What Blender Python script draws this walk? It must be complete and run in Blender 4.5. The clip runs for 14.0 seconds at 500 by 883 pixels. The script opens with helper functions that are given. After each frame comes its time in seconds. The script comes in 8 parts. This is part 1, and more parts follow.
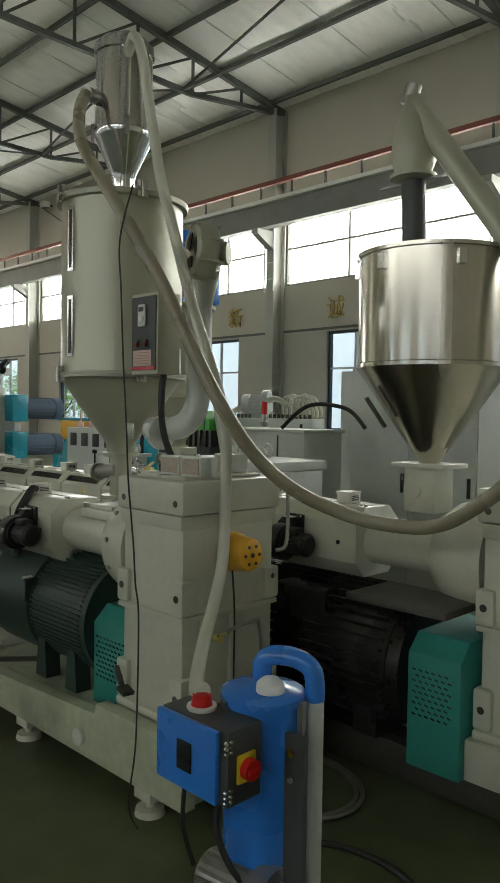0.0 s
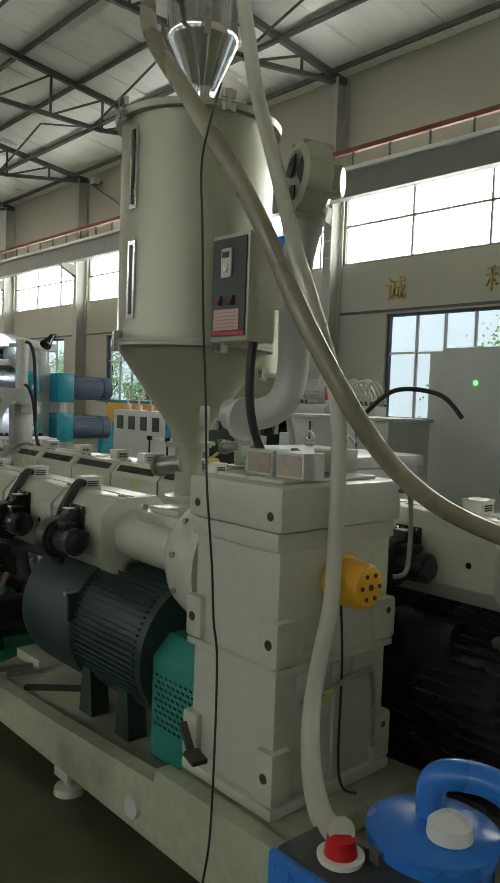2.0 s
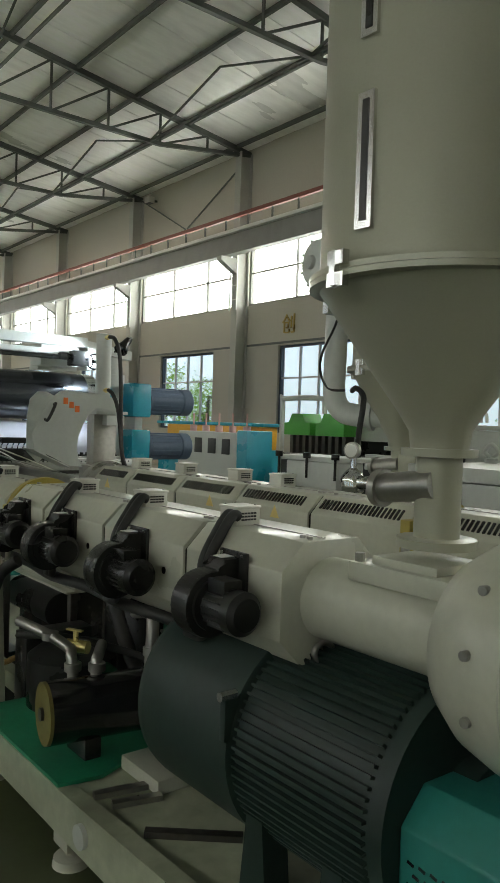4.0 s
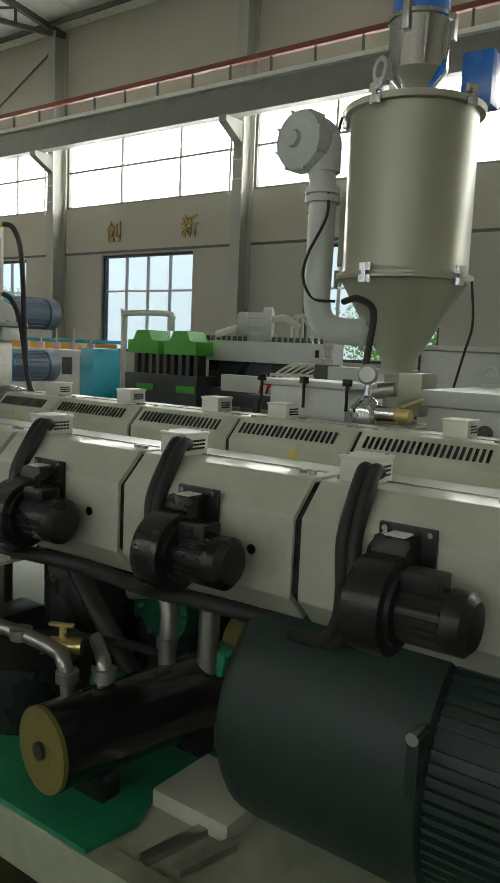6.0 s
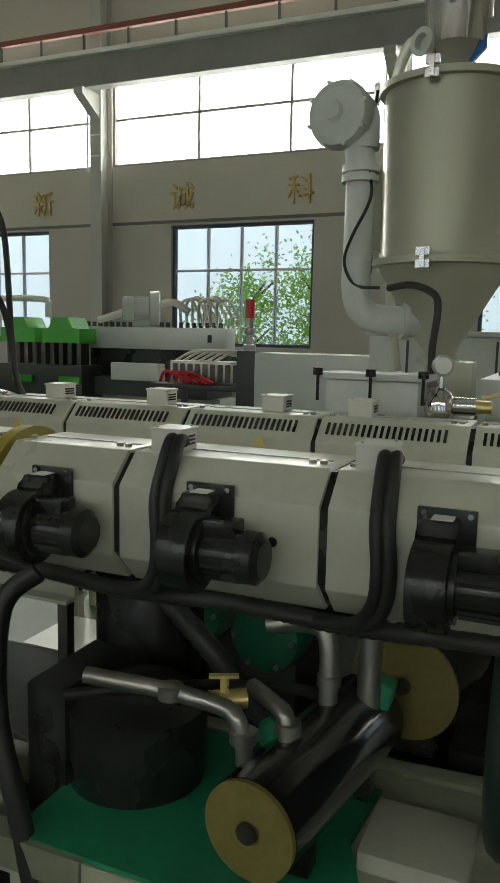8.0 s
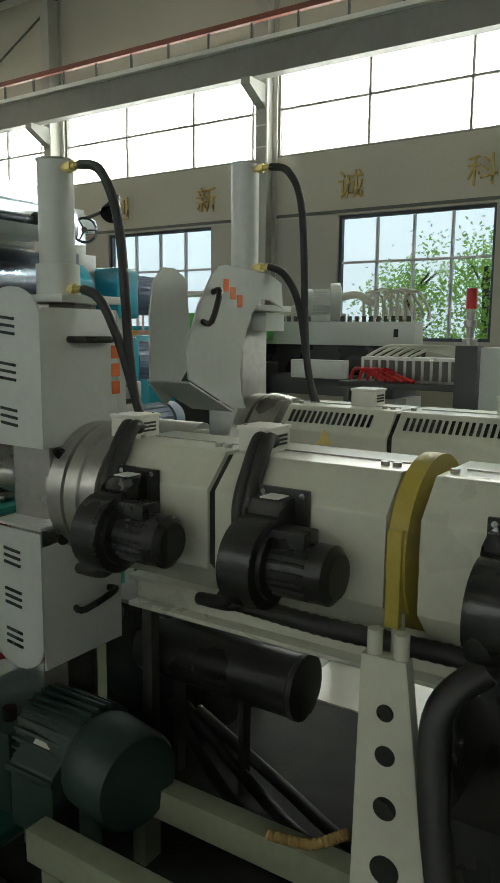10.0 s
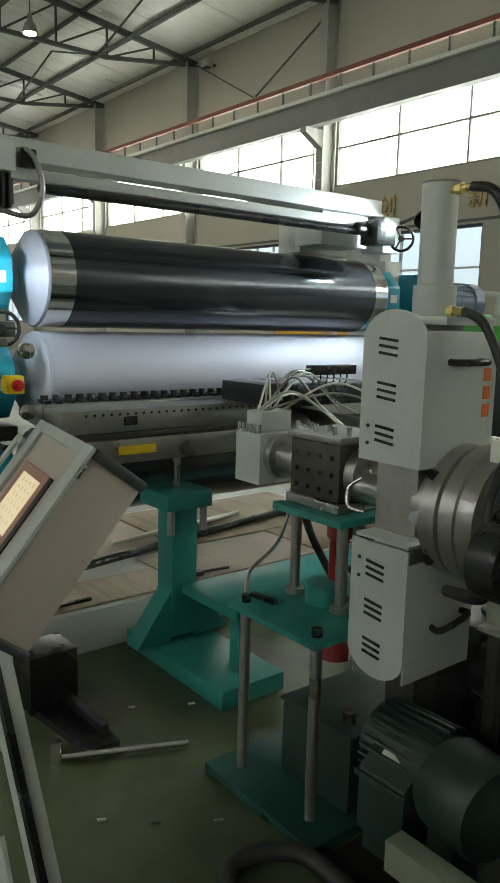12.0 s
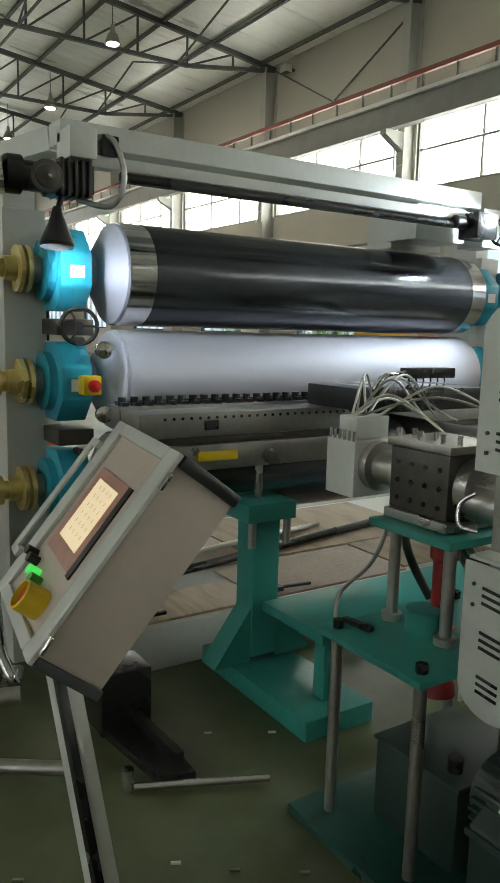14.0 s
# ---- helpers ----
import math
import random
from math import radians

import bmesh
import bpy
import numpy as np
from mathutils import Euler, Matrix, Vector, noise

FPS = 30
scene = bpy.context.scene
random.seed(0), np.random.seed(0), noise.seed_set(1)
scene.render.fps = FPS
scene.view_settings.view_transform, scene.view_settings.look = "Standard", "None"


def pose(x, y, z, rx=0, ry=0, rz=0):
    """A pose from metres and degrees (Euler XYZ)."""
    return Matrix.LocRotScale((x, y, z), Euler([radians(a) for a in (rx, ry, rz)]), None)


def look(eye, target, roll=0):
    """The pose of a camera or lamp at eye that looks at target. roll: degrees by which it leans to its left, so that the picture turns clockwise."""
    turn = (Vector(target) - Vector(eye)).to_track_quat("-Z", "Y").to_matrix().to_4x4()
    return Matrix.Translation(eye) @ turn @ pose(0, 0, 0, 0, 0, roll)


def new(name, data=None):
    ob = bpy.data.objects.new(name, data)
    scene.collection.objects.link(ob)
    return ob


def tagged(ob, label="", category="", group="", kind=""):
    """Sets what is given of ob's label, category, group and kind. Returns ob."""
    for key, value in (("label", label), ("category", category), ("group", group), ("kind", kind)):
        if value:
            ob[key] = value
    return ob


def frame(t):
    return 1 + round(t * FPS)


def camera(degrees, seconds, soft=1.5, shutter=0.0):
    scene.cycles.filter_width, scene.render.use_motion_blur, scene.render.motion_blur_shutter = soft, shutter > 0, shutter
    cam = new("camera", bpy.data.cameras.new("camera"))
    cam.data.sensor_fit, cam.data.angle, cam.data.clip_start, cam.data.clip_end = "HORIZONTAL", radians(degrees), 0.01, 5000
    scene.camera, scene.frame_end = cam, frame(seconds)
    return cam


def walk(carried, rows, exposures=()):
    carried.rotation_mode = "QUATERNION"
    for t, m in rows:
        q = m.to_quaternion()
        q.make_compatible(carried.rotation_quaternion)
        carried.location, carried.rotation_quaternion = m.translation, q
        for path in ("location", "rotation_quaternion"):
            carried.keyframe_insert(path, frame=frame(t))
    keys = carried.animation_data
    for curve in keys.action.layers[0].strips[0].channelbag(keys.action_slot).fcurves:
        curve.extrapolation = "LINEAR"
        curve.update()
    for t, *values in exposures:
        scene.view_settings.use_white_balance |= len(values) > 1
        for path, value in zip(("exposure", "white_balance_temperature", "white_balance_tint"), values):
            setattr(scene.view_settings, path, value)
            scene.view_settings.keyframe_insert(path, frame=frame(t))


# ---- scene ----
cam = camera(37.1, 14.0)
PATH = [
    (0, (0.076, 0.289, 1.54), (-1.33, 1.709, 1.469), 0.9),
    (0.5, (-0.02, 0.368, 1.482), (-1.443, 1.771, 1.395), 1.3),
    (1, (-0.15, 0.518, 1.429), (-1.581, 1.902, 1.237), 1.6),
    (1.5, (-0.354, 0.603, 1.424), (-1.808, 1.96, 1.217), 1.9),
    (2, (-0.611, 0.657, 1.522), (-2.093, 1.996, 1.41), 2.1),
    (2.5, (-0.876, 0.8, 1.523), (-2.41, 2.083, 1.502), 1.8),
    (3, (-1.148, 0.925, 1.513), (-2.719, 2.163, 1.508), 1.6),
    (3.3, (-1.356, 0.971, 1.465), (-2.921, 2.216, 1.472), 1.0),
    (3.5, (-1.494, 0.978, 1.441), (-3.071, 2.209, 1.438), 1.8),
    (3.7, (-1.631, 1.003, 1.414), (-3.204, 2.238, 1.397), 1.9),
    (5.8, (-2.742, 0.936, 1.354), (-3.974, 2.492, 1.112), 2.2),
    (6, (-2.826, 0.952, 1.362), (-3.985, 2.564, 1.119), 2.5),
    (6.5, (-2.998, 0.959, 1.383), (-3.928, 2.712, 1.131), 2.6),
    (7, (-3.186, 0.855, 1.389), (-3.835, 2.73, 1.137), 3.0),
    (7.5, (-3.404, 0.771, 1.394), (-4.022, 2.656, 1.134), 2.3),
    (7.7, (-3.505, 0.771, 1.384), (-4.182, 2.634, 1.118), 1.9),
    (9.8, (-4.4, 0.954, 1.354), (-5.425, 2.645, 1.056), 0.6),
    (10, (-4.488, 0.978, 1.359), (-5.572, 2.633, 1.066), 0.5),
    (10.5, (-4.647, 0.967, 1.387), (-5.886, 2.507, 1.083), 1.5),
    (11, (-4.675, 0.886, 1.404), (-5.968, 2.382, 1.1), 1.9),
    (11.5, (-4.707, 0.789, 1.417), (-6.141, 2.148, 1.107), 1.7),
    (12, (-4.733, 0.752, 1.419), (-6.279, 1.981, 1.104), 1.4),
    (12.5, (-4.762, 0.721, 1.418), (-6.397, 1.829, 1.099), 1.1),
    (13, (-4.773, 0.686, 1.416), (-6.454, 1.721, 1.096), 1.0),
    (13.5, (-4.803, 0.687, 1.407), (-6.493, 1.709, 1.09), 1.0),
    (14, (-4.937, 0.829, 1.384), (-6.596, 1.905, 1.083), 1.5),
]
walk(cam, [(t, look(eye, target, roll)) for t, eye, target, roll in PATH], [(0, 0.43, 7150, 13), (7.7, 0.43, 7150, 13), (9.8, 0.45, 7150, 10), (12, 0.46, 7150, 10), (13.2, 0.54, 7250, 14), (14, 0.56, 7250, 14)])
NORTH, SOUTH, SKYLIGHT = 1800.0, 490.0, 0.51

# ---- world, sun, window light ----
world = bpy.data.worlds.new("overcast_day")
scene.world = world
world.use_nodes = True
wn = world.node_tree
sky = wn.nodes.new("ShaderNodeTexSky")
sky.sky_type, sky.sun_disc = "NISHITA", False
sky.sun_elevation, sky.sun_rotation = radians(48), radians(20)
wn.links.new(sky.outputs[0], wn.nodes["Background"].inputs[0])
wn.nodes["Background"].inputs[1].default_value = 0.10
sun = new("sun", bpy.data.lights.new("sun", "SUN"))
sun.data.energy, sun.data.angle, sun.data.color = 0.8, radians(12), (1, 0.96, 0.9)
sun.matrix_world = look((0, 0, 60), (-14, -40, 0))


def window_light(name, x, y, z, wide, high, watts, turn):
    lamp = new(name, bpy.data.lights.new(name, "AREA"))
    lamp.data.shape, lamp.data.size, lamp.data.size_y, lamp.data.energy = "RECTANGLE", wide, high, watts
    lamp.data.color = (0.93, 1.0, 0.97)
    lamp.matrix_world = pose(x, y, z, turn, 0, 0)
    return lamp


window_light("skylight_north", -13, 14.62, 5.65, 62, 1.7, NORTH, -90)
window_light("skylight_south", -13, -10.22, 5.65, 62, 1.7, SOUTH, 90)

west_lamp = window_light("skylight_west", -49.2, 9.65, 5.9, 4.6, 7.8, 420.0, 0)
west_lamp.matrix_world = look((-49.2, 9.65, 5.9), (0, 9.65, 5.9))


# ---- materials ----
def material(name, colour, rough=0.5, metal=0.0, vary=0.12, fine=40.0, coarse=3.0, bump=0.1, coat=0.0, stretch=(1, 1, 1), dirt=0.0):
    m = bpy.data.materials.new(name)
    m.use_nodes = True
    t = m.node_tree
    n, l = t.nodes, t.links
    p = n["Principled BSDF"]
    where = n.new("ShaderNodeTexCoord")
    scale = n.new("ShaderNodeMapping")
    scale.inputs["Scale"].default_value = stretch
    l.new(where.outputs["Object"], scale.inputs[0])
    big, small = n.new("ShaderNodeTexNoise"), n.new("ShaderNodeTexNoise")
    big.inputs["Scale"].default_value, small.inputs["Scale"].default_value = coarse, fine
    big.inputs["Detail"].default_value, small.inputs["Detail"].default_value = 5, 4
    for k in (big, small):
        l.new(scale.outputs[0], k.inputs["Vector"])
    add = n.new("ShaderNodeMath")
    add.operation = "ADD"
    l.new(big.outputs[0], add.inputs[0])
    l.new(small.outputs[0], add.inputs[1])
    ramp = n.new("ShaderNodeMapRange")
    ramp.inputs[1].default_value, ramp.inputs[2].default_value = 0.6, 1.4
    ramp.inputs[3].default_value, ramp.inputs[4].default_value = 1 - vary, 1 + vary
    l.new(add.outputs[0], ramp.inputs[0])
    mix = n.new("ShaderNodeVectorMath")
    mix.operation = "SCALE"
    mix.inputs[0].default_value = colour
    l.new(ramp.outputs[0], mix.inputs["Scale"])
    out = mix.outputs[0]
    if dirt:
        patch = n.new("ShaderNodeTexNoise")
        patch.inputs["Scale"].default_value, patch.inputs["Detail"].default_value = coarse * 0.7, 8
        l.new(scale.outputs[0], patch.inputs["Vector"])
        cut = n.new("ShaderNodeMapRange")
        cut.inputs[1].default_value, cut.inputs[2].default_value, cut.inputs[4].default_value = 0.5, 0.68, dirt
        l.new(patch.outputs[0], cut.inputs[0])
        blend = n.new("ShaderNodeMix")
        blend.data_type = "RGBA"
        blend.inputs[7].default_value = (*[c * 0.35 for c in colour], 1)
        l.new(cut.outputs[0], blend.inputs[0])
        l.new(out, blend.inputs[6])
        out = blend.outputs[2]
    l.new(out, p.inputs["Base Color"])
    gloss = n.new("ShaderNodeMapRange")
    gloss.inputs[1].default_value, gloss.inputs[2].default_value = 0.3, 0.7
    gloss.inputs[3].default_value, gloss.inputs[4].default_value = max(0.02, rough - 0.08), min(1, rough + 0.08)
    l.new(big.outputs[0], gloss.inputs[0])
    l.new(gloss.outputs[0], p.inputs["Roughness"])
    p.inputs["Metallic"].default_value = metal
    p.inputs["Coat Weight"].default_value = coat
    p.inputs["Coat Roughness"].default_value = 0.15
    if bump:
        b = n.new("ShaderNodeBump")
        b.inputs["Strength"].default_value, b.inputs["Distance"].default_value = bump, 0.004
        l.new(small.outputs[0], b.inputs["Height"])
        l.new(b.outputs[0], p.inputs["Normal"])
    return m


def glowing(name, colour, strength):
    m = bpy.data.materials.new(name)
    m.use_nodes = True
    p = m.node_tree.nodes["Principled BSDF"]
    p.inputs["Base Color"].default_value = (*colour, 1)
    p.inputs["Emission Color"].default_value = (*colour, 1)
    p.inputs["Emission Strength"].default_value = strength
    return m


def clear(name, colour, rough, weight=1.0, ior=1.45):
    m = material(name, colour, rough, vary=0.04, bump=0.02)
    p = m.node_tree.nodes["Principled BSDF"]
    p.inputs["Transmission Weight"].default_value, p.inputs["IOR"].default_value = weight, ior
    return m


CREAM = material("cream_machine_paint", (0.52, 0.525, 0.43), 0.34, vary=0.07, coat=0.45, bump=0.06, dirt=0.12)
GREYPAINT = material("light_grey_machine_paint", (0.54, 0.565, 0.53), 0.38, vary=0.06, coat=0.2, bump=0.06)
HOPPERPAINT = material("hopper_hammer_paint", (0.42, 0.42, 0.325), 0.34, metal=0.25, vary=0.03, coat=0.3, bump=0.08, fine=160, coarse=0.6)
STEEL = material("brushed_stainless", (0.62, 0.58, 0.52), 0.20, metal=1, vary=0.10, bump=0.05, fine=60, stretch=(1, 1, 0.02))
CHROME = material("polished_chrome", (0.72, 0.72, 0.72), 0.12, metal=1, vary=0.05, bump=0.02)
RAWSTEEL = material("machined_steel", (0.42, 0.41, 0.38), 0.34, metal=0.9, vary=0.15, bump=0.15, dirt=0.3)
DARKSTEEL = material("dark_heated_steel", (0.10, 0.095, 0.085), 0.4, metal=0.7, vary=0.2, bump=0.2)
BLACK = material("black_paint", (0.018, 0.019, 0.018), 0.27, vary=0.25, bump=0.08, dirt=0.2)
RUBBER = material("black_rubber_hose", (0.022, 0.023, 0.022), 0.5, vary=0.3, bump=0.1)
MOTOR = material("dark_green_motor_paint", (0.018, 0.038, 0.031), 0.46, vary=0.18, bump=0.08, dirt=0.25)
TEAL = material("teal_guard_paint", (0.02, 0.235, 0.20), 0.4, vary=0.1, bump=0.08, dirt=0.15)
CYAN = material("cyan_bearing_paint", (0.01, 0.34, 0.46), 0.3, vary=0.08, coat=0.3, bump=0.08)
GREEN = material("green_steel_plate", (0.01, 0.24, 0.12), 0.45, vary=0.15, dirt=0.3)
BRIGHTGREEN = material("bright_green_paint", (0.05, 0.36, 0.04), 0.4)
BLUE = material("blue_loader_paint", (0.014, 0.18, 0.62), 0.30, vary=0.07, coat=0.4, bump=0.05)
CHARCOAL = material("charcoal_box_paint", (0.05, 0.055, 0.055), 0.45, vary=0.12)
RED = material("red_plastic", (0.55, 0.012, 0.012), 0.3)
YELLOW = material("yellow_plastic", (0.72, 0.50, 0.02), 0.35)
AMBER = material("amber_plug_plastic", (0.80, 0.40, 0.03), 0.35)
ORANGE = material("orange_warning_sticker", (0.80, 0.17, 0.03), 0.5)
PAPER = material("white_label", (0.75, 0.75, 0.72), 0.5, vary=0.05)
PINKPAPER = material("pink_label", (0.62, 0.40, 0.36), 0.5)
BRASS = material("brass", (0.74, 0.60, 0.24), 0.32, metal=0.65, vary=0.15)
GOLD = material("gold_letter", (0.42, 0.31, 0.10), 0.3, metal=0.6)
OLIVE = material("olive_core_disc", (0.20, 0.17, 0.05), 0.5, vary=0.2, dirt=0.3)
HOSE = material("brownish_hose", (0.27, 0.245, 0.17), 0.26, vary=0.08, coat=0.4, bump=0.02)
WHITEHOSE = clear("milky_hose", (0.66, 0.66, 0.56), 0.35, 0.35)
GLOSSBLACK = material("glossy_black_enamel", (0.012, 0.012, 0.013), 0.14, vary=0.1, coat=0.6, bump=0.04)
BOXWHITE = material("white_box_paint", (0.66, 0.65, 0.58), 0.36, vary=0.05, coat=0.2)
OILYTEAL = material("oil_blackened_teal", (0.010, 0.060, 0.048), 0.35, vary=0.3, dirt=0.6)
# Black sheet colour carries oil and the shade under the barrel, specular cut too.
OILSHADE = material("black_oil_and_shade", (0.020, 0.022, 0.018), 0.6, vary=0.4, fine=12, coarse=3, dirt=0.4)
OILSHADE.node_tree.nodes["Principled BSDF"].inputs["Specular IOR Level"].default_value = 0.12
ROLLGREY = material("matt_roll_surface", (0.44, 0.45, 0.50), 0.55, metal=0.35, vary=0.02, coarse=1.0, bump=0.01)
ROLLDARK = material("mirror_roll_surface", (0.085, 0.092, 0.10), 0.20, metal=0.85, vary=0.06, bump=0.02)
FLOOR = material("green_worn_floor", (0.086, 0.104, 0.050), 0.36, vary=0.42, fine=7, coarse=1.1, bump=0.12, dirt=0.55)
WALL = material("beige_wall_panel", (0.50, 0.475, 0.40), 0.6, vary=0.06, fine=20, coarse=0.5, bump=0.05, dirt=0.06)
WALLDARK = material("lower_wall_panel", (0.46, 0.44, 0.385), 0.6, vary=0.06, coarse=0.5, dirt=0.08)
COLUMNPAINT = material("grey_column_paint", (0.44, 0.44, 0.40), 0.5, vary=0.08, coarse=1.2, dirt=0.1)
TRUSS = material("dark_truss_steel", (0.11, 0.12, 0.11), 0.5, vary=0.2)
FOIL = material("foil_roof_lining", (0.95, 0.96, 0.93), 0.34, metal=0.15, vary=0.14, fine=5, coarse=0.8, bump=0.6, stretch=(1, 0.25, 1), dirt=0.1)
BEAMGREY = material("crane_beam_grey", (0.28, 0.28, 0.26), 0.5, vary=0.1, dirt=0.15)
BEAMWHITE = material("crane_rail_white", (0.84, 0.84, 0.80), 0.4, vary=0.08)
RAILRED = material("red_conductor_rail", (0.27, 0.085, 0.06), 0.45, vary=0.1)
FRAMEBLUE = material("dark_blue_window_frame", (0.035, 0.055, 0.085), 0.4)
FRAMEWHITE = material("white_window_bar", (0.62, 0.64, 0.64), 0.4)
GLASS = clear("window_glass", (0.93, 0.96, 0.96), 0.04, 1.0, 1.12)
BLUEGLASS = clear("blue_tinted_window_glass", (0.66, 0.80, 0.90), 0.04, 1.0, 1.12)
SKYGLOW = glowing("bright_hazy_sky", (0.93, 0.98, 1.0), SKYLIGHT)
LEAF = material("leaf_green", (0.12, 0.22, 0.04), 0.5, vary=0.5, coarse=2)
leaf_nodes = LEAF.node_tree
glow_through = leaf_nodes.nodes.new("ShaderNodeBsdfTranslucent")
glow_through.inputs[0].default_value = (0.45, 0.75, 0.15, 1)
leaf_mix = leaf_nodes.nodes.new("ShaderNodeMixShader")
leaf_mix.inputs[0].default_value = 0.6
leaf_nodes.links.new(leaf_nodes.nodes["Principled BSDF"].outputs[0], leaf_mix.inputs[1])
leaf_nodes.links.new(glow_through.outputs[0], leaf_mix.inputs[2])
leaf_nodes.links.new(leaf_mix.outputs[0], leaf_nodes.nodes["Material Output"].inputs[0])
BARK = material("bark", (0.09, 0.065, 0.045), 0.8, vary=0.3)
WOOD = material("worn_plywood", (0.34, 0.26, 0.17), 0.6, vary=0.25, coarse=4, stretch=(1, 6, 1), dirt=0.5)
CARDBOARD = material("dirty_card_sheet", (0.42, 0.35, 0.29), 0.7, vary=0.2, dirt=0.3)
HMIGREY = material("operator_panel_grey", (0.56, 0.48, 0.42), 0.36, vary=0.05, coat=0.2)
DECKPAINT = material("oily_cream_deck_paint", (0.40, 0.43, 0.31), 0.4, vary=0.18, fine=25, coarse=4, bump=0.15, dirt=0.6)
SCREEN = glowing("lit_screen", (0.95, 0.80, 0.55), 0.35)
SCREENPINK = material("screen_bezel", (0.50, 0.26, 0.20), 0.3)
GREENGLOW = glowing("green_indicator", (0.05, 1.0, 0.2), 2.2)
GREENLIT = glowing("lit_green_button", (0.05, 0.9, 0.15), 0.35)
SLATEBLUE = material("slate_blue_motor_paint", (0.13, 0.19, 0.28), 0.4, vary=0.1, bump=0.06)
PUMPGREEN = material("dark_pump_green", (0.008, 0.11, 0.06), 0.35, vary=0.2, dirt=0.4)
DULLRED = material("dull_red_jack_paint", (0.26, 0.014, 0.012), 0.45, vary=0.15, dirt=0.4)
LAMPGLOW = glowing("lit_high_bay_lamp", (1.0, 0.95, 0.85), 260.0)
STRAPYELLOW = material("dull_yellow_strap_paint", (0.42, 0.33, 0.06), 0.45, vary=0.12, dirt=0.2)


# ---- geometry helpers ----
def box(bm, x0, x1, y0, y1, z0, z1, bevel=0.0):
    made = bmesh.ops.create_cube(bm, size=1, matrix=Matrix.LocRotScale(((x0 + x1) / 2, (y0 + y1) / 2, (z0 + z1) / 2), None, (abs(x1 - x0), abs(y1 - y0), abs(z1 - z0))))
    if bevel:
        edges = list({e for v in made["verts"] for e in v.link_edges})
        bmesh.ops.bevel(bm, geom=edges, offset=bevel, segments=2, affect="EDGES", profile=0.6)
    return bm


def bar(bm, a, b, wide, high, roll=0):
    a, b = Vector(a), Vector(b)
    m = Matrix.Translation((a + b) / 2) @ (b - a).to_track_quat("X", "Z").to_matrix().to_4x4() @ Matrix.Diagonal(((b - a).length, wide, high, 1))
    bmesh.ops.create_cube(bm, size=1, matrix=m)
    return bm


def cyl(bm, a, b, r, r2=None, seg=32):
    a, b = Vector(a), Vector(b)
    m = Matrix.Translation((a + b) / 2) @ (b - a).to_track_quat("Z", "Y").to_matrix().to_4x4()
    bmesh.ops.create_cone(bm, cap_ends=True, segments=seg, radius1=r, radius2=r if r2 is None else r2, depth=(b - a).length, matrix=m)
    return bm


def turned(bm, base, way, profile, seg=48):
    """A lathe: profile rows of (distance along way, radius)."""
    m = Matrix.Translation(base) @ Vector(way).to_track_quat("Z", "Y").to_matrix().to_4x4()
    rings = []
    for d, r in profile:
        rings.append([bm.verts.new(m @ Vector((r * math.cos(2 * math.pi * k / seg), r * math.sin(2 * math.pi * k / seg), d))) for k in range(seg)])
    for p, q in zip(rings, rings[1:]):
        for k in range(seg):
            bm.faces.new((p[k], p[(k + 1) % seg], q[(k + 1) % seg], q[k]))
    if profile[0][1] > 1e-4:
        bm.faces.new(rings[0][::-1])
    if profile[-1][1] > 1e-4:
        bm.faces.new(rings[-1])
    return bm


def curve_points(pts, steps=8):
    pts = [Vector(p) for p in pts]
    out = []
    for i in range(len(pts) - 1):
        a, b, c, d = pts[max(i - 1, 0)], pts[i], pts[i + 1], pts[min(i + 2, len(pts) - 1)]
        for k in range(steps):
            t = k / steps
            out.append(0.5 * (2 * b + (c - a) * t + (2 * a - 5 * b + 4 * c - d) * t * t + (3 * b - a - 3 * c + d) * t ** 3))
    return out + [pts[-1]]


def tube(bm, pts, r, seg=12, steps=8, rib=0.0, smooth=True):
    line = curve_points(pts, steps) if smooth else [Vector(p) for p in pts]
    rings, side = [], None
    for i, p in enumerate(line):
        way = (line[min(i + 1, len(line) - 1)] - line[max(i - 1, 0)]).normalized()
        if side is None:
            side = way.orthogonal().normalized()
        side = (side - way * side.dot(way)).normalized()
        up = way.cross(side)
        q = r * (1 + (rib if i % 2 else -rib))
        rings.append([bm.verts.new(p + (side * math.cos(2 * math.pi * k / seg) + up * math.sin(2 * math.pi * k / seg)) * q) for k in range(seg)])
    for p, q in zip(rings, rings[1:]):
        for k in range(seg):
            bm.faces.new((p[k], p[(k + 1) % seg], q[(k + 1) % seg], q[k]))
    bm.faces.new(rings[0][::-1])
    bm.faces.new(rings[-1])
    return bm


def prism(bm, outline, axis, a, b, bevel=0.0):
    """A flat outline pulled from a to b along an axis; outline holds the other two coordinates in order."""
    spots = {"x": lambda u, v, w: (w, u, v), "y": lambda u, v, w: (u, w, v), "z": lambda u, v, w: (u, v, w)}[axis]
    lo = [bm.verts.new(spots(u, v, a)) for u, v in outline]
    hi = [bm.verts.new(spots(u, v, b)) for u, v in outline]
    n = len(outline)
    made = [bm.faces.new(lo[::-1]), bm.faces.new(hi)]
    made += [bm.faces.new((lo[k], lo[(k + 1) % n], hi[(k + 1) % n], hi[k])) for k in range(n)]
    if bevel:
        bmesh.ops.bevel(bm, geom=list({e for f in made for e in f.edges}), offset=bevel, segments=2, affect="EDGES", profile=0.6)
    return bm


def grown():
    return bmesh.new()


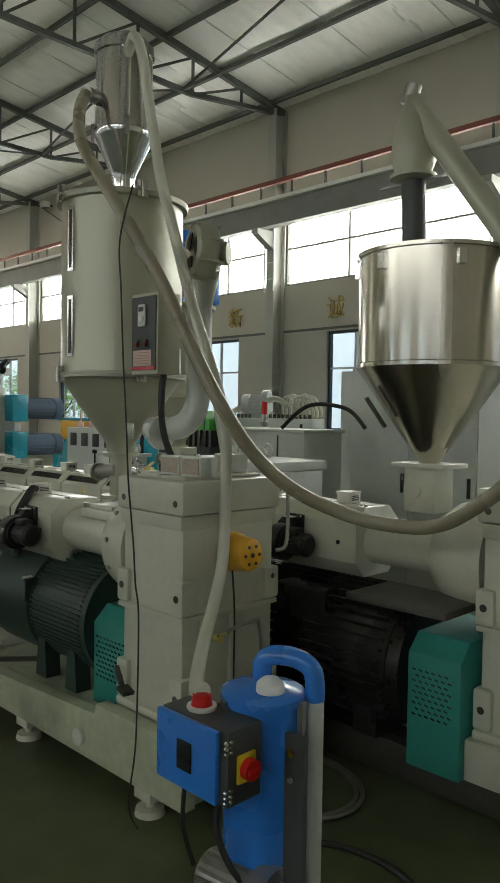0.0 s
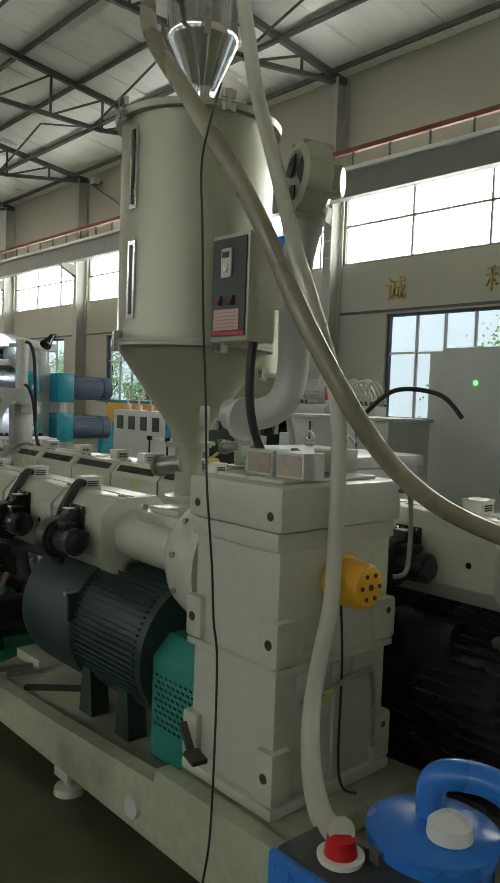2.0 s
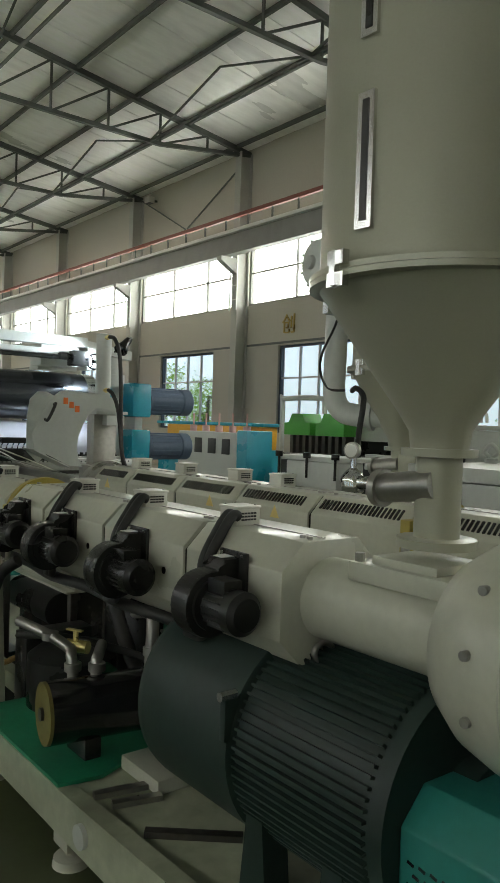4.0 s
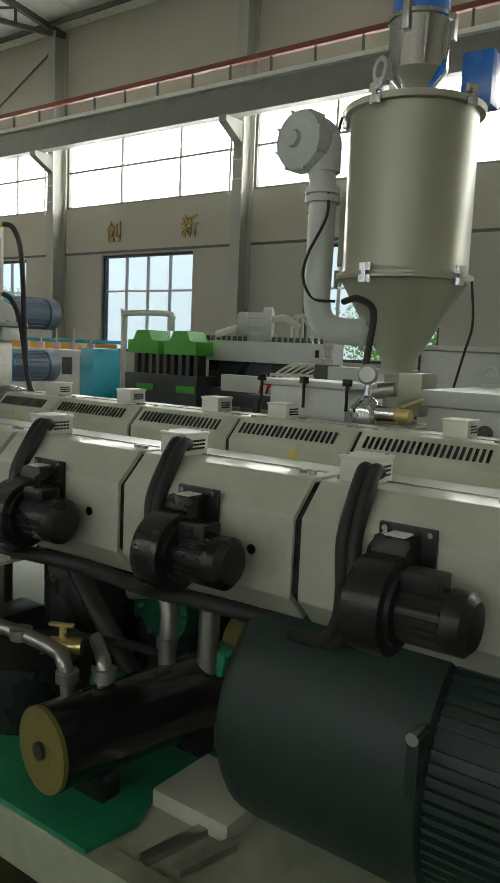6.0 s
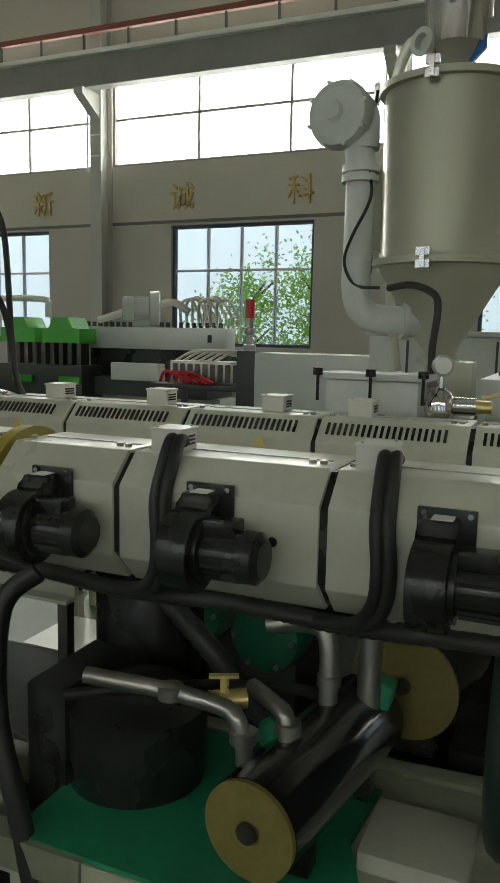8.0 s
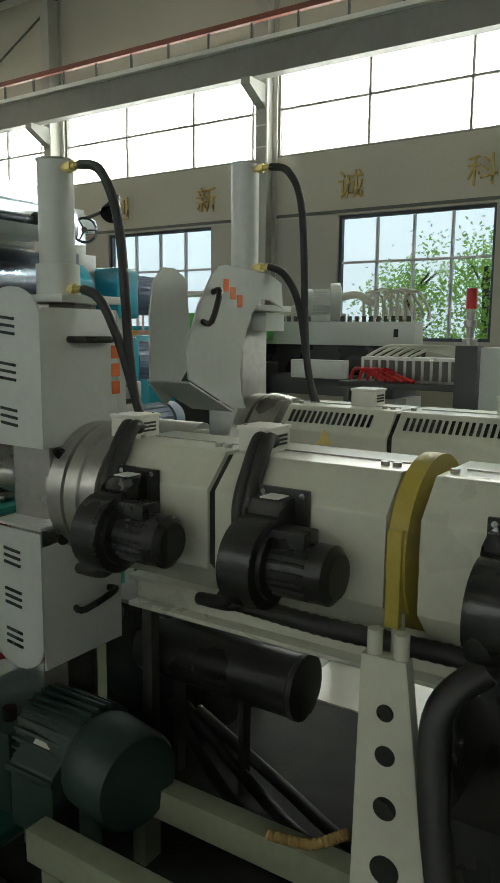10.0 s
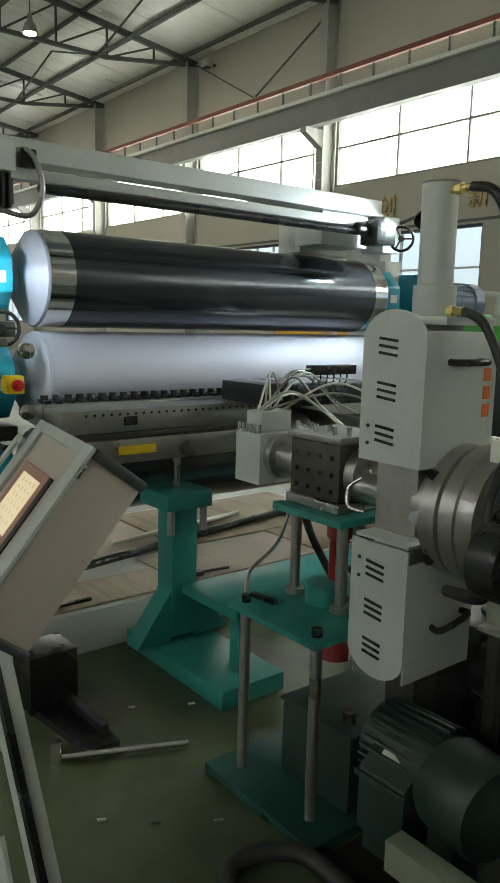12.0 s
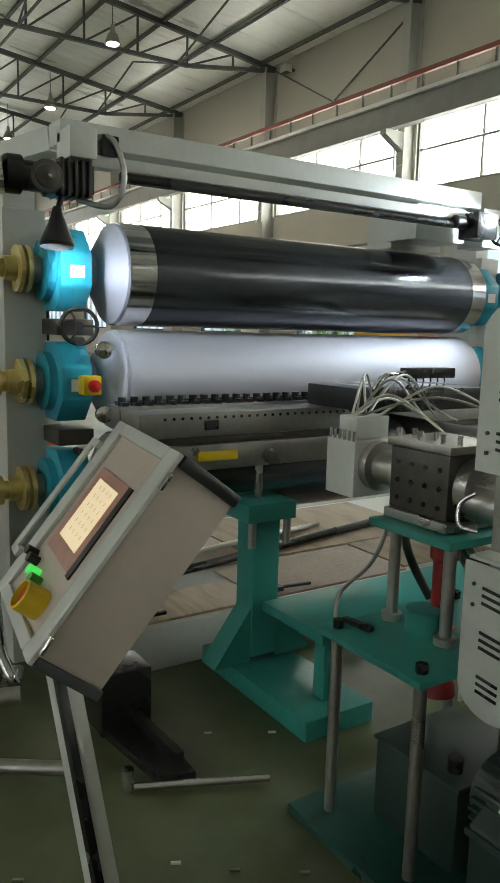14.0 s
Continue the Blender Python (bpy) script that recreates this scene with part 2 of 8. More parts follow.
def mesh_of(name, bm, mat):
    bmesh.ops.recalc_face_normals(bm, faces=bm.faces)
    data = bpy.data.meshes.new(name)
    bm.to_mesh(data)
    bm.free()
    data.materials.append(mat)
    data.polygons.foreach_set("use_smooth", [True] * len(data.polygons))
    data.set_sharp_from_angle(angle=radians(35))
    return data


def part(name, bm, mat, parent, label=""):
    ob = new(name, mesh_of(name, bm, mat))
    ob.parent = parent
    ob.matrix_parent_inverse = parent.matrix_basis.inverted() if parent.parent is None else Matrix()
    return tagged(ob, label)


def thing(name, at, label, category, group="", kind=""):
    ob = new(name)
    ob.empty_display_size = 0.1
    ob.matrix_basis = Matrix.Translation(at)
    return tagged(ob, label, category, group, kind)


def single(name, bm, mat, label, category, group="", kind=""):
    return tagged(new(name, mesh_of(name, bm, mat)), label, category, group, kind)


def bolts(bm, spots, way, r=0.008, deep=0.006, seg=10):
    for s in spots:
        s = Vector(s)
        cyl(bm, s - Vector(way) * 0.002, s + Vector(way) * deep, r, seg=seg)
    return bm


# ---- the hall ----
BAY, COL0, WALL_Y, SOUTH_Y = 6.0, -12.68, 14.2, -9.8
XW, XE = COL0 - BAY * 6, COL0 + BAY * 4
RIDGE_Y, EAVE, RIDGE = 2.2, 9.15, 10.75
WEST_Y0, WEST_Y1, WEST_Z0, WEST_Z1 = 5.6, 13.7, 3.5, 8.3


def roof_z(y):
    return EAVE + (RIDGE - EAVE) * (1 - abs(y - RIDGE_Y) / (WALL_Y - RIDGE_Y))


bm = grown()
box(bm, XW - 0.3, XE + 0.3, SOUTH_Y - 0.3, WALL_Y + 0.3, -0.2, 0)
floor_ob = single("floor", bm, FLOOR, "dark green worn factory floor with stains", "floor", kind="structure")
bm = grown()
box(bm, -600, 600, -600, 600, -0.5, -0.21)
single("ground", bm, material("outdoor_ground", (0.16, 0.15, 0.12), 0.9, vary=0.3, coarse=0.3), "bare ground outside the hall", "ground", kind="structure")

for side, y0, y1 in (("wall_north", WALL_Y, WALL_Y + 0.25), ("wall_south", SOUTH_Y - 0.25, SOUTH_Y)):
    bm, low = grown(), grown()
    for k in range(-6, 4):
        c0 = COL0 + BAY * k
        c1, mid = c0 + BAY, c0 + BAY / 2
        box(low, c0, c1, y0, y1, 0, 1.2)
        box(low, c0, mid - 1.5, y0, y1, 1.2, 3.56)
        box(low, mid + 1.5, c1, y0, y1, 1.2, 3.56)
        box(bm, c0, c1, y0, y1, 3.56, 4.77)
        box(bm, c0, c0 + 0.08, y0, y1, 4.77, 6.62)
        box(bm, c1 - 0.08, c1, y0, y1, 4.77, 6.62)
        box(bm, c0, c1, y0, y1, 6.62, EAVE + 0.15)
    single(side, bm, WALL, "beige factory wall panel above the windows", "wall", kind="structure")
    single(side + "_low", low, WALLDARK, "beige lower factory wall", "wall", kind="structure")
for side, x0, x1 in (("wall_west", XW - 0.25, XW), ("wall_east", XE, XE + 0.25)):
    bm = grown()
    if side == "wall_west":
        box(bm, x0, x1, SOUTH_Y - 0.25, WEST_Y0, 0, EAVE)
        box(bm, x0, x1, WEST_Y1, WALL_Y + 0.25, 0, EAVE)
        box(bm, x0, x1, WEST_Y0, WEST_Y1, 0, WEST_Z0)
        box(bm, x0, x1, WEST_Y0, WEST_Y1, WEST_Z1, EAVE)
    else:
        box(bm, x0, x1, SOUTH_Y - 0.25, WALL_Y + 0.25, 0, EAVE)
    prism(bm, [(SOUTH_Y - 0.25, EAVE), (WALL_Y + 0.25, EAVE), (RIDGE_Y, RIDGE + 0.2)], "x", x0, x1)
    single(side, bm, WALL, "beige end wall of the hall", "wall", kind="structure")

bm = grown()
for s0, s1 in ((SOUTH_Y - 0.25, RIDGE_Y), (RIDGE_Y, WALL_Y + 0.25)):
    steps = int((XE - XW) / 1.0)
    for i in range(steps):
        xa = XW + i * (XE - XW) / steps
        xb = xa + (XE - XW) / steps - 0.012
        lift = 0.012 * (i % 2)
        for a in range(3):
            ya, yb = s0 + (s1 - s0) * a / 3, s0 + (s1 - s0) * (a + 1) / 3
            za, zb = roof_z(min(max(ya, SOUTH_Y), WALL_Y)) + lift + 0.01 * a, roof_z(min(max(yb, SOUTH_Y), WALL_Y)) + lift + 0.01 * a
            vs = [bm.verts.new(p) for p in ((xa, ya, za), (xb, ya, za), (xb, yb, zb), (xa, yb, zb))]
            vt = [bm.verts.new(v.co + Vector((0, 0, 0.08))) for v in vs]
            bm.faces.new(vs[::-1]), bm.faces.new(vt)
            for q in range(4):
                bm.faces.new((vs[q], vs[(q + 1) % 4], vt[(q + 1) % 4], vt[q]))
box(bm, XW, XE, SOUTH_Y, WALL_Y, RIDGE + 0.3, RIDGE + 0.4)
single("ceiling", bm, FOIL, "silver foil-lined sheet roof with dark purlins", "ceiling", kind="structure")

for k in range(-6, 5):
    x = COL0 + BAY * k
    truss = thing("roof_truss", (x, RIDGE_Y, EAVE), "dark steel roof truss with diagonal webs", "roof truss", "roof trusses", "structure")
    bm = grown()
    for end in (SOUTH_Y, WALL_Y):
        bar(bm, (x, end, EAVE - 0.10), (x, RIDGE_Y, RIDGE - 0.12), 0.12, 0.14)
    part("top_chord", bm, TRUSS, truss)
    bm = grown()
    bar(bm, (x, SOUTH_Y, EAVE - 0.12), (x, SOUTH_Y + 3, EAVE - 0.55), 0.10, 0.10)
    bar(bm, (x, WALL_Y, EAVE - 0.12), (x, WALL_Y - 3, EAVE - 0.55), 0.10, 0.10)
    bar(bm, (x, SOUTH_Y + 3, EAVE - 0.55), (x, WALL_Y - 3, EAVE - 0.55), 0.10, 0.10)
    part("bottom_chord", bm, TRUSS, truss)
    bm = grown()
    ys = np.linspace(SOUTH_Y + 1.5, WALL_Y - 1.5, 15)
    for i, y in enumerate(ys):
        low_z = EAVE - 0.55 if SOUTH_Y + 3 <= y <= WALL_Y - 3 else EAVE - 0.33
        bar(bm, (x, y, low_z), (x, y, roof_z(y) - 0.15), 0.05, 0.05)
        if i + 1 < len(ys):
            y2 = ys[i + 1]
            a, b = ((y, low_z), (y2, roof_z(y2) - 0.15)) if y > RIDGE_Y else ((y, roof_z(y) - 0.15), (y2, EAVE - 0.55))
            bar(bm, (x, *a), (x, *b), 0.05, 0.05)
    part("web", bm, TRUSS, truss)
for y in np.linspace(SOUTH_Y + 0.8, WALL_Y - 0.5, 15):
    bm = grown()
    box(bm, XW, XE, y - 0.04, y + 0.04, roof_z(y) - 0.10, roof_z(y) - 0.003)
    single("purlin", bm, TRUSS, "dark steel roof purlin under the foil lining", "purlin", "purlins", "structure")
for y in (10.9, 6.5, -2.0):
    bm = grown()
    for k in range(-6, 4):
        xa = COL0 + BAY * k
        bar(bm, (xa, y, EAVE - 0.55), (xa + BAY, y, EAVE - 0.55), 0.05, 0.05)
        bar(bm, (xa, y, EAVE - 0.55), (xa + BAY / 2, y, roof_z(y) - 0.15), 0.04, 0.04)
        bar(bm, (xa + BAY, y, EAVE - 0.55), (xa + BAY / 2, y, roof_z(y) - 0.15), 0.04, 0.04)
    single("roof_brace", bm, TRUSS, "dark steel longitudinal roof bracing", "roof brace", "roof braces", "structure")

for face, y_wall, out in (("north", WALL_Y, -1), ("south", SOUTH_Y, 1)):
    for k in range(-6, 5):
        x = COL0 + BAY * k
        col = thing("column", (x, y_wall + out * 0.25, 0), "grey painted steel column with crane bracket", "column", "wall columns", "structure")
        bm = grown()
        ya, yb = sorted((y_wall + out * 0.004, y_wall + out * 0.42))
        box(bm, x - 0.13, x + 0.13, ya, ya + 0.03, 0, EAVE - 0.1)
        box(bm, x - 0.13, x + 0.13, yb - 0.03, yb, 0, EAVE - 0.1)
        box(bm, x - 0.03, x + 0.03, ya + 0.03, yb - 0.03, 0, EAVE - 0.1)
        part("shaft", bm, COLUMNPAINT, col)
        bm = grown()
        yc, yd = y_wall + out * 0.42, y_wall + out * 0.98
        prism(bm, [(yc, 6.05), (yd, 6.05), (yd, 5.93), (yc, 5.62)], "x", x - 0.10, x + 0.10)
        part("bracket", bm, COLUMNPAINT, col)
        bm = grown()
        for s in (-0.16, 0.16):
            bar(bm, (x + s, y_wall + out * 0.46, 4.6), (x + s, y_wall + out * 0.46, 6.7), 0.03, 0.03)
        for z in (4.9, 5.3, 5.7):
            bar(bm, (x - 0.16, y_wall + out * 0.46, z), (x + 0.16, y_wall + out * 0.46, z), 0.02, 0.02)
        part("cable_ladder", bm, BEAMWHITE, col)
    y = y_wall + out * 0.80
    beam = thing("crane_beam", (COL0, y, 6.05), "grey crane runway beam with white top flange", "crane beam", "crane beams", "structure")
    bm = grown()
    box(bm, XW, XE, y - 0.02, y + 0.02, 6.08, 6.625)
    box(bm, XW, XE, y - 0.12, y + 0.12, 6.05, 6.08)
    part("web", bm, BEAMGREY, beam)
    bm = grown()
    box(bm, XW, XE, y - 0.14, y + 0.14, 6.625, 6.71)
    part("top_flange", bm, BEAMWHITE, beam, "white painted top flange")
    bm = grown()
    for i in range(int((XE - XW) / 1.0)):
        box(bm, XW + i, XW + i + 0.04, y - 0.02, y + 0.02, 6.71, 7.04)
    part("stanchion", bm, TRUSS, beam)
    bm = grown()
    box(bm, XW, XE, y - 0.05, y + 0.05, 7.04, 7.14)
    part("conductor_rail", bm, RAILRED, beam, "red conductor rail")
    bm = grown()
    y0 = y_wall + out * 0.02
    box(bm, XW, XE, min(y0, y_wall + out * 0.002), max(y0, y_wall + out * 0.002), 3.60, 3.66)
    single("trim", bm, TRUSS, "dark cable tray along the factory wall", "trim", kind="structure")


def pane_window(name, x0, x1, y, z0, z1, columns, splits, frame_mat, bar_mat, label):
    w = thing(name, ((x0 + x1) / 2, y, z0), label, "window", "factory windows", "structure")
    bm = grown()
    t = 0.06
    box(bm, x0, x1, y - 0.05, y + 0.05, z0, z0 + t)
    box(bm, x0, x1, y - 0.05, y + 0.05, z1 - t, z1)
    box(bm, x0, x0 + t, y - 0.05, y + 0.05, z0 + t, z1 - t)
    box(bm, x1 - t, x1, y - 0.05, y + 0.05, z0 + t, z1 - t)
    part("window_frame", bm, frame_mat, w)
    bm = grown()
    xs = [x0 + t + (x1 - x0 - 2 * t) * i / columns for i in range(columns + 1)]
    zs = [z0 + t, *splits, z1 - t]
    for x in xs[1:-1]:
        box(bm, x - 0.022, x + 0.022, y - 0.035, y + 0.035, zs[0], zs[-1])
    for z in splits:
        for xa, xb in zip(xs, xs[1:]):
            box(bm, xa + (0.022 if xa != xs[0] else 0), xb - (0.022 if xb != xs[-1] else 0), y - 0.03, y + 0.03, z - 0.022, z + 0.022)
    part("mullion", bm, bar_mat, w)
    for xa, xb in zip(xs, xs[1:]):
        for za, zb in zip(zs, zs[1:]):
            bm = grown()
            box(bm, xa, xb, y - 0.003, y + 0.003, za, zb)
            part("pane", bm, GLASS if z0 > 3.5 else BLUEGLASS, w).visible_shadow = False
    return w


for y, tag in ((WALL_Y + 0.12, "north"), (SOUTH_Y - 0.12, "south")):
    for k in range(-6, 4):
        c0 = COL0 + BAY * k
        pane_window("window_upper", c0 + 0.08, c0 + BAY - 0.08, y, 4.77, 6.62, 3, [5.70], BEAMGREY, BEAMGREY, "wide upper factory window with large bright panes")
        pane_window("window_lower", c0 + 1.5, c0 + 4.5, y, 1.2, 3.56, 4, [2.68], FRAMEBLUE, FRAMEWHITE, "four-column factory window with dark blue frame")

for y, tag in ((26, "north"), (-22, "south")):
    bm = grown()
    box(bm, -110, 90, y, y + 0.1, -0.2, 45)
    single("backdrop", bm, SKYGLOW, "bright hazy white sky outside the windows", "sky", kind="structure")


west = thing("window_west", (XW - 0.12, (WEST_Y0 + WEST_Y1) / 2, WEST_Z0), "tall glazed bay with horizontal slats in the end wall", "window", "factory windows", "structure")
for k in range(4):
    y = WEST_Y0 + (WEST_Y1 - WEST_Y0) * k / 3
    part("mullion", box(grown(), XW - 0.18, XW - 0.06, y - 0.06, y + 0.06, WEST_Z0, WEST_Z1), BEAMGREY, west)
for k in range(12):
    z = WEST_Z0 + 0.04 + (WEST_Z1 - WEST_Z0 - 0.08) * k / 11
    part("slat", box(grown(), XW - 0.05, XW - 0.01, WEST_Y0, WEST_Y1, z - 0.07, z + 0.07), BEAMGREY, west)
part("pane", box(grown(), XW - 0.20, XW - 0.19, WEST_Y0, WEST_Y1, WEST_Z0, WEST_Z1), GLASS, west).visible_shadow = False
bm = grown()
box(bm, XW - 14.1, XW - 14, -40, 45, -0.2, 45)
single("backdrop", bm, SKYGLOW, "bright hazy white sky outside the end windows", "sky", kind="structure")


def tree(x, y, tall, seed):
    rng = random.Random(seed)
    t = thing("tree", (x, y, -0.21), "green leafy tree outside the factory window", "tree", "trees outside")
    bm = grown()
    tube(bm, [(x, y, -0.21), (x + 0.05, y, tall * 0.4), (x, y + 0.1, tall * 0.8)], 0.09, 8)
    for _ in range(6):
        h = tall * rng.uniform(0.3, 0.75)
        tube(bm, [(x, y, h), (x + rng.uniform(-0.8, 0.8), y + rng.uniform(-0.6, 0.6), h + 0.6)], 0.03, 6, 3)
    part("trunk", bm, BARK, t)
    bm = grown()
    for _ in range(60):
        c = Vector((x + rng.gauss(0, 0.75), y + rng.gauss(0, 0.5), tall * rng.uniform(0.25, 1.0)))
        for _ in range(45):
            p = c + Vector((rng.gauss(0, 0.22), rng.gauss(0, 0.22), rng.gauss(0, 0.2)))
            u = Vector((rng.gauss(0, 1), rng.gauss(0, 1), rng.gauss(0, 1))).normalized() * 0.06
            v = u.orthogonal().normalized() * 0.03
            bm.faces.new([bm.verts.new(q) for q in (p - u, p + v, p + u, p - v)])
    part("crown", bm, LEAF, t)


for i, (x, y, h) in enumerate(((-9.6, 18.6, 3.6), (-8.3, 17.8, 3.2), (-11.8, 19.5, 3.0), (-30.0, 18.5, 3.6), (-27.5, 19.2, 3.2), (-33.5, 18.5, 3.4), (-7.0, 19.0, 3.0))):
    tree(x, y, h, i)

bx = COL0 - BAY * 2
for xa, za, xb, zb in ((bx + 0.13, 9.0, bx + 2.95, 7.5), (bx + 3.05, 7.5, bx + 5.87, 8.85)):
    bm = grown()
    bar(bm, (xa, WALL_Y - 0.12, za), (xb, WALL_Y - 0.12, zb), 0.035, 0.035)
    single("wall_brace", bm, TRUSS, "thin dark steel wall brace above the crane beam", "brace", "wall braces", "structure")
flood = thing("floodlight", (bx + 1.0, WALL_Y - 0.25, 8.72), "small pale floodlight on the wall below the eaves", "lamp")
part("housing", box(grown(), bx + 0.82, bx + 1.12, WALL_Y - 0.40, WALL_Y - 0.18, 8.70, 8.90, 0.02), BOXWHITE, flood)
part("bracket", box(grown(), bx + 0.94, bx + 1.0, WALL_Y - 0.18, WALL_Y - 0.003, 8.78, 8.84), TRUSS, flood)
part("lens", box(grown(), bx + 0.85, bx + 1.09, WALL_Y - 0.39, WALL_Y - 0.20, 8.692, 8.699), CHARCOAL, flood)

# gold letters on the wall
for x, word in ((-16.75, "创"), (-14.29, "新"), (-10.92, "诚"), (-8.45, "科"), (-5.1, "精")):
    text = bpy.data.curves.new("wall_letter", "FONT")
    text.body, text.size, text.extrude, text.align_x = word, 0.56, 0.015, "CENTER"
    letter = new("wall_letter", text)
    letter.matrix_basis = pose(x, WALL_Y - 0.03, 3.90, 90, 0, 0)
    text.materials.append(GOLD)
    tagged(letter, "gold raised character on the factory wall", "sign letter", "gold wall letters")

for x, y in ((-24.1, 8.75), (-30.8, 9.3), (-36, 9.3), (-24.8, 4.5), (-33, 4.5)):
    lamp = thing("high_bay_lamp", (x, y, 8.45), "lit round high-bay lamp hung from the roof", "lamp", "high-bay lamps")
    bm = grown()
    turned(bm, (x, y, 8.95), (0, 0, -1), [(0, 0.05), (0.18, 0.07), (0.22, 0.12), (0.48, 0.21), (0.47, 0.19)])
    part("shade", bm, RAWSTEEL, lamp)
    bm = grown()
    turned(bm, (x, y, 8.50), (0, 0, -1), [(0, 0.15), (0.03, 0.14), (0.05, 0.02)])
    part("bulb", bm, LAMPGLOW, lamp)
    bm = grown()
    cyl(bm, (x, y, 8.95), (x, y, roof_z(y) - 0.02), 0.012)
    part("hanger", bm, TRUSS, lamp)


# ---- extruders ----
def octagon(y, z, half, low, high, cut):
    return [(y - half, z + low + cut), (y - half, z + high - cut), (y - half + cut, z + high), (y + half - cut, z + high), (y + half, z + high - cut), (y + half, z + low + cut), (y + half - cut, z + low), (y - half + cut, z + low)]


def heater_cover(parent, x0, x1, y, z, half, high, slots):
    bm = grown()
    prism(bm, octagon(y, z, half, -0.16, high, 0.07), "x", x0, x1, 0.004)
    cover = part("heater_cover", bm, CREAM, parent)
    bm = grown()
    box(bm, x0 + 0.03, x1 - 0.02, y - 0.012, y - 0.004, z + high - 0.001, z + high + 0.003)
    part("cover_seam", bm, RAWSTEEL, cover)
    for s in (x0 + 0.02, x1 - 0.03, x1 - 0.055):
        bm = grown()
        cyl(bm, (s, y - 0.05, z + high - 0.002), (s, y - 0.05, z + high + 0.008), 0.009, seg=12)
        part("screw", bm, RAWSTEEL, cover)
    if slots:
        bm = grown()
        n = int((x1 - x0 - 0.06) / 0.019)
        for i in range(n):
            s = x0 + 0.03 + i * 0.019
            bar(bm, (s, y - half + 0.020, z + high - 0.048), (s, y - half + 0.052, z + high - 0.016), 0.009, 0.005)
        part("vent_slot", bm, BLACK, cover)
    else:
        bm = grown()
        cyl(bm, (x1 - 0.10, y - half - 0.001, z - 0.005), (x1 - 0.10, y - half + 0.02, z - 0.005), 0.011, seg=14)
        part("port_hole", bm, BLACK, cover)
    return cover


def terminal_box(x, y, z, group):
    t = thing("terminal_box", (x + 0.04, y + 0.04, z), "small cream terminal box with a printed side label", "terminal box", group)
    bm = grown()
    box(bm, x, x + 0.078, y, y + 0.085, z, z + 0.052, 0.002)
    box(bm, x - 0.003, x + 0.081, y - 0.003, y + 0.088, z + 0.047, z + 0.055, 0.002)
    part("body", bm, BOXWHITE, t)
    bm = grown()
    bolts(bm, [(x + 0.01, y + 0.012, z + 0.055), (x + 0.068, y + 0.075, z + 0.055)], (0, 0, 1), 0.004, 0.003)
    part("screws", bm, RAWSTEEL, t)
    bm = grown()
    for i in range(3):
        for k in range(5):
            box(bm, x + 0.0805, x + 0.0815, y + 0.016 + k * 0.011, y + 0.025 + k * 0.011, z + 0.014 + i * 0.009, z + 0.019 + i * 0.009)
    part("printed_label", bm, BLACK, t, "rows of small dark print")
    return t


def cooling_fan(x, y, z, group):
    """x: left edge of the mounting plate on a cover's face at y."""
    f = thing("cooling_fan", (x + 0.05, y - 0.1, z - 0.1), "black cast blower fan bolted under a barrel cover", "fan", group)
    bm = grown()
    box(bm, x - 0.012, x + 0.10, y - 0.012, y - 0.001, z - 0.01, z + 0.10, 0.003)
    plate = part("mounting_plate", bm, BLACK, f)
    bm = grown()
    bolts(bm, [(x + 0.002, y - 0.012, z + 0.09), (x + 0.088, y - 0.012, z + 0.09)], (0, -1, 0), 0.006, 0.005)
    part("bolt", bm, CHROME, plate, "bright bolt heads")
    bm = grown()
    box(bm, x + 0.022, x + 0.062, y - 0.060, y - 0.020, z + 0.0875, z + 0.0895)
    part("rating_plate", bm, PAPER, f, "white rating plate")
    cy, cz, r = y - 0.088, z - 0.030, 0.080
    outline = [(cy + 0.083, z + 0.086), (cy + 0.03, z + 0.086)]
    for i in range(25):
        a = radians(75 + i * 10.5)
        q = r * (1.0 + 0.10 * (1 - i / 24))
        outline.append((cy + q * math.cos(a), cz + q * math.sin(a)))
    outline.append((cy + 0.083, cz - 0.01))
    bm = grown()
    prism(bm, outline, "x", x - 0.002, x + 0.072, 0.010)
    part("scroll_housing", bm, BLACK, f)
    bm = grown()
    turned(bm, (x + 0.070, cy, cz + 0.005), (1, 0, 0), [(0, 0.066), (0.012, 0.066), (0.014, 0.049), (0.09, 0.049), (0.092, 0.054), (0.124, 0.054), (0.136, 0.040), (0.136, 0.01)], 28)
    fan_motor = part("motor", bm, BLACK, f)
    for k in range(9):
        a = radians(95 + k * 20)
        bm = grown()
        bar(bm, (x + 0.088, cy + 0.051 * math.cos(a), cz + 0.005 + 0.051 * math.sin(a)), (x + 0.160, cy + 0.051 * math.cos(a), cz + 0.005 + 0.051 * math.sin(a)), 0.004, 0.006)
        part("motor_rib", bm, BLACK, fan_motor)
    bm = grown()
    box(bm, x + 0.08, x + 0.15, cy - 0.028, cy + 0.028, cz + 0.045, cz + 0.078, 0.005)
    part("junction_box", bm, BLACK, f)
    return f


def cable(name, pts, r, mat, label, category="cable", rib=0.0, steps=8):
    bm = grown()
    tube(bm, pts, r, 14, steps, rib)
    return single(name, bm, mat, label, category)


YA, ZA, YB, ZB = 2.36, 0.955, 3.13, 0.975


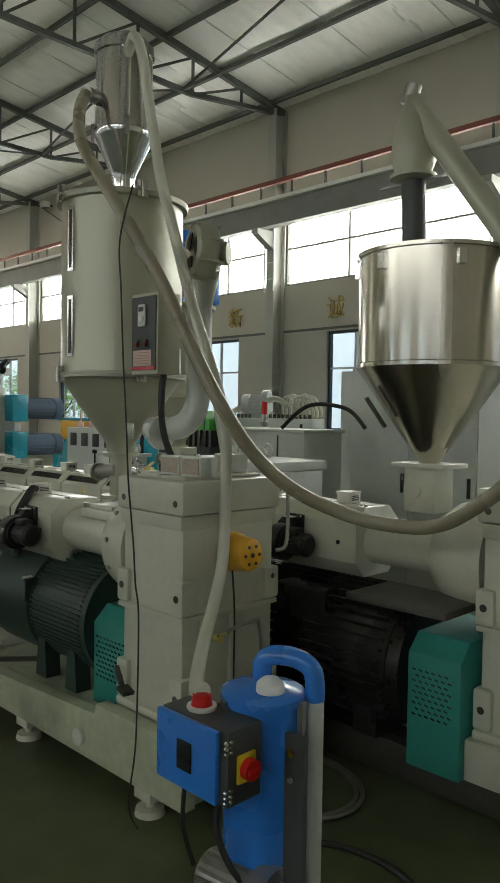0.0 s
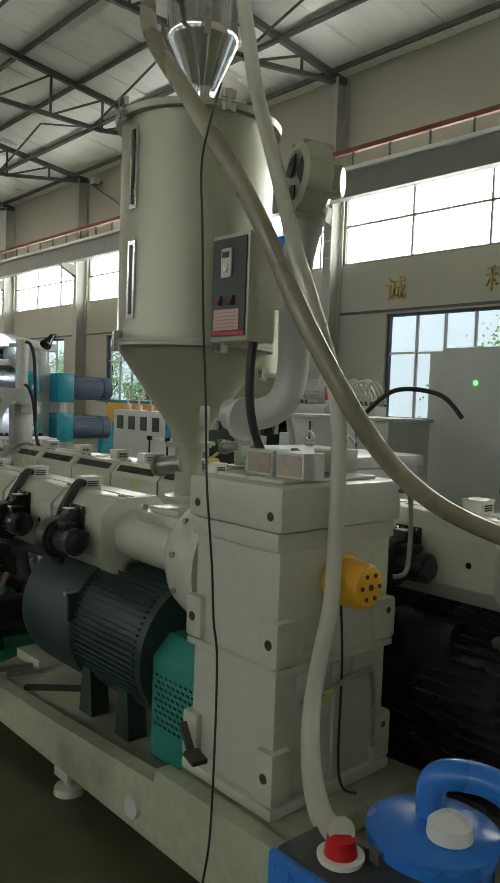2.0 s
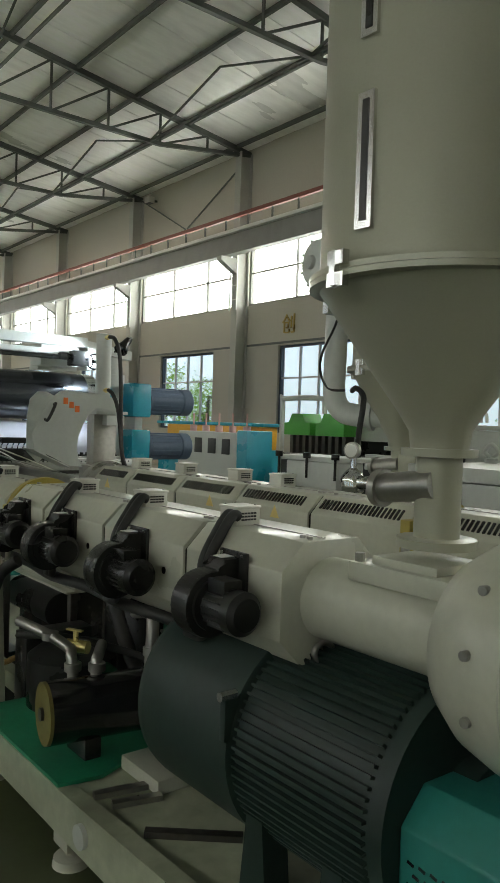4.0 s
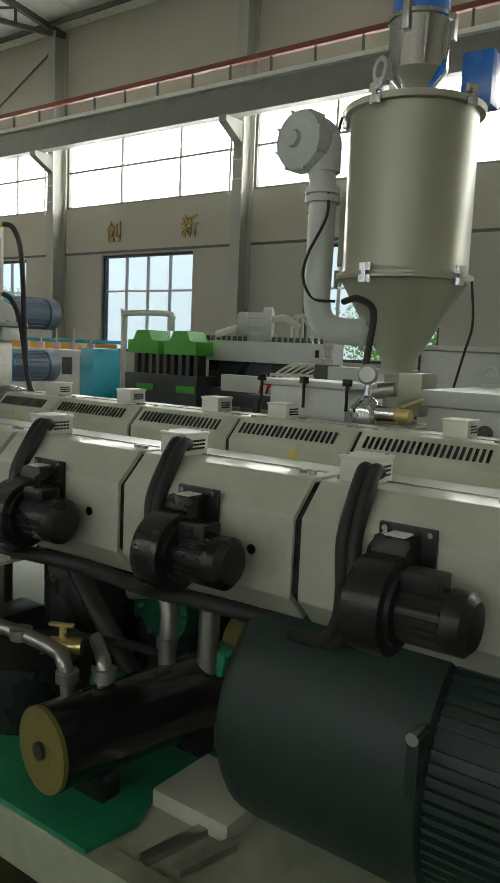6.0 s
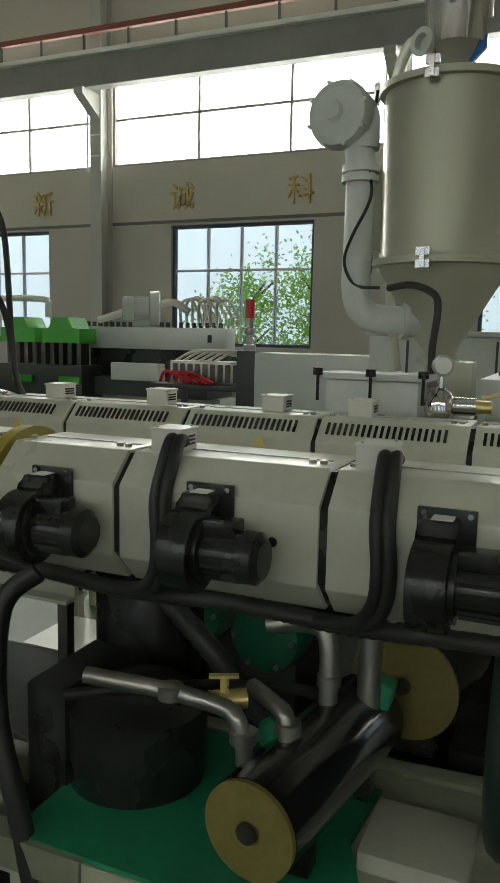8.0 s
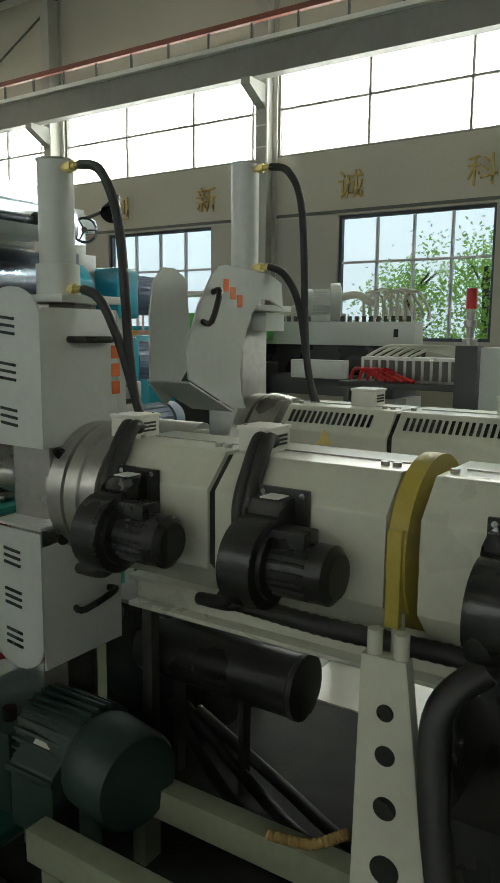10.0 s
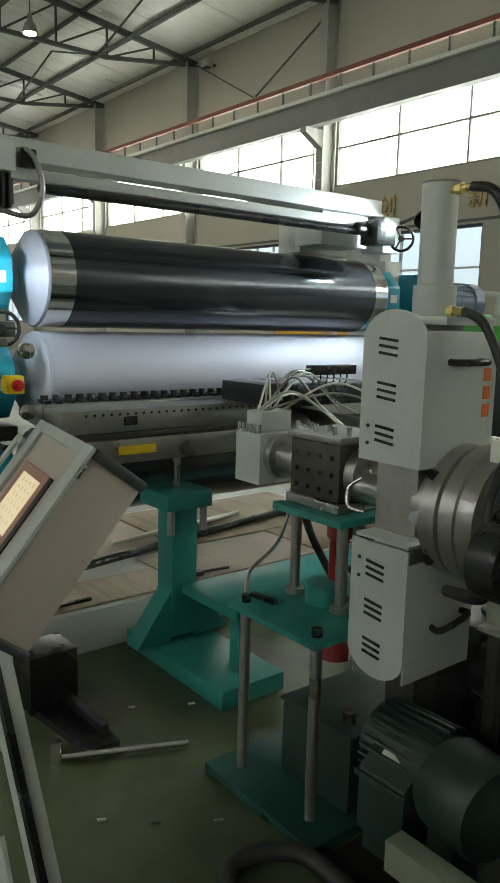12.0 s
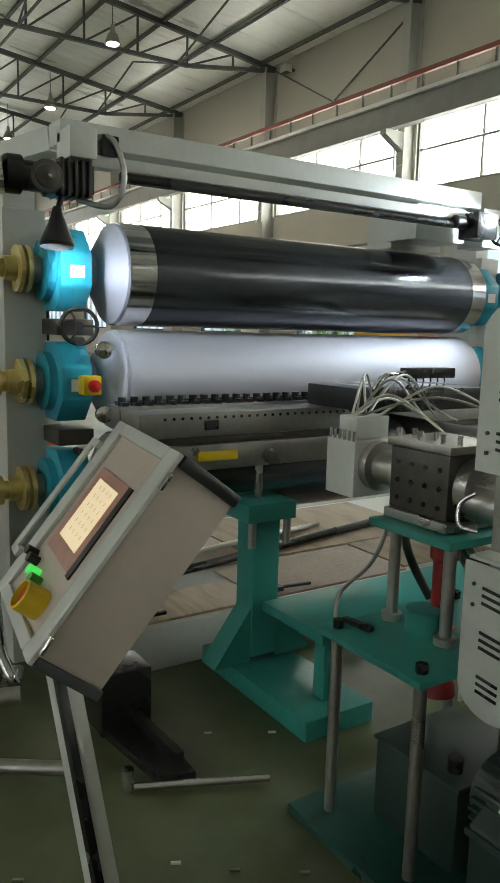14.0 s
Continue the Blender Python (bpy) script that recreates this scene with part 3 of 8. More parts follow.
def flanged_gearbox(name, x0, x1, y0, y1, zb, label):
    g = thing(name, ((x0 + x1) / 2, (y0 + y1) / 2, zb), label, "gearbox", "extruder gearboxes")
    bm = grown()
    box(bm, x0 + 0.022, x1 - 0.022, y0 + 0.022, y1 - 0.022, zb, 1.15, 0.010)
    part("casing", bm, CREAM, g)
    for za, zc, name2 in ((zb, zb + 0.038, "foot_flange"), (1.153, 1.282, "top_cover")):
        bm = grown()
        box(bm, x0, x1, y0, y1, za, zc, 0.012)
        fl = part(name2, bm, CREAM, g)
        zm = (za + zc) / 2
        if name2 == "top_cover":
            for s in (x0 + 0.045, x1 - 0.045):
                bm = grown()
                cyl(bm, (s, y0 - 0.001, zm - 0.02), (s, y0 + 0.01, zm - 0.02), 0.013, seg=14)
                part("bolt_hole", bm, DARKSTEEL, fl)
            bm = grown()
            box(bm, x0 + 0.06, x1 - 0.06, y0 + 0.06, y1 - 0.06, zc, zc + 0.012, 0.004)
            part("inspection_plate", bm, CREAM, fl)
    for za, zc in ((zb + 0.041, zb + 0.196), (0.767, 0.902)):
        for xa, xb, hole in ((x0, x0 + 0.075, x0 + 0.035), (x1 - 0.075, x1, x1 - 0.035)):
            for ya, yb, front in ((y0, y0 + 0.085, True), (y1 - 0.085, y1, False)):
                bm = grown()
                box(bm, xa, xb, ya, yb, za, zc, 0.014)
                lug = part("corner_lug", bm, CREAM, g)
                if front:
                    bm = grown()
                    cyl(bm, (hole, y0 - 0.001, (za + zc) / 2), (hole, y0 + 0.01, (za + zc) / 2), 0.015, seg=14)
                    part("bolt_hole", bm, DARKSTEEL, lug)
                else:
                    bm = grown()
                    cyl(bm, (x1 - 0.01, y1 - 0.04, zc - 0.04), (x1 + 0.001, y1 - 0.04, zc - 0.04), 0.011, seg=12)
                    part("bolt_hole", bm, DARKSTEEL, lug)
    bm = grown()
    box(bm, x0 + 0.005, x1 - 0.005, y0 + 0.005, y1 - 0.005, 0.742, 0.764, 0.005)
    part("parting_flange", bm, CREAM, g)
    for ya in (y0 + 0.10, y1 - 0.20):
        bm = grown()
        box(bm, x1 - 0.02, x1 - 0.002, ya, ya + 0.10, 0.675, 0.741, 0.008)
        part("side_lug", bm, CREAM, g)
    bm = grown()
    box(bm, x0 + 0.018, x1 - 0.018, y0 + 0.008, y1 - 0.008, 1.095, 1.150, 0.006)
    part("recess_band", bm, CREAM, g)
    bm = grown()
    box(bm, x1 - 0.02, x1 - 0.006, y0 + 0.26, y0 + 0.285, zb + 0.04, 0.74, 0.004)
    part("rib", bm, CREAM, g)
    return g


gear = flanged_gearbox("gearbox", -2.475, -2.055, 2.09, 2.63, 0.33, "cream cast extruder gearbox with bolted flanges")
bm = grown()
turned(bm, (-2.47, YA, ZA), (-1, 0, 0), [(0, 0.255), (0.05, 0.255), (0.06, 0.245), (0.12, 0.238), (0.2, 0.215), (0.26, 0.175), (0.285, 0.135), (0.29, 0.11)])
part("thrust_housing", bm, CREAM, gear)
bm = grown()
bolts(bm, [(-2.6, YA - 0.235 * math.cos(radians(a)), ZA + 0.235 * math.sin(radians(a))) for a in (-20, 10, 40)], (0, -1, 0), 0.010, 0.012)
part("bolt", bm, RAWSTEEL, gear)
bm = grown()
for s in (-2.40, -2.22):
    turned(bm, (s, 2.30, 1.293), (0, 0, 1), [(0, 0.022), (0.02, 0.022), (0.022, 0.012), (0.05, 0.012), (0.052, 0.026), (0.07, 0.026), (0.085, 0.010)], 14)
tube(bm, [(-2.40, 2.30, 1.32), (-2.34, 2.28, 1.36), (-2.28, 2.30, 1.33), (-2.22, 2.30, 1.34)], 0.010)
part("oil_fittings", bm, CHROME, gear, "bright oil pipe fittings")
for x, y in ((-2.33, 2.20), (-2.20, 2.20), (-2.30, 2.47)):
    bm = grown()
    box(bm, x, x + 0.115, y, y + 0.09, 1.295, 1.372, 0.003)
    hb = part("oil_cooler_box", bm, GREYPAINT, gear)
    bm = grown()
    box(bm, x + 0.008, x + 0.107, y - 0.003, y, 1.303, 1.364)
    part("brown_panel", bm, CARDBOARD, hb, "brown side panel")
bm = grown()
turned(bm, (-2.066, 2.355, 0.992), (1, 0, 0), [(0, 0.080), (0.022, 0.080), (0.028, 0.072), (0.06, 0.070), (0.105, 0.066), (0.116, 0.060), (0.12, 0.05), (0.12, 0.02)], 32)
plug = part("screw_end_cap", bm, AMBER, gear, "amber round plastic end cap")
bm = grown()
for a in range(6):
    y, z = 2.355 + 0.038 * math.cos(a * math.pi / 3), 0.992 + 0.038 * math.sin(a * math.pi / 3)
    cyl(bm, (-1.955, y, z), (-1.943, y, z), 0.007, seg=10)
cyl(bm, (-1.955, 2.355, 0.992), (-1.943, 2.355, 0.992), 0.010, seg=10)
part("cap_hole", bm, DARKSTEEL, plug)
bm = grown()
tube(bm, [(-2.05, 2.19, 0.66), (-2.03, 2.25, 0.67), (-2.02, 2.36, 0.70), (-2.03, 2.48, 0.70)], 0.008)
tube(bm, [(-2.03, 2.48, 0.70), (-2.03, 2.50, 0.60), (-2.03, 2.50, 0.45)], 0.008)
tube(bm, [(-2.04, 2.60, 1.25), (-2.03, 2.645, 1.22), (-2.03, 2.645, 1.0), (-2.05, 2.60, 0.97)], 0.008)
part("oil_pipe", bm, RAWSTEEL, gear)
bm = grown()
cyl(bm, (-2.03, 2.24, 0.672), (-2.0, 2.24, 0.672), 0.016, seg=12)
bar(bm, (-2.0, 2.22, 0.69), (-2.0, 2.27, 0.69), 0.010, 0.006)
part("brass_valve", bm, BRASS, gear, "small brass valve")
bm = grown()
bar(bm, (-2.43, 2.06, 0.50), (-2.36, 2.04, 0.44), 0.02, 0.02)
bar(bm, (-2.36, 2.04, 0.44), (-2.30, 2.03, 0.43), 0.05, 0.015)
part("drain_tap", bm, DARKSTEEL, gear)

frame_a = thing("machine_frame", (-3.2, 2.35, 0), "cream welded steel base frame under the extruder", "machine frame", "machine frames")
bm = grown()
prism(bm, [(-4.75, 0.09), (-1.93, 0.10), (-1.93, 0.345), (-2.488, 0.345), (-2.492, 0.298), (-2.6, 0.295), (-3.2, 0.262), (-4.05, 0.23), (-4.75, 0.23)], "y", 2.0, 2.06, 0.004)
part("side_beam", bm, DECKPAINT, frame_a)
bm = grown()
prism(bm, [(-4.75, 0.09), (-1.93, 0.10), (-1.93, 0.33), (-4.05, 0.23), (-4.75, 0.23)], "y", 2.64, 2.70, 0.004)
part("side_beam", bm, DECKPAINT, frame_a)
for x in (-4.65, -3.99, -3.5, -3.05, -2.45, -2.0):
    bm = grown()
    box(bm, x - 0.05, x + 0.05, 2.06, 2.64, 0.10, 0.205, 0.004)
    part("cross_member", bm, DECKPAINT, frame_a)
bm = grown()
box(bm, -2.47, -1.95, 2.065, 2.66, 0.265, 0.328, 0.006)
part("gearbox_seat", bm, DECKPAINT, frame_a)
bm = grown()
box(bm, -4.745, -2.48, 2.062, 2.635, 0.206, 0.228, 0.003)
part("deck_plate", bm, DECKPAINT, frame_a, "oily greenish cream deck plate")
bm = grown()
box(bm, -4.00, -3.765, 2.235, 2.45, 0.2285, 0.275, 0.006)
part("pump_seat", bm, CREAM, frame_a, "pale cream raised seat block")
for a, b, mat in (((-3.87, 2.07, 0.236), (-3.83, 2.26, 0.236), RAWSTEEL), ((-3.79, 2.09, 0.236), (-3.75, 2.24, 0.236), RAWSTEEL), ((-3.60, 2.09, 0.238), (-3.42, 2.30, 0.238), DARKSTEEL)):
    bm = grown()
    bar(bm, a, b, 0.03, 0.018)
    part("slide_rail", bm, mat, frame_a, "steel slide rail on the deck")
bm = grown()
turned(bm, (-2.60, 1.985, 0.175), (0, 1, 0), [(0, 0.036), (0.02, 0.036), (0.02, 0.022), (0.012, 0.022)], 24)
turned(bm, (-3.80, 1.985, 0.165), (0, 1, 0), [(0, 0.036), (0.02, 0.036), (0.02, 0.022), (0.012, 0.022)], 24)
part("lifting_eye", bm, GREYPAINT, frame_a)
for x in (-4.65, -3.95, -3.1, -2.17):
    for y in (2.04, 2.66):
        bm = grown()
        turned(bm, (x, y, 0.0), (0, 0, 1), [(0, 0.06), (0.025, 0.055), (0.03, 0.02), (0.12, 0.02)], 20)
        box(bm, x - 0.05, x + 0.05, y - 0.04, y + 0.03, 0.06, 0.102, 0.004)
        part("levelling_foot", bm, CREAM, frame_a)

def radial_fins(parent, centre, count, long, r0, r1, mat):
    bm = grown()
    box(bm, -long / 2, long / 2, r0, r1, -0.0035, 0.0035)
    data = mesh_of("cooling_fin", bm, mat)
    for i in range(count):
        fin = new("cooling_fin", data)
        fin.parent = parent
        fin.matrix_parent_inverse = parent.matrix_basis.inverted()
        fin.matrix_basis = Matrix.Translation(centre) @ Matrix.Rotation(2 * math.pi * i / count, 4, "X")


motor = thing("drive_motor", (-3.25, 2.40, 0.229), "dark green ribbed electric drive motor", "motor", "drive motors")
bm = grown()
turned(bm, (-3.745, 2.41, 0.565), (1, 0, 0), [(0, 0.02), (0, 0.245), (0.010, 0.272), (0.03, 0.286), (0.06, 0.290), (0.465, 0.290), (0.47, 0.282), (0.475, 0.25)], 56)
cowl = part("fan_cowl", bm, MOTOR, motor)
bm = grown()
box(bm, -3.300, -3.276, 2.112, 2.16, 0.60, 0.715, 0.004)
part("cowl_strap", bm, MOTOR, cowl)
bm = grown()
cyl(bm, (-3.285, 2.15, 0.715), (-3.285, 2.10, 0.715), 0.012, seg=12)
part("strap_bolt", bm, CHROME, cowl)
bm = grown()
turned(bm, (-3.33, 2.41, 0.565), (1, 0, 0), [(0, 0.266), (0.50, 0.266), (0.51, 0.28), (0.55, 0.28), (0.56, 0.12), (0.62, 0.12)], 56)
part("stator", bm, MOTOR, motor)
radial_fins(motor, (-3.052, 2.41, 0.565), 76, 0.436, 0.262, 0.280, MOTOR)
for x in (-3.22, -2.95):
    for y in (2.22, 2.58):
        bm = grown()
        prism(bm, [(x - 0.05, 0.229), (x + 0.05, 0.229), (x + 0.03, 0.42), (x - 0.03, 0.42)], "y", y - 0.05, y + 0.03)
        part("foot", bm, MOTOR, motor)
bm = grown()
tube(bm, [(-3.15, 2.30, 0.80), (-3.15, 2.29, 0.835), (-3.15, 2.32, 0.85), (-3.15, 2.35, 0.835), (-3.15, 2.34, 0.80)], 0.008)
part("lifting_eye", bm, RAWSTEEL, motor)


def perforated_guard(x0, x1, y0, y1, z0, z1, label):
    g = thing("coupling_guard", ((x0 + x1) / 2, (y0 + y1) / 2, z0), label, "guard", "coupling guards")
    bm = grown()
    prism(bm, [(y0, z0), (y1, z0), (y1, z1 - 0.07), (y1 - 0.07, z1), (y0 + 0.07, z1), (y0, z1 - 0.07)], "x", x0, x1, 0.006)
    part("hood", bm, TEAL, g)
    bm = grown()
    for r in range(9):
        for c in range(int((x1 - x0 - 0.05) / 0.028)):
            x, z = x0 + 0.03 + c * 0.028 + (0.014 if r % 2 else 0), z1 - 0.13 - r * 0.022
            bar(bm, (x - 0.008, y0 - 0.0005, z), (x + 0.008, y0 - 0.0005, z - 0.004), 0.003, 0.006)
    part("vent_hole", bm, BLACK, g)
    return g


perforated_guard(-2.775, -2.50, 2.18, 2.60, 0.229, 0.665, "teal painted perforated coupling guard between motor and gearbox")

barrel = thing("extruder_barrel", (-4.2, YA, 0.8), "cream extruder barrel with boxed heater covers", "extruder barrel", "extruder barrels")
bm = grown()
cyl(bm, (-2.74, YA, ZA), (-5.95, YA, ZA), 0.105, seg=40)
part("tube", bm, CREAM, barrel)
cuts = [-3.17, -3.600, -4.096, -4.592, -4.945, -4.99, -5.385, -5.705]
for x1, x0 in zip(cuts, cuts[1:]):
    if x1 - x0 < 0.1:
        continue
    heater_cover(barrel, x0 + 0.016, x1 - 0.002, YA, ZA, 0.168, 0.150, False)
bm = grown()
for x in cuts[1:4] + cuts[6:7]:
    prism(bm, octagon(YA, ZA, 0.160, -0.15, 0.142, 0.07), "x", x - 0.004, x + 0.018)
part("joint_band", bm, BLACK, barrel, "dark joint bands between covers")
bm = grown()
turned(bm, (-4.988, YA, ZA), (1, 0, 0), [(0, 0.12), (0, 0.174), (0.036, 0.174), (0.036, 0.12)], 40)
box(bm, -4.984, -4.956, YA - 0.182, YA - 0.15, ZA - 0.12, ZA + 0.06, 0.004)
part("support_strap", bm, STRAPYELLOW, barrel, "yellow support strap")
bm = grown()
turned(bm, (-5.72, YA, ZA), (-1, 0, 0), [(0, 0.10), (0, 0.165), (0.04, 0.172), (0.045, 0.178), (0.085, 0.178), (0.088, 0.160), (0.10, 0.160), (0.103, 0.172), (0.15, 0.172), (0.155, 0.12), (0.22, 0.115)], 56)
part("clamp_ring", bm, RAWSTEEL, barrel, "machined steel clamp ring")
bm = grown()
box(bm, -3.02, -2.70, YA - 0.10, YA + 0.12, 1.04, 1.085, 0.006)
box(bm, -2.96, -2.78, YA - 0.085, YA + 0.085, 1.085, 1.105, 0.004)
part("feed_throat", bm, CREAM, barrel)
bm = grown()
bolts(bm, [(-3.00, YA - 0.08, 1.085), (-2.72, YA - 0.08, 1.085), (-3.00, YA + 0.08, 1.085)], (0, 0, 1), 0.012, 0.02)
part("bolt", bm, RAWSTEEL, barrel)
for x in (-3.555, -4.051, -4.547, -5.374, -5.744):
    terminal_box(x, 2.285, ZA + 0.150, "terminal boxes")
for x in (-3.398, -3.887, -4.385, -4.80, -5.243, -5.613):
    cooling_fan(x, 2.192, 0.963, "cooling fans")
for x in (-3.515, -4.011, -4.507, -5.334, -5.70):
    for gap in (0.026, 0.050):
        cable("cable_conduit", [(x + gap, 2.283, ZA + 0.178), (x + gap, 2.262, ZA + 0.182), (x + gap + 0.004, 2.222, ZA + 0.135), (x + gap + 0.010, 2.176, ZA + 0.06), (x + gap + 0.018, 2.168, ZA - 0.03), (x + gap + 0.010, 2.172, ZA - 0.10), (x + gap - 0.03, 2.19, ZA - 0.15), (x + gap - 0.12, 2.22, ZA - 0.172)], 0.0145, RUBBER, "black cable conduit hanging from a terminal box", steps=10)
cable("cable_conduit", [(-3.3, 2.26, 0.79), (-3.55, 2.25, 0.775), (-3.75, 2.25, 0.785), (-4.05, 2.25, 0.772), (-4.3, 2.25, 0.78), (-4.6, 2.24, 0.77), (-4.85, 2.25, 0.78), (-5.15, 2.25, 0.775), (-5.4, 2.26, 0.78)], 0.020, RUBBER, "black ribbed cable conduit slung under the barrel", rib=0.05, steps=24)

# second and third extruder
barrel_b = thing("extruder_barrel", (-4.2, YB, 0.8), "cream extruder barrel with slotted heater covers", "extruder barrel", "extruder barrels")
bm = grown()
cyl(bm, (-1.55, YB, ZB), (-5.95, YB, ZB), 0.105, seg=40)
part("tube", bm, CREAM, barrel_b)
cuts = [-1.90, -2.44, -2.93, -3.38, -3.43, -3.905, -4.378, -4.848, -5.32, -5.70]
for i, (x1, x0) in enumerate(zip(cuts, cuts[1:])):
    if x1 - x0 > 0.1:
        heater_cover(barrel_b, x0 + 0.014, x1 - 0.002, YB, ZB, 0.165, 0.155, x1 < -2.9)
bm = grown()
turned(bm, (-3.428, YB, ZB), (1, 0, 0), [(0, 0.12), (0, 0.178), (0.046, 0.178), (0.046, 0.12)], 40)
box(bm, -3.425, -3.385, YB - 0.20, YB - 0.15, ZB - 0.15, ZB + 0.12, 0.004)
part("support_strap", bm, STRAPYELLOW, barrel_b, "yellow support strap")
bm = grown()
for x in cuts[1:3] + cuts[5:9]:
    prism(bm, octagon(YB, ZB, 0.157, -0.15, 0.147, 0.07), "x", x - 0.004, x + 0.016)
part("joint_band", bm, BLACK, barrel_b, "dark joint bands between covers")
bm = grown()
turned(bm, (-5.72, YB, ZB), (-1, 0, 0), [(0, 0.10), (0, 0.165), (0.04, 0.172), (0.085, 0.178), (0.088, 0.160), (0.10, 0.160), (0.103, 0.172), (0.15, 0.172), (0.155, 0.12), (0.22, 0.115)], 56)
part("clamp_ring", bm, RAWSTEEL, barrel_b, "machined steel clamp ring")
for x in (-2.12, -2.62, -3.66, -4.30, -4.60, -5.05, -5.5):
    terminal_box(x, YB - 0.03, ZB + 0.155, "terminal boxes")
bm = grown()
for x in (-4.10, -5.52, -2.25, -4.55):
    prism(bm, [(x - 0.028, 1.02), (x + 0.028, 1.02), (x, 1.07)], "y", YB - 0.168, YB - 0.1665)
part("warning_triangle", bm, BRASS, barrel_b, "yellow warning triangle stickers")
gear_b = flanged_gearbox("gearbox", -1.27, -0.80, 2.86, 3.40, 0.33, "cream cast gearbox of the second extruder")
bm = grown()
turned(bm, (-1.265, YB, ZB), (-1, 0, 0), [(0, 0.255), (0.05, 0.255), (0.12, 0.238), (0.2, 0.215), (0.26, 0.175), (0.285, 0.135), (0.29, 0.11)])
part("thrust_housing", bm, CREAM, gear_b)
base_b = thing("machine_frame", (-2.6, YB, 0), "cream steel base frame of the second extruder", "machine frame", "machine frames")
bm = grown()
for y in (2.93, 3.32):
    box(bm, -3.9, -0.7, y, y + 0.06, 0.02, 0.17, 0.004)
box(bm, -3.9, -0.7, 2.99, 3.31, 0.15, 0.17)
for x in (-3.8, -2.3, -0.85):
    box(bm, x, x + 0.1, 2.995, 3.315, 0.0, 0.149)
part("side_beam", bm, DARKSTEEL, base_b)
bm = grown()
box(bm, -1.30, -0.75, 2.84, 3.42, 0.172, 0.329, 0.006)
part("gearbox_foot", bm, CREAM, base_b)

motor_b = thing("drive_motor", (-2.1, 3.13, 0.19), "black ribbed electric motor under the second extruder", "motor", "drive motors")
bm = grown()
turned(bm, (-2.95, 3.13, 0.48), (1, 0, 0), [(0, 0.1), (0, 0.27), (0.02, 0.30), (0.42, 0.30), (0.43, 0.27), (1.28, 0.27), (1.30, 0.29), (1.36, 0.29), (1.38, 0.15), (1.44, 0.15)], 48)
part("stator", bm, BLACK, motor_b)
radial_fins(motor_b, (-2.09, 3.13, 0.48), 40, 0.80, 0.268, 0.306, BLACK)
for x in (-2.4, -1.85):
    bm = grown()
    box(bm, x, x + 0.12, 2.90, 3.36, 0.171, 0.30, 0.005)
    part("foot", bm, BLACK, motor_b)
bm = grown()
box(bm, -2.30, -2.02, 2.84, 3.0, 0.62, 0.76, 0.01)
part("junction_box", bm, BLACK, motor_b)
perforated_guard(-1.515, -1.285, 2.80, 3.38, 0.172, 0.69, "teal painted perforated coupling guard of the second extruder")
for x in (-2.30, -2.75):
    cooling_fan(x, YB - 0.166, 0.975, "cooling fans")
bm = grown()
prism(bm, [(2.70, 0.80), (3.0, 0.80), (3.0, 0.83), (2.70, 0.83)], "x", -1.75, -1.30, 0.004)
for x in (-1.74, -1.32):
    box(bm, x, x + 0.02, 2.99, 3.01, 0.70, 0.80)
tray = single("drip_tray", bm, DARKSTEEL, "flat dark tray beside the second gearbox", "tray")

for q in (0.30, 0.325):
    cable("coiled_cable", [(-1.95 + q * math.cos(a), 2.60 + 0.8 * q * math.sin(a), 0.012) for a in np.linspace(0, 2 * math.pi, 25)], 0.010, RAWSTEEL, "grey coiled cable lying on the floor", steps=2)


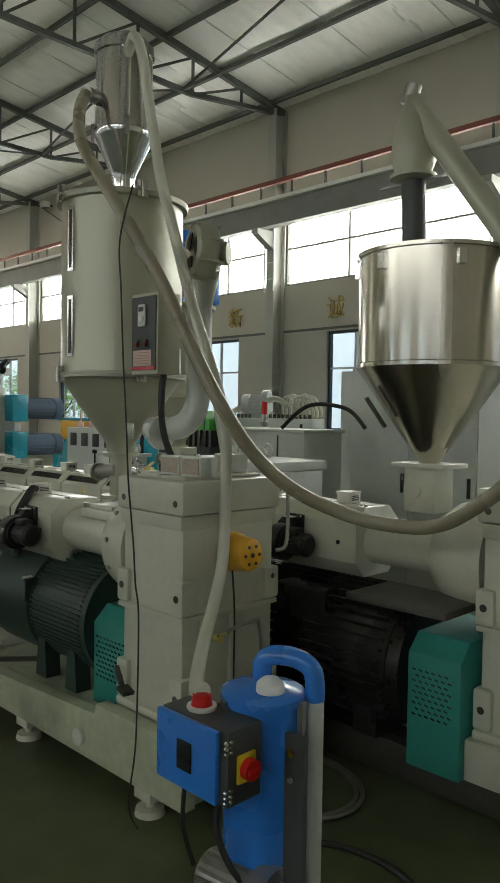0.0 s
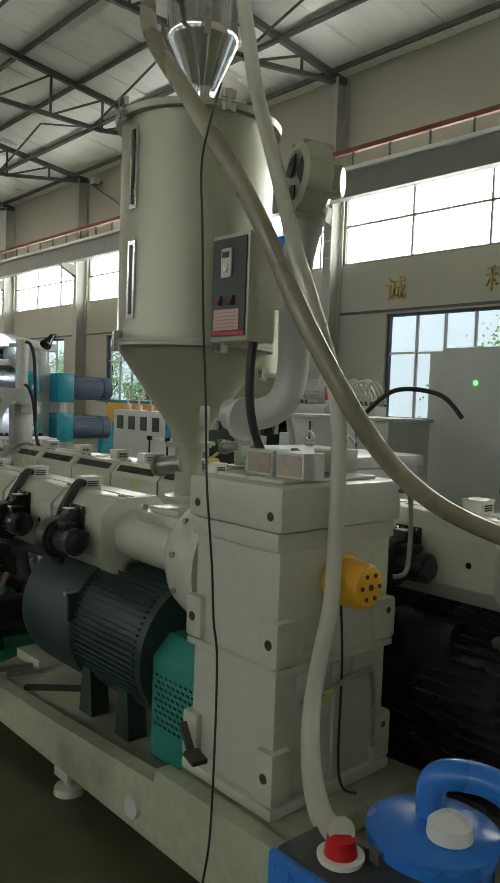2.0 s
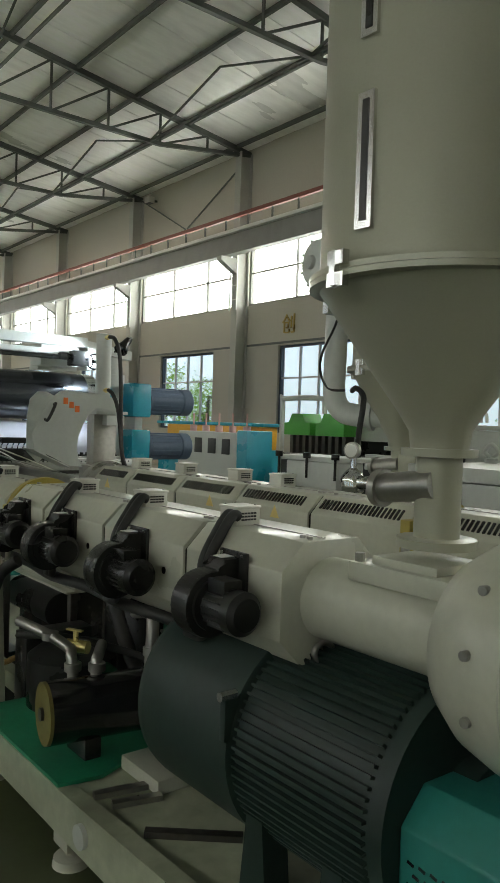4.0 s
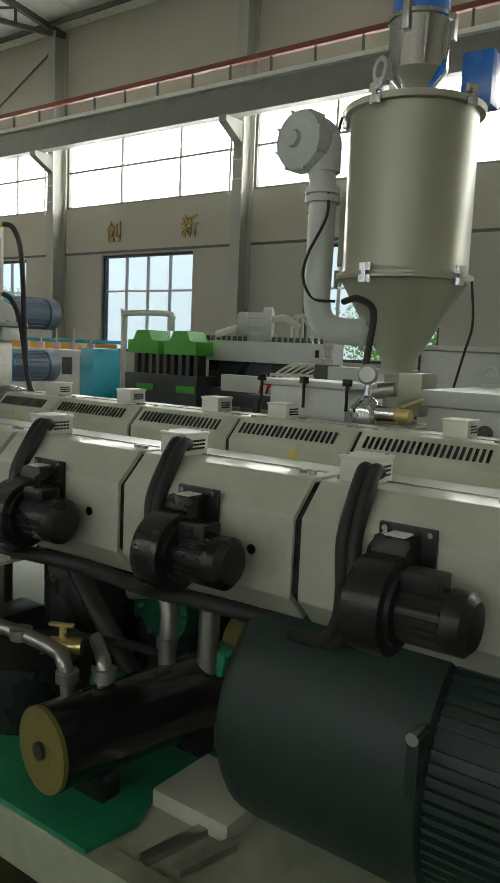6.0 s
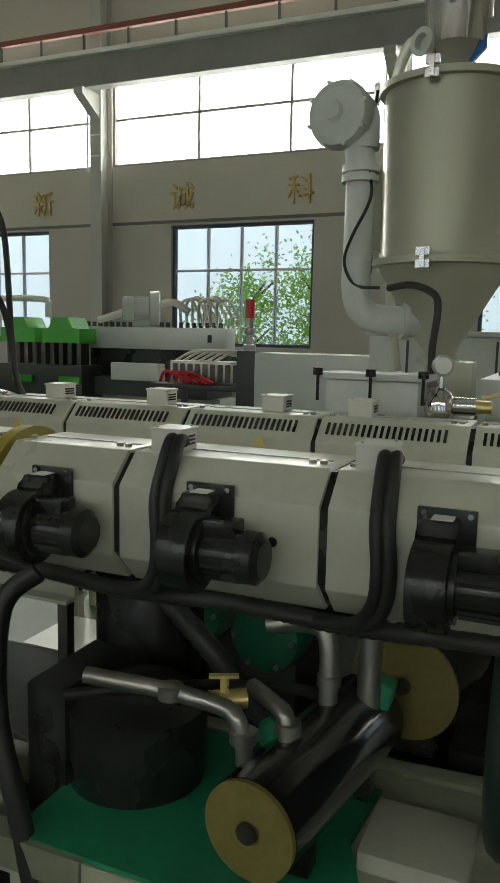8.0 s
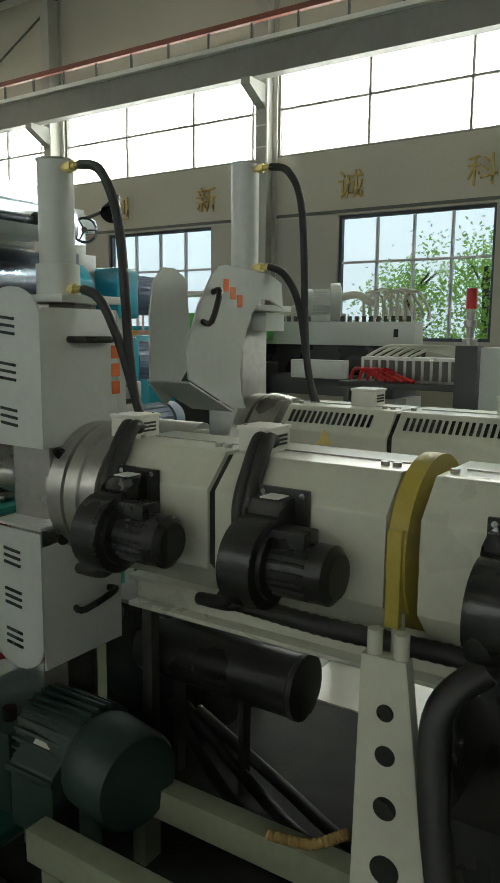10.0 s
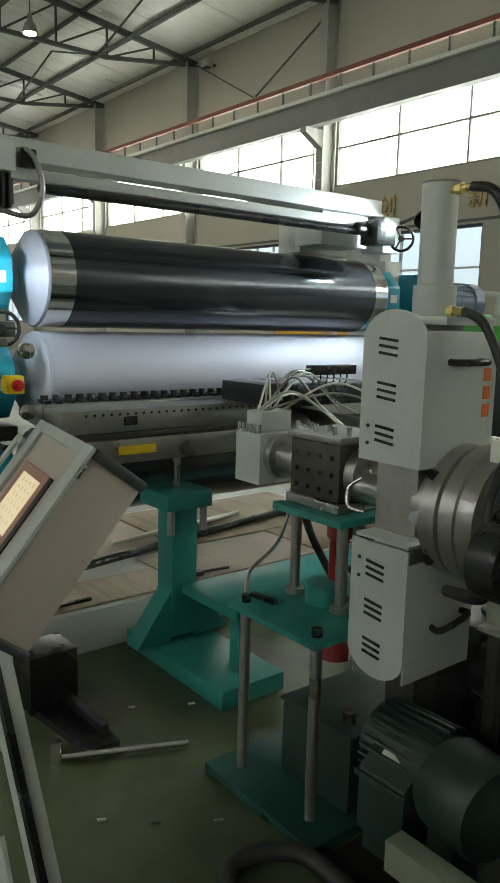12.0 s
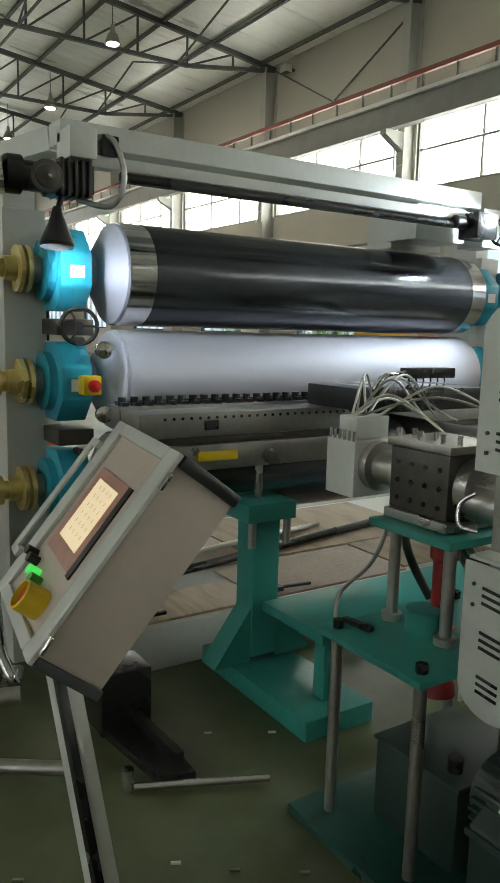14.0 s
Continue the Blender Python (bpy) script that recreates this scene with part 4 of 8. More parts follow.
def drying_hopper(cx, cy, zf, top, rf, label, tone):
    h = thing("drying_hopper", (cx, cy, zf - 0.61), label, "hopper", "drying hoppers")
    rb = rf - 0.024
    bm = grown()
    turned(bm, (cx, cy, zf), (0, 0, 1), [(0, rf), (0.012, rf), (0.014, rb + 0.004), (0.03, rb), (top - zf - 0.03, rb)], 72)
    part("body", bm, tone, h)
    bm = grown()
    turned(bm, (cx, cy, top - 0.035), (0, 0, 1), [(0, rb), (0.002, rb + 0.022), (0.024, rb + 0.026), (0.03, rb + 0.012), (0.04, rb * 0.7), (0.045, 0.03), (0.045, 0.0)], 72)
    part("lid", bm, tone, h)
    bm = grown()
    turned(bm, (cx, cy, zf - 0.001), (0, 0, -1), [(0, rf), (0.012, rf), (0.014, rb), (0.28, 0.095), (0.32, 0.07), (0.36, 0.065)], 72)
    part("cone", bm, tone, h)
    bm = grown()
    turned(bm, (cx, cy, zf - 0.36), (0, 0, -1), [(0, 0.085), (0.018, 0.085), (0.02, 0.052), (0.20, 0.052), (0.202, 0.09), (0.222, 0.09)], 32)
    part("neck", bm, tone, h)
    bm = grown()
    cyl(bm, (cx - 0.14, cy - 0.03, zf - 0.46), (cx + 0.02, cy - 0.03, zf - 0.44), 0.035, seg=20)
    cyl(bm, (cx - 0.15, cy - 0.03, zf - 0.46), (cx - 0.13, cy - 0.03, zf - 0.46), 0.045, seg=20)
    part("slide_gate", bm, RAWSTEEL, h, "steel slide gate")
    for z, r in ((zf, rf), (top - 0.015, rb + 0.024)):
        for a in (264, 340, 120, 190):
            bm = grown()
            c, s = math.cos(radians(a)), math.sin(radians(a))
            m = Matrix.Translation((cx + (r + 0.006) * c, cy + (r + 0.006) * s, z)) @ Matrix.Rotation(radians(a), 4, "Z")
            for w, o in ((0.05, 0.022), (0.05, -0.022)):
                bmesh.ops.create_cube(bm, size=1, matrix=m @ Matrix.Translation((0, 0, o)) @ Matrix.Diagonal((0.016, w, 0.028, 1)))
            bmesh.ops.create_cube(bm, size=1, matrix=m @ Matrix.Translation((0.01, 0, 0)) @ Matrix.Diagonal((0.012, 0.018, 0.07, 1)))
            part("clamp", bm, CHROME, h, "bright toggle clamp")
    return h


def snail_blower(parent, c, face, mat, r=0.115, intake=True):
    """A round blower whose open intake looks along face."""
    bm = grown()
    turned(bm, Vector(c) - Vector(face) * 0.05, face, [(0, r * 0.6), (0.01, r * 0.95), (0.03, r), (0.07, r), (0.09, r * 0.93), (0.10, r * 0.72), (0.088, r * 0.55), (0.085, r * 0.1)], 36)
    b = part("blower_housing", bm, mat, parent)
    bm = grown()
    q = Vector(face).to_track_quat("Z", "Y").to_matrix().to_4x4()
    if not intake:
        turned(bm, Vector(c) + Vector(face) * 0.03, face, [(0, r * 0.74), (0.02, r * 0.72), (0.03, r * 0.3), (0.05, r * 0.26), (0.052, 0)], 28)
    for k in range(3 if intake else 0):
        a0 = k * 2.094
        m = Matrix.Translation(Vector(c) + Vector(face) * 0.042) @ q
        vs = [bm.verts.new(m @ Vector((rr * math.cos(a0 + aa), rr * math.sin(a0 + aa), 0))) for rr, aa in ((r * 0.22, 0), (r * 0.66, -0.55), (r * 0.68, 0.0), (r * 0.66, 0.75), (r * 0.24, 0.9))]
        vt = [bm.verts.new(v.co + Vector(face) * 0.004) for v in vs]
        bm.faces.new(vs[::-1]), bm.faces.new(vt)
        for i in range(5):
            bm.faces.new((vs[i], vs[(i + 1) % 5], vt[(i + 1) % 5], vt[i]))
    part("intake_opening" if intake else "hub_cover", bm, BLACK if intake else mat, b, "dark intake openings" if intake else "round hub cover")
    bm = grown()
    for k in range(8):
        a = k * math.pi / 4 + 0.3
        p = Vector(c) + q.to_3x3() @ Vector((r * 0.97 * math.cos(a), r * 0.97 * math.sin(a), 0))
        cyl(bm, p - Vector(face) * 0.055, p + Vector(face) * 0.045, 0.007, seg=8)
    part("rim_bolt", bm, mat, b)
    return b


HA = (-2.868, 2.385)
hop = drying_hopper(*HA, 1.712, 2.530, 0.306, "olive-grey hopper dryer with cone, sight glasses and control box", HOPPERPAINT)
for z0, z1 in ((2.17, 2.455), (1.79, 2.06)):
    bm = grown()
    a = radians(272)
    c, s = math.cos(a), math.sin(a)
    p = Vector((HA[0] + 0.283 * c, HA[1] + 0.283 * s, (z0 + z1) / 2))
    m = Matrix.Translation(p) @ Matrix.Rotation(a, 4, "Z")
    bmesh.ops.create_cube(bm, size=1, matrix=m @ Matrix.Diagonal((0.014, 0.042, z1 - z0, 1)))
    sight = part("sight_glass_frame", bm, CHROME, hop, "polished sight glass frame")
    bm = grown()
    bmesh.ops.create_cube(bm, size=1, matrix=m @ Matrix.Translation((0.006, 0, 0)) @ Matrix.Diagonal((0.006, 0.016, z1 - z0 - 0.03, 1)))
    part("sight_glass", bm, BLACK, sight, "dark sight glass strip")
BX, BY, BZ = -2.475, 2.155, 1.70
bm = grown()
box(bm, BX, BX + 0.175, BY, BY + 0.115, BZ, BZ + 0.33, 0.004)
control = part("control_box", bm, HOPPERPAINT, hop)
bm = grown()
box(bm, BX + 0.05, BX + 0.10, BY + 0.115, BY + 0.22, BZ + 0.12, BZ + 0.22)
part("box_bracket", bm, HOPPERPAINT, control)
bm = grown()
box(bm, BX + 0.008, BX + 0.165, BY - 0.005, BY, BZ + 0.016, BZ + 0.316)
part("control_plate", bm, CHARCOAL, control, "dark control plate")
bm = grown()
box(bm, BX + 0.010, BX + 0.163, BY - 0.0065, BY - 0.0052, BZ + 0.018, BZ + 0.030)
part("red_edge_strip", bm, RED, control)
bm = grown()
box(bm, BX + 0.055, BX + 0.103, BY - 0.013, BY - 0.0052, BZ + 0.195, BZ + 0.285, 0.004)
display = part("temperature_display", bm, GREYPAINT, control, "pale temperature controller")
bm = grown()
box(bm, BX + 0.063, BX + 0.095, BY - 0.0145, BY - 0.0132, BZ + 0.255, BZ + 0.273)
part("display_window", bm, BLACK, display, "dark display window")
bm = grown()
cyl(bm, (BX + 0.079, BY - 0.013, BZ + 0.225), (BX + 0.079, BY - 0.018, BZ + 0.225), 0.014, seg=20)
part("dial", bm, BOXWHITE, display)
for q in (0.047, 0.107):
    bm = grown()
    box(bm, BX + q - 0.012, BX + q + 0.012, BY - 0.015, BY - 0.0052, BZ + 0.110, BZ + 0.140, 0.003)
    switch = part("switch", bm, DARKSTEEL, control)
    bm = grown()
    box(bm, BX + q - 0.008, BX + q + 0.008, BY - 0.019, BY - 0.0152, BZ + 0.113, BZ + 0.128)
    part("red_rocker", bm, DULLRED, switch, "dull red rocker")
bm = grown()
box(bm, BX + 0.022, BX + 0.140, BY - 0.0075, BY - 0.0066, BZ + 0.034, BZ + 0.098)
label_plate = part("instruction_label", bm, PINKPAPER, control, "pale pink printed label")
bm = grown()
for i in range(5):
    box(bm, BX + 0.030, BX + 0.128, BY - 0.0080, BY - 0.0076, BZ + 0.042 + i * 0.011, BZ + 0.045 + i * 0.011)
part("print_line", bm, WOOD, label_plate)
for i in range(5):
    bm = grown()
    bar(bm, (BX + 0.1755, BY + 0.03, BZ + 0.075 + i * 0.024), (BX + 0.1755, BY + 0.085, BZ + 0.082 + i * 0.024), 0.006, 0.009)
    part("vent_louvre", bm, HOPPERPAINT, control)
bm = grown()
tube(bm, [(-2.30, 2.42, 2.17), (-2.42, 2.48, 2.0), (-2.445, 2.50, 1.8), (-2.445, 2.50, 1.62), (-2.46, 2.47, 1.52), (-2.52, 2.43, 1.475), (-2.66, 2.40, 1.465)], 0.055, 20)
part("air_duct", bm, GREYPAINT, hop, "pale grey bent air duct")
bm = grown()
cyl(bm, (-2.52, 2.36, 1.455), (-2.54, 2.36, 1.455), 0.075, seg=24)
cyl(bm, (-2.60, 2.26, 1.46), (-2.62, 2.24, 1.46), 0.035, seg=20)
part("duct_flange", bm, GREYPAINT, hop)
snail_blower(hop, (-2.275, 2.36, 2.215), Vector((-0.35, -0.90, 0.05)).normalized(), HOPPERPAINT)
bm = grown()
turned(bm, (-2.245, 2.405, 2.212), Vector((0.86, 0.50, -0.05)), [(0, 0.075), (0.012, 0.075), (0.014, 0.050), (0.055, 0.050), (0.062, 0.044), (0.062, 0.0)], 28)
part("blower_motor", bm, HOPPERPAINT, hop)

loader = thing("vacuum_loader", (*HA, 2.535), "polished stainless vacuum loader on the hopper lid", "loader", "vacuum loaders")
bm = grown()
turned(bm, (HA[0], HA[1], 2.535), (0, 0, 1), [(0, 0.085), (0.015, 0.085), (0.02, 0.055), (0.10, 0.052), (0.13, 0.060), (0.285, 0.132), (0.30, 0.138), (0.315, 0.138), (0.32, 0.132), (0.665, 0.132), (0.67, 0.140), (0.69, 0.140)], 56)
part("chamber", bm, CHROME, loader)
bm = grown()
turned(bm, (HA[0], HA[1], 3.226), (0, 0, 1), [(0, 0.138), (0.02, 0.138), (0.05, 0.11), (0.06, 0.03), (0.06, 0.0)], 56)
part("lid", bm, CHROME, loader)
for a in (235, 330, 100):
    bm = grown()
    c, k = math.cos(radians(a)), math.sin(radians(a))
    m = Matrix.Translation((HA[0] + 0.144 * c, HA[1] + 0.144 * k, 2.845)) @ Matrix.Rotation(radians(a), 4, "Z")
    bmesh.ops.create_cube(bm, size=1, matrix=m @ Matrix.Diagonal((0.014, 0.022, 0.08, 1)))
    part("clamp", bm, RAWSTEEL, loader)
bm = grown()
cyl(bm, (HA[0] - 0.12, HA[1] - 0.14, 2.535), (HA[0] - 0.12, HA[1] - 0.14, 2.585), 0.032, seg=16)
part("blue_port", bm, BLUE, loader, "blue inlet port")
bm = grown()
cyl(bm, (-2.90, 2.27, 2.99), (-2.86, 2.17, 2.975), 0.032, seg=16)
part("hose_port", bm, RAWSTEEL, loader)
bm = grown()
cyl(bm, (HA[0] + 0.09, 2.335, 3.20), (HA[0] + 0.09, 2.335, 3.27), 0.03, seg=16)
part("outlet_port", bm, RAWSTEEL, loader)

HC = (-4.132, 3.777)
hop_c = drying_hopper(*HC, 1.670, 2.325, 0.272, "olive-grey hopper dryer with a tall side air duct", HOPPERPAINT)
bm = grown()
tube(bm, [(-4.44, 3.60, 2.10), (-4.43, 3.61, 2.0), (-4.43, 3.61, 1.75), (-4.43, 3.61, 1.56), (-4.40, 3.63, 1.48), (-4.33, 3.66, 1.455), (-4.20, 3.72, 1.455)], 0.055, 20)
part("air_duct", bm, GREYPAINT, hop_c, "pale grey air duct")
bm = grown()
tube(bm, [(-4.53, 3.60, 2.23), (-4.47, 3.62, 2.235), (-4.435, 3.615, 2.20), (-4.43, 3.61, 2.14), (-4.43, 3.61, 2.08)], 0.066, 20)
part("blower_elbow", bm, GREYPAINT, hop_c)
bm = grown()
cyl(bm, (-4.43, 3.61, 2.02), (-4.43, 3.61, 1.995), 0.07, seg=24)
cyl(bm, (-4.43, 3.61, 1.985), (-4.43, 3.61, 1.96), 0.07, seg=24)
cyl(bm, (-4.27, 3.69, 1.455), (-4.25, 3.70, 1.455), 0.075, seg=24)
part("duct_flange", bm, GREYPAINT, hop_c)
snail_blower(hop_c, (-4.50, 3.56, 2.195), Vector((-0.15, -0.98, 0.0)).normalized(), GREYPAINT, 0.12, False)
bm = grown()
box(bm, -4.40, -4.27, 3.70, 3.9, 1.72, 2.02, 0.004)
part("control_box", bm, HOPPERPAINT, hop_c)
bm = grown()
box(bm, -4.09, -3.99, 3.70, 3.85, 1.13, 1.30, 0.004)
part("magnet_drawer", bm, HOPPERPAINT, hop_c)
bm = grown()
for i in range(7):
    box(bm, -4.402, -4.397, 3.72, 3.78, 1.80 + i * 0.025, 1.81 + i * 0.025)
part("vent_louvre", bm, BLACK, hop_c)
loader_c = thing("vacuum_loader", (*HC, 2.375), "polished vacuum loader with blue motor head", "loader", "vacuum loaders")
bm = grown()
turned(bm, (*HC, 2.377), (0, 0, 1), [(0, 0.05), (0.03, 0.05), (0.05, 0.055), (0.12, 0.115), (0.30, 0.118), (0.305, 0.125), (0.32, 0.125)], 48)
part("chamber", bm, CHROME, loader_c)
bm = grown()
turned(bm, (*HC, 2.698), (0, 0, 1), [(0, 0.11), (0.12, 0.11), (0.13, 0.10), (0.20, 0.08), (0.21, 0.02)], 40)
part("motor_head", bm, BLUE, loader_c, "blue motor head")
bm = grown()
box(bm, -3.97, -3.85, 3.82, 3.92, 2.36, 2.56, 0.004)
part("control_box", bm, BLUE, loader_c, "blue control box")
bm = grown()
turned(bm, (-4.21, 3.72, 2.50), Vector((-0.5, -0.86, 0)), [(0, 0.03), (0.02, 0.03), (0.05, 0.05), (0.06, 0.05), (0.06, 0.03), (0.03, 0.028)], 24)
part("hose_port", bm, GREYPAINT, loader_c)
bm = grown()
for a in (30, 150, 270):
    p = Vector((HC[0] + 0.122 * math.cos(radians(a)), HC[1] + 0.122 * math.sin(radians(a)), 2.69))
    box(bm, p.x - 0.015, p.x + 0.015, p.y - 0.015, p.y + 0.015, 2.62, 2.72, 0.003)
part("clamp", bm, RAWSTEEL, loader_c)

loader_c.matrix_basis = Matrix.Translation((*HC, 2.333))

# stainless feed hopper with auger
HS = (-1.64, YB)
hs = thing("feed_hopper", (*HS, 1.13), "brushed stainless round feed hopper with a cone outlet", "hopper", "feed hoppers")
bm = grown()
turned(bm, (*HS, 1.345), (0, 0, 1), [(0, 0.045), (0.01, 0.05), (0.40, 0.318), (0.405, 0.324), (0.42, 0.324), (0.425, 0.318), (0.87, 0.318)], 80)
part("body", bm, STEEL, hs)
bm = grown()
turned(bm, (*HS, 2.215), (0, 0, 1), [(0, 0.318), (0.002, 0.33), (0.018, 0.33), (0.022, 0.30), (0.03, 0.05), (0.03, 0.0)], 80)
part("lid", bm, STEEL, hs)
bm = grown()
for a in (215, 262, 320):
    c, s = math.cos(radians(a)), math.sin(radians(a))
    m = Matrix.Translation((HS[0] + 0.325 * c, HS[1] + 0.325 * s, 2.17)) @ Matrix.Rotation(radians(a), 4, "Z")
    bmesh.ops.create_cube(bm, size=1, matrix=m @ Matrix.Diagonal((0.02, 0.03, 0.06, 1)))
part("clamp", bm, CHROME, hs)
bm = grown()
m = Matrix.Translation((-1.79, 2.935, 1.56)) @ Matrix.Rotation(radians(233), 4, "Z") @ Matrix.Rotation(radians(35), 4, "Y")
bmesh.ops.create_cube(bm, size=1, matrix=m @ Matrix.Diagonal((0.012, 0.03, 0.15, 1)))
part("sight_glass", bm, DARKSTEEL, hs, "narrow sight glass in the cone")
bm = grown()
box(bm, HS[0] - 0.13, HS[0] + 0.13, HS[1] - 0.10, HS[1] + 0.10, 1.325, 1.345, 0.003)
box(bm, HS[0] - 0.075, HS[0] + 0.075, HS[1] - 0.075, HS[1] + 0.075, 1.135, 1.325, 0.004)
cyl(bm, (HS[0] - 0.03, HS[1] - 0.09, 1.23), (HS[0] - 0.03, HS[1] - 0.07, 1.23), 0.04, seg=20)
part("outlet_block", bm, CREAM, hs, "cream outlet block")
bm = grown()
cyl(bm, (-1.72, 3.10, 2.235), (-1.735, 3.10, 2.56), 0.052, seg=28)
part("filler_sleeve", bm, CHARCOAL, hs, "dark flexible filler sleeve")
auger = thing("auger_feeder", (-1.735, 3.10, 2.55), "grey screw auger feeder tube above the steel hopper", "feeder")
bm = grown()
turned(bm, (-1.735, 3.10, 2.562), (0, 0, 1), [(0, 0.06), (0.01, 0.10), (0.025, 0.10), (0.03, 0.075), (0.10, 0.10), (0.22, 0.085), (0.32, 0.05), (0.36, 0.045)], 32)
part("discharge_head", bm, HOPPERPAINT, auger)
bm = grown()
cyl(bm, (-1.735, 3.10, 2.88), (-0.72, 3.10, 1.45), 0.05, seg=28)
part("screw_tube", bm, HOPPERPAINT, auger)
bm = grown()
box(bm, -1.90, -1.58, 3.09, 3.11, 2.556, 2.566)
cyl(bm, (-1.77, 3.10, 2.90), (-1.74, 3.10, 2.98), 0.035, seg=16)
part("motor_mount", bm, RAWSTEEL, auger)
bm = grown()
for x0 in (-0.72, -0.64):
    cyl(bm, (x0, 3.10, 0.0), (x0, 3.10, 1.45), 0.02, seg=12)
part("support_leg", bm, HOPPERPAINT, auger)

# hoses of the loader
cable("suction_hose", [(-2.86, 2.17, 2.97), (-2.80, 2.10, 2.85), (-2.66, 2.03, 2.66), (-2.44, 2.03, 2.40), (-2.28, 2.07, 2.17), (-2.19, 2.12, 1.99), (-2.09, 2.16, 1.78), (-1.95, 2.20, 1.55), (-1.88, 2.29, 1.39), (-1.80, 2.40, 1.27), (-1.70, 2.52, 1.19), (-1.55, 2.62, 1.14), (-1.33, 2.66, 1.15), (-1.12, 2.62, 1.26), (-0.9, 2.60, 1.42), (-0.5, 2.5, 1.5), (-0.3, 2.5, 1.0), (-0.3, 2.5, 0.02)], 0.027, HOSE, "thick translucent spiral suction hose hanging in a loop", "hose", 0.006, 26)
cable("delivery_hose", [(-2.78, 2.335, 3.15), (-2.70, 2.31, 3.22), (-2.60, 2.28, 3.12), (-2.50, 2.25, 2.86), (-2.431, 2.235, 2.65), (-2.398, 2.245, 2.49), (-2.29, 2.245, 2.215), (-2.205, 2.25, 1.98), (-2.10, 2.252, 1.75), (-2.045, 2.27, 1.575), (-2.025, 2.28, 1.40), (-2.015, 2.27, 1.17), (-1.985, 2.23, 0.97), (-1.955, 2.16, 0.83), (-1.86, 2.03, 0.745), (-1.70, 1.86, 0.715), (-1.54, 1.715, 0.73), (-1.44, 1.645, 0.765), (-1.397, 1.609, 0.80)], 0.023, WHITEHOSE, "milky translucent delivery hose running down to the loader", "hose", 0.008, 26)

# blue vacuum unit
vac = thing("vacuum_unit", (-1.13, 1.56, 0.0), "blue vacuum pump unit with filter drum and switch box", "vacuum unit")
bm = grown()
box(bm, -1.324, -1.115, 1.385, 1.40, 0.69, 0.855, 0.004)
door = part("box_door", bm, BLUE, vac)
bm = grown()
box(bm, -1.245, -1.195, 1.381, 1.385, 0.735, 0.805, 0.002)
part("meter_window", bm, BLACK, door, "dark meter window")
bm = grown()
box(bm, -1.319, -1.090, 1.40, 1.505, 0.687, 0.858, 0.004)
body = part("switch_box", bm, CHARCOAL, vac)
bm = grown()
for z in (0.715, 0.825):
    for y in (1.393, 1.407):
        for q in (-0.012, 0.0, 0.012):
            cyl(bm, (-1.092, y, z + q), (-1.086, y, z + q), 0.0045, seg=8)
part("hinge_screw", bm, CHROME, body)
bm = grown()
box(bm, -1.090, -1.082, 1.425, 1.480, 0.735, 0.800, 0.003)
isolator = part("isolator_plate", bm, YELLOW, vac, "yellow isolator plate")
bm = grown()
cyl(bm, (-1.082, 1.4525, 0.767), (-1.062, 1.4525, 0.767), 0.024, seg=28)
box(bm, -1.063, -1.056, 1.434, 1.471, 0.761, 0.773, 0.002)
part("rotary_knob", bm, RED, isolator, "red rotary isolator knob")
bm = grown()
turned(bm, (-1.235, 1.45, 0.858), (0, 0, 1), [(0, 0.032), (0.006, 0.032), (0.008, 0.026), (0.035, 0.022), (0.04, 0.012)], 24)
part("signal_cap", bm, RED, vac, "red signal lamp cap")
bm = grown()
turned(bm, (-1.235, 1.45, 0.8585), (0, 0, 1), [(0, 0.034), (0.004, 0.036), (0.009, 0.036), (0.0095, 0.0335)], 28)
part("cap_base", bm, PAPER, vac, "white cap base ring")
bm = grown()
turned(bm, (-1.168, 1.590, 0.49), (0, 0, 1), [(0, 0.02), (0, 0.09), (0.02, 0.094), (0.375, 0.096), (0.377, 0.104), (0.395, 0.104), (0.40, 0.096), (0.412, 0.03), (0.412, 0.0)], 48)
drum = part("filter_drum", bm, BLUE, vac)
bm = grown()
for a in (255, 15):
    c, s = math.cos(radians(a)), math.sin(radians(a))
    m = Matrix.Translation((-1.168 + 0.106 * c, 1.590 + 0.106 * s, 0.84)) @ Matrix.Rotation(radians(a), 4, "Z")
    bmesh.ops.create_cube(bm, size=1, matrix=m @ Matrix.Diagonal((0.014, 0.022, 0.075, 1)))
part("drum_clamp", bm, RAWSTEEL, drum)
bm = grown()
tube(bm, [(-1.18, 1.60, 0.90), (-1.18, 1.60, 0.945), (-1.16, 1.61, 0.968), (-1.11, 1.64, 0.968), (-1.07, 1.66, 0.94), (-1.065, 1.665, 0.87)], 0.024, 16)
part("arch_pipe", bm, BLUE, vac, "blue arched pipe")
bm = grown()
cyl(bm, (-1.065, 1.665, 0.88), (-1.065, 1.665, 0.35), 0.022, seg=16)
part("grey_hose", bm, GREYPAINT, vac, "grey drop hose")
bm = grown()
turned(bm, (-1.13, 1.575, 0.897), (0, 0, 1), [(0, 0.035), (0.02, 0.033), (0.032, 0.02), (0.036, 0.0)], 24)
part("pressure_dome", bm, PAPER, vac, "white dome valve")
bm = grown()
box(bm, -1.055, -0.995, 1.545, 1.56, 0.36, 0.83, 0.003)
bar(bm, (-1.02, 1.555, 0.37), (-0.93, 1.50, 0.28), 0.05, 0.05)
for x in (-1.22, -1.02):
    for y in (1.45, 1.68):
        box(bm, x - 0.015, x + 0.015, y - 0.015, y + 0.015, 0.194, 0.36)
box(bm, -1.26, -0.98, 1.43, 1.70, 0.34, 0.365, 0.003)
part("stand", bm, CHARCOAL, vac, "dark steel stand")
bm = grown()
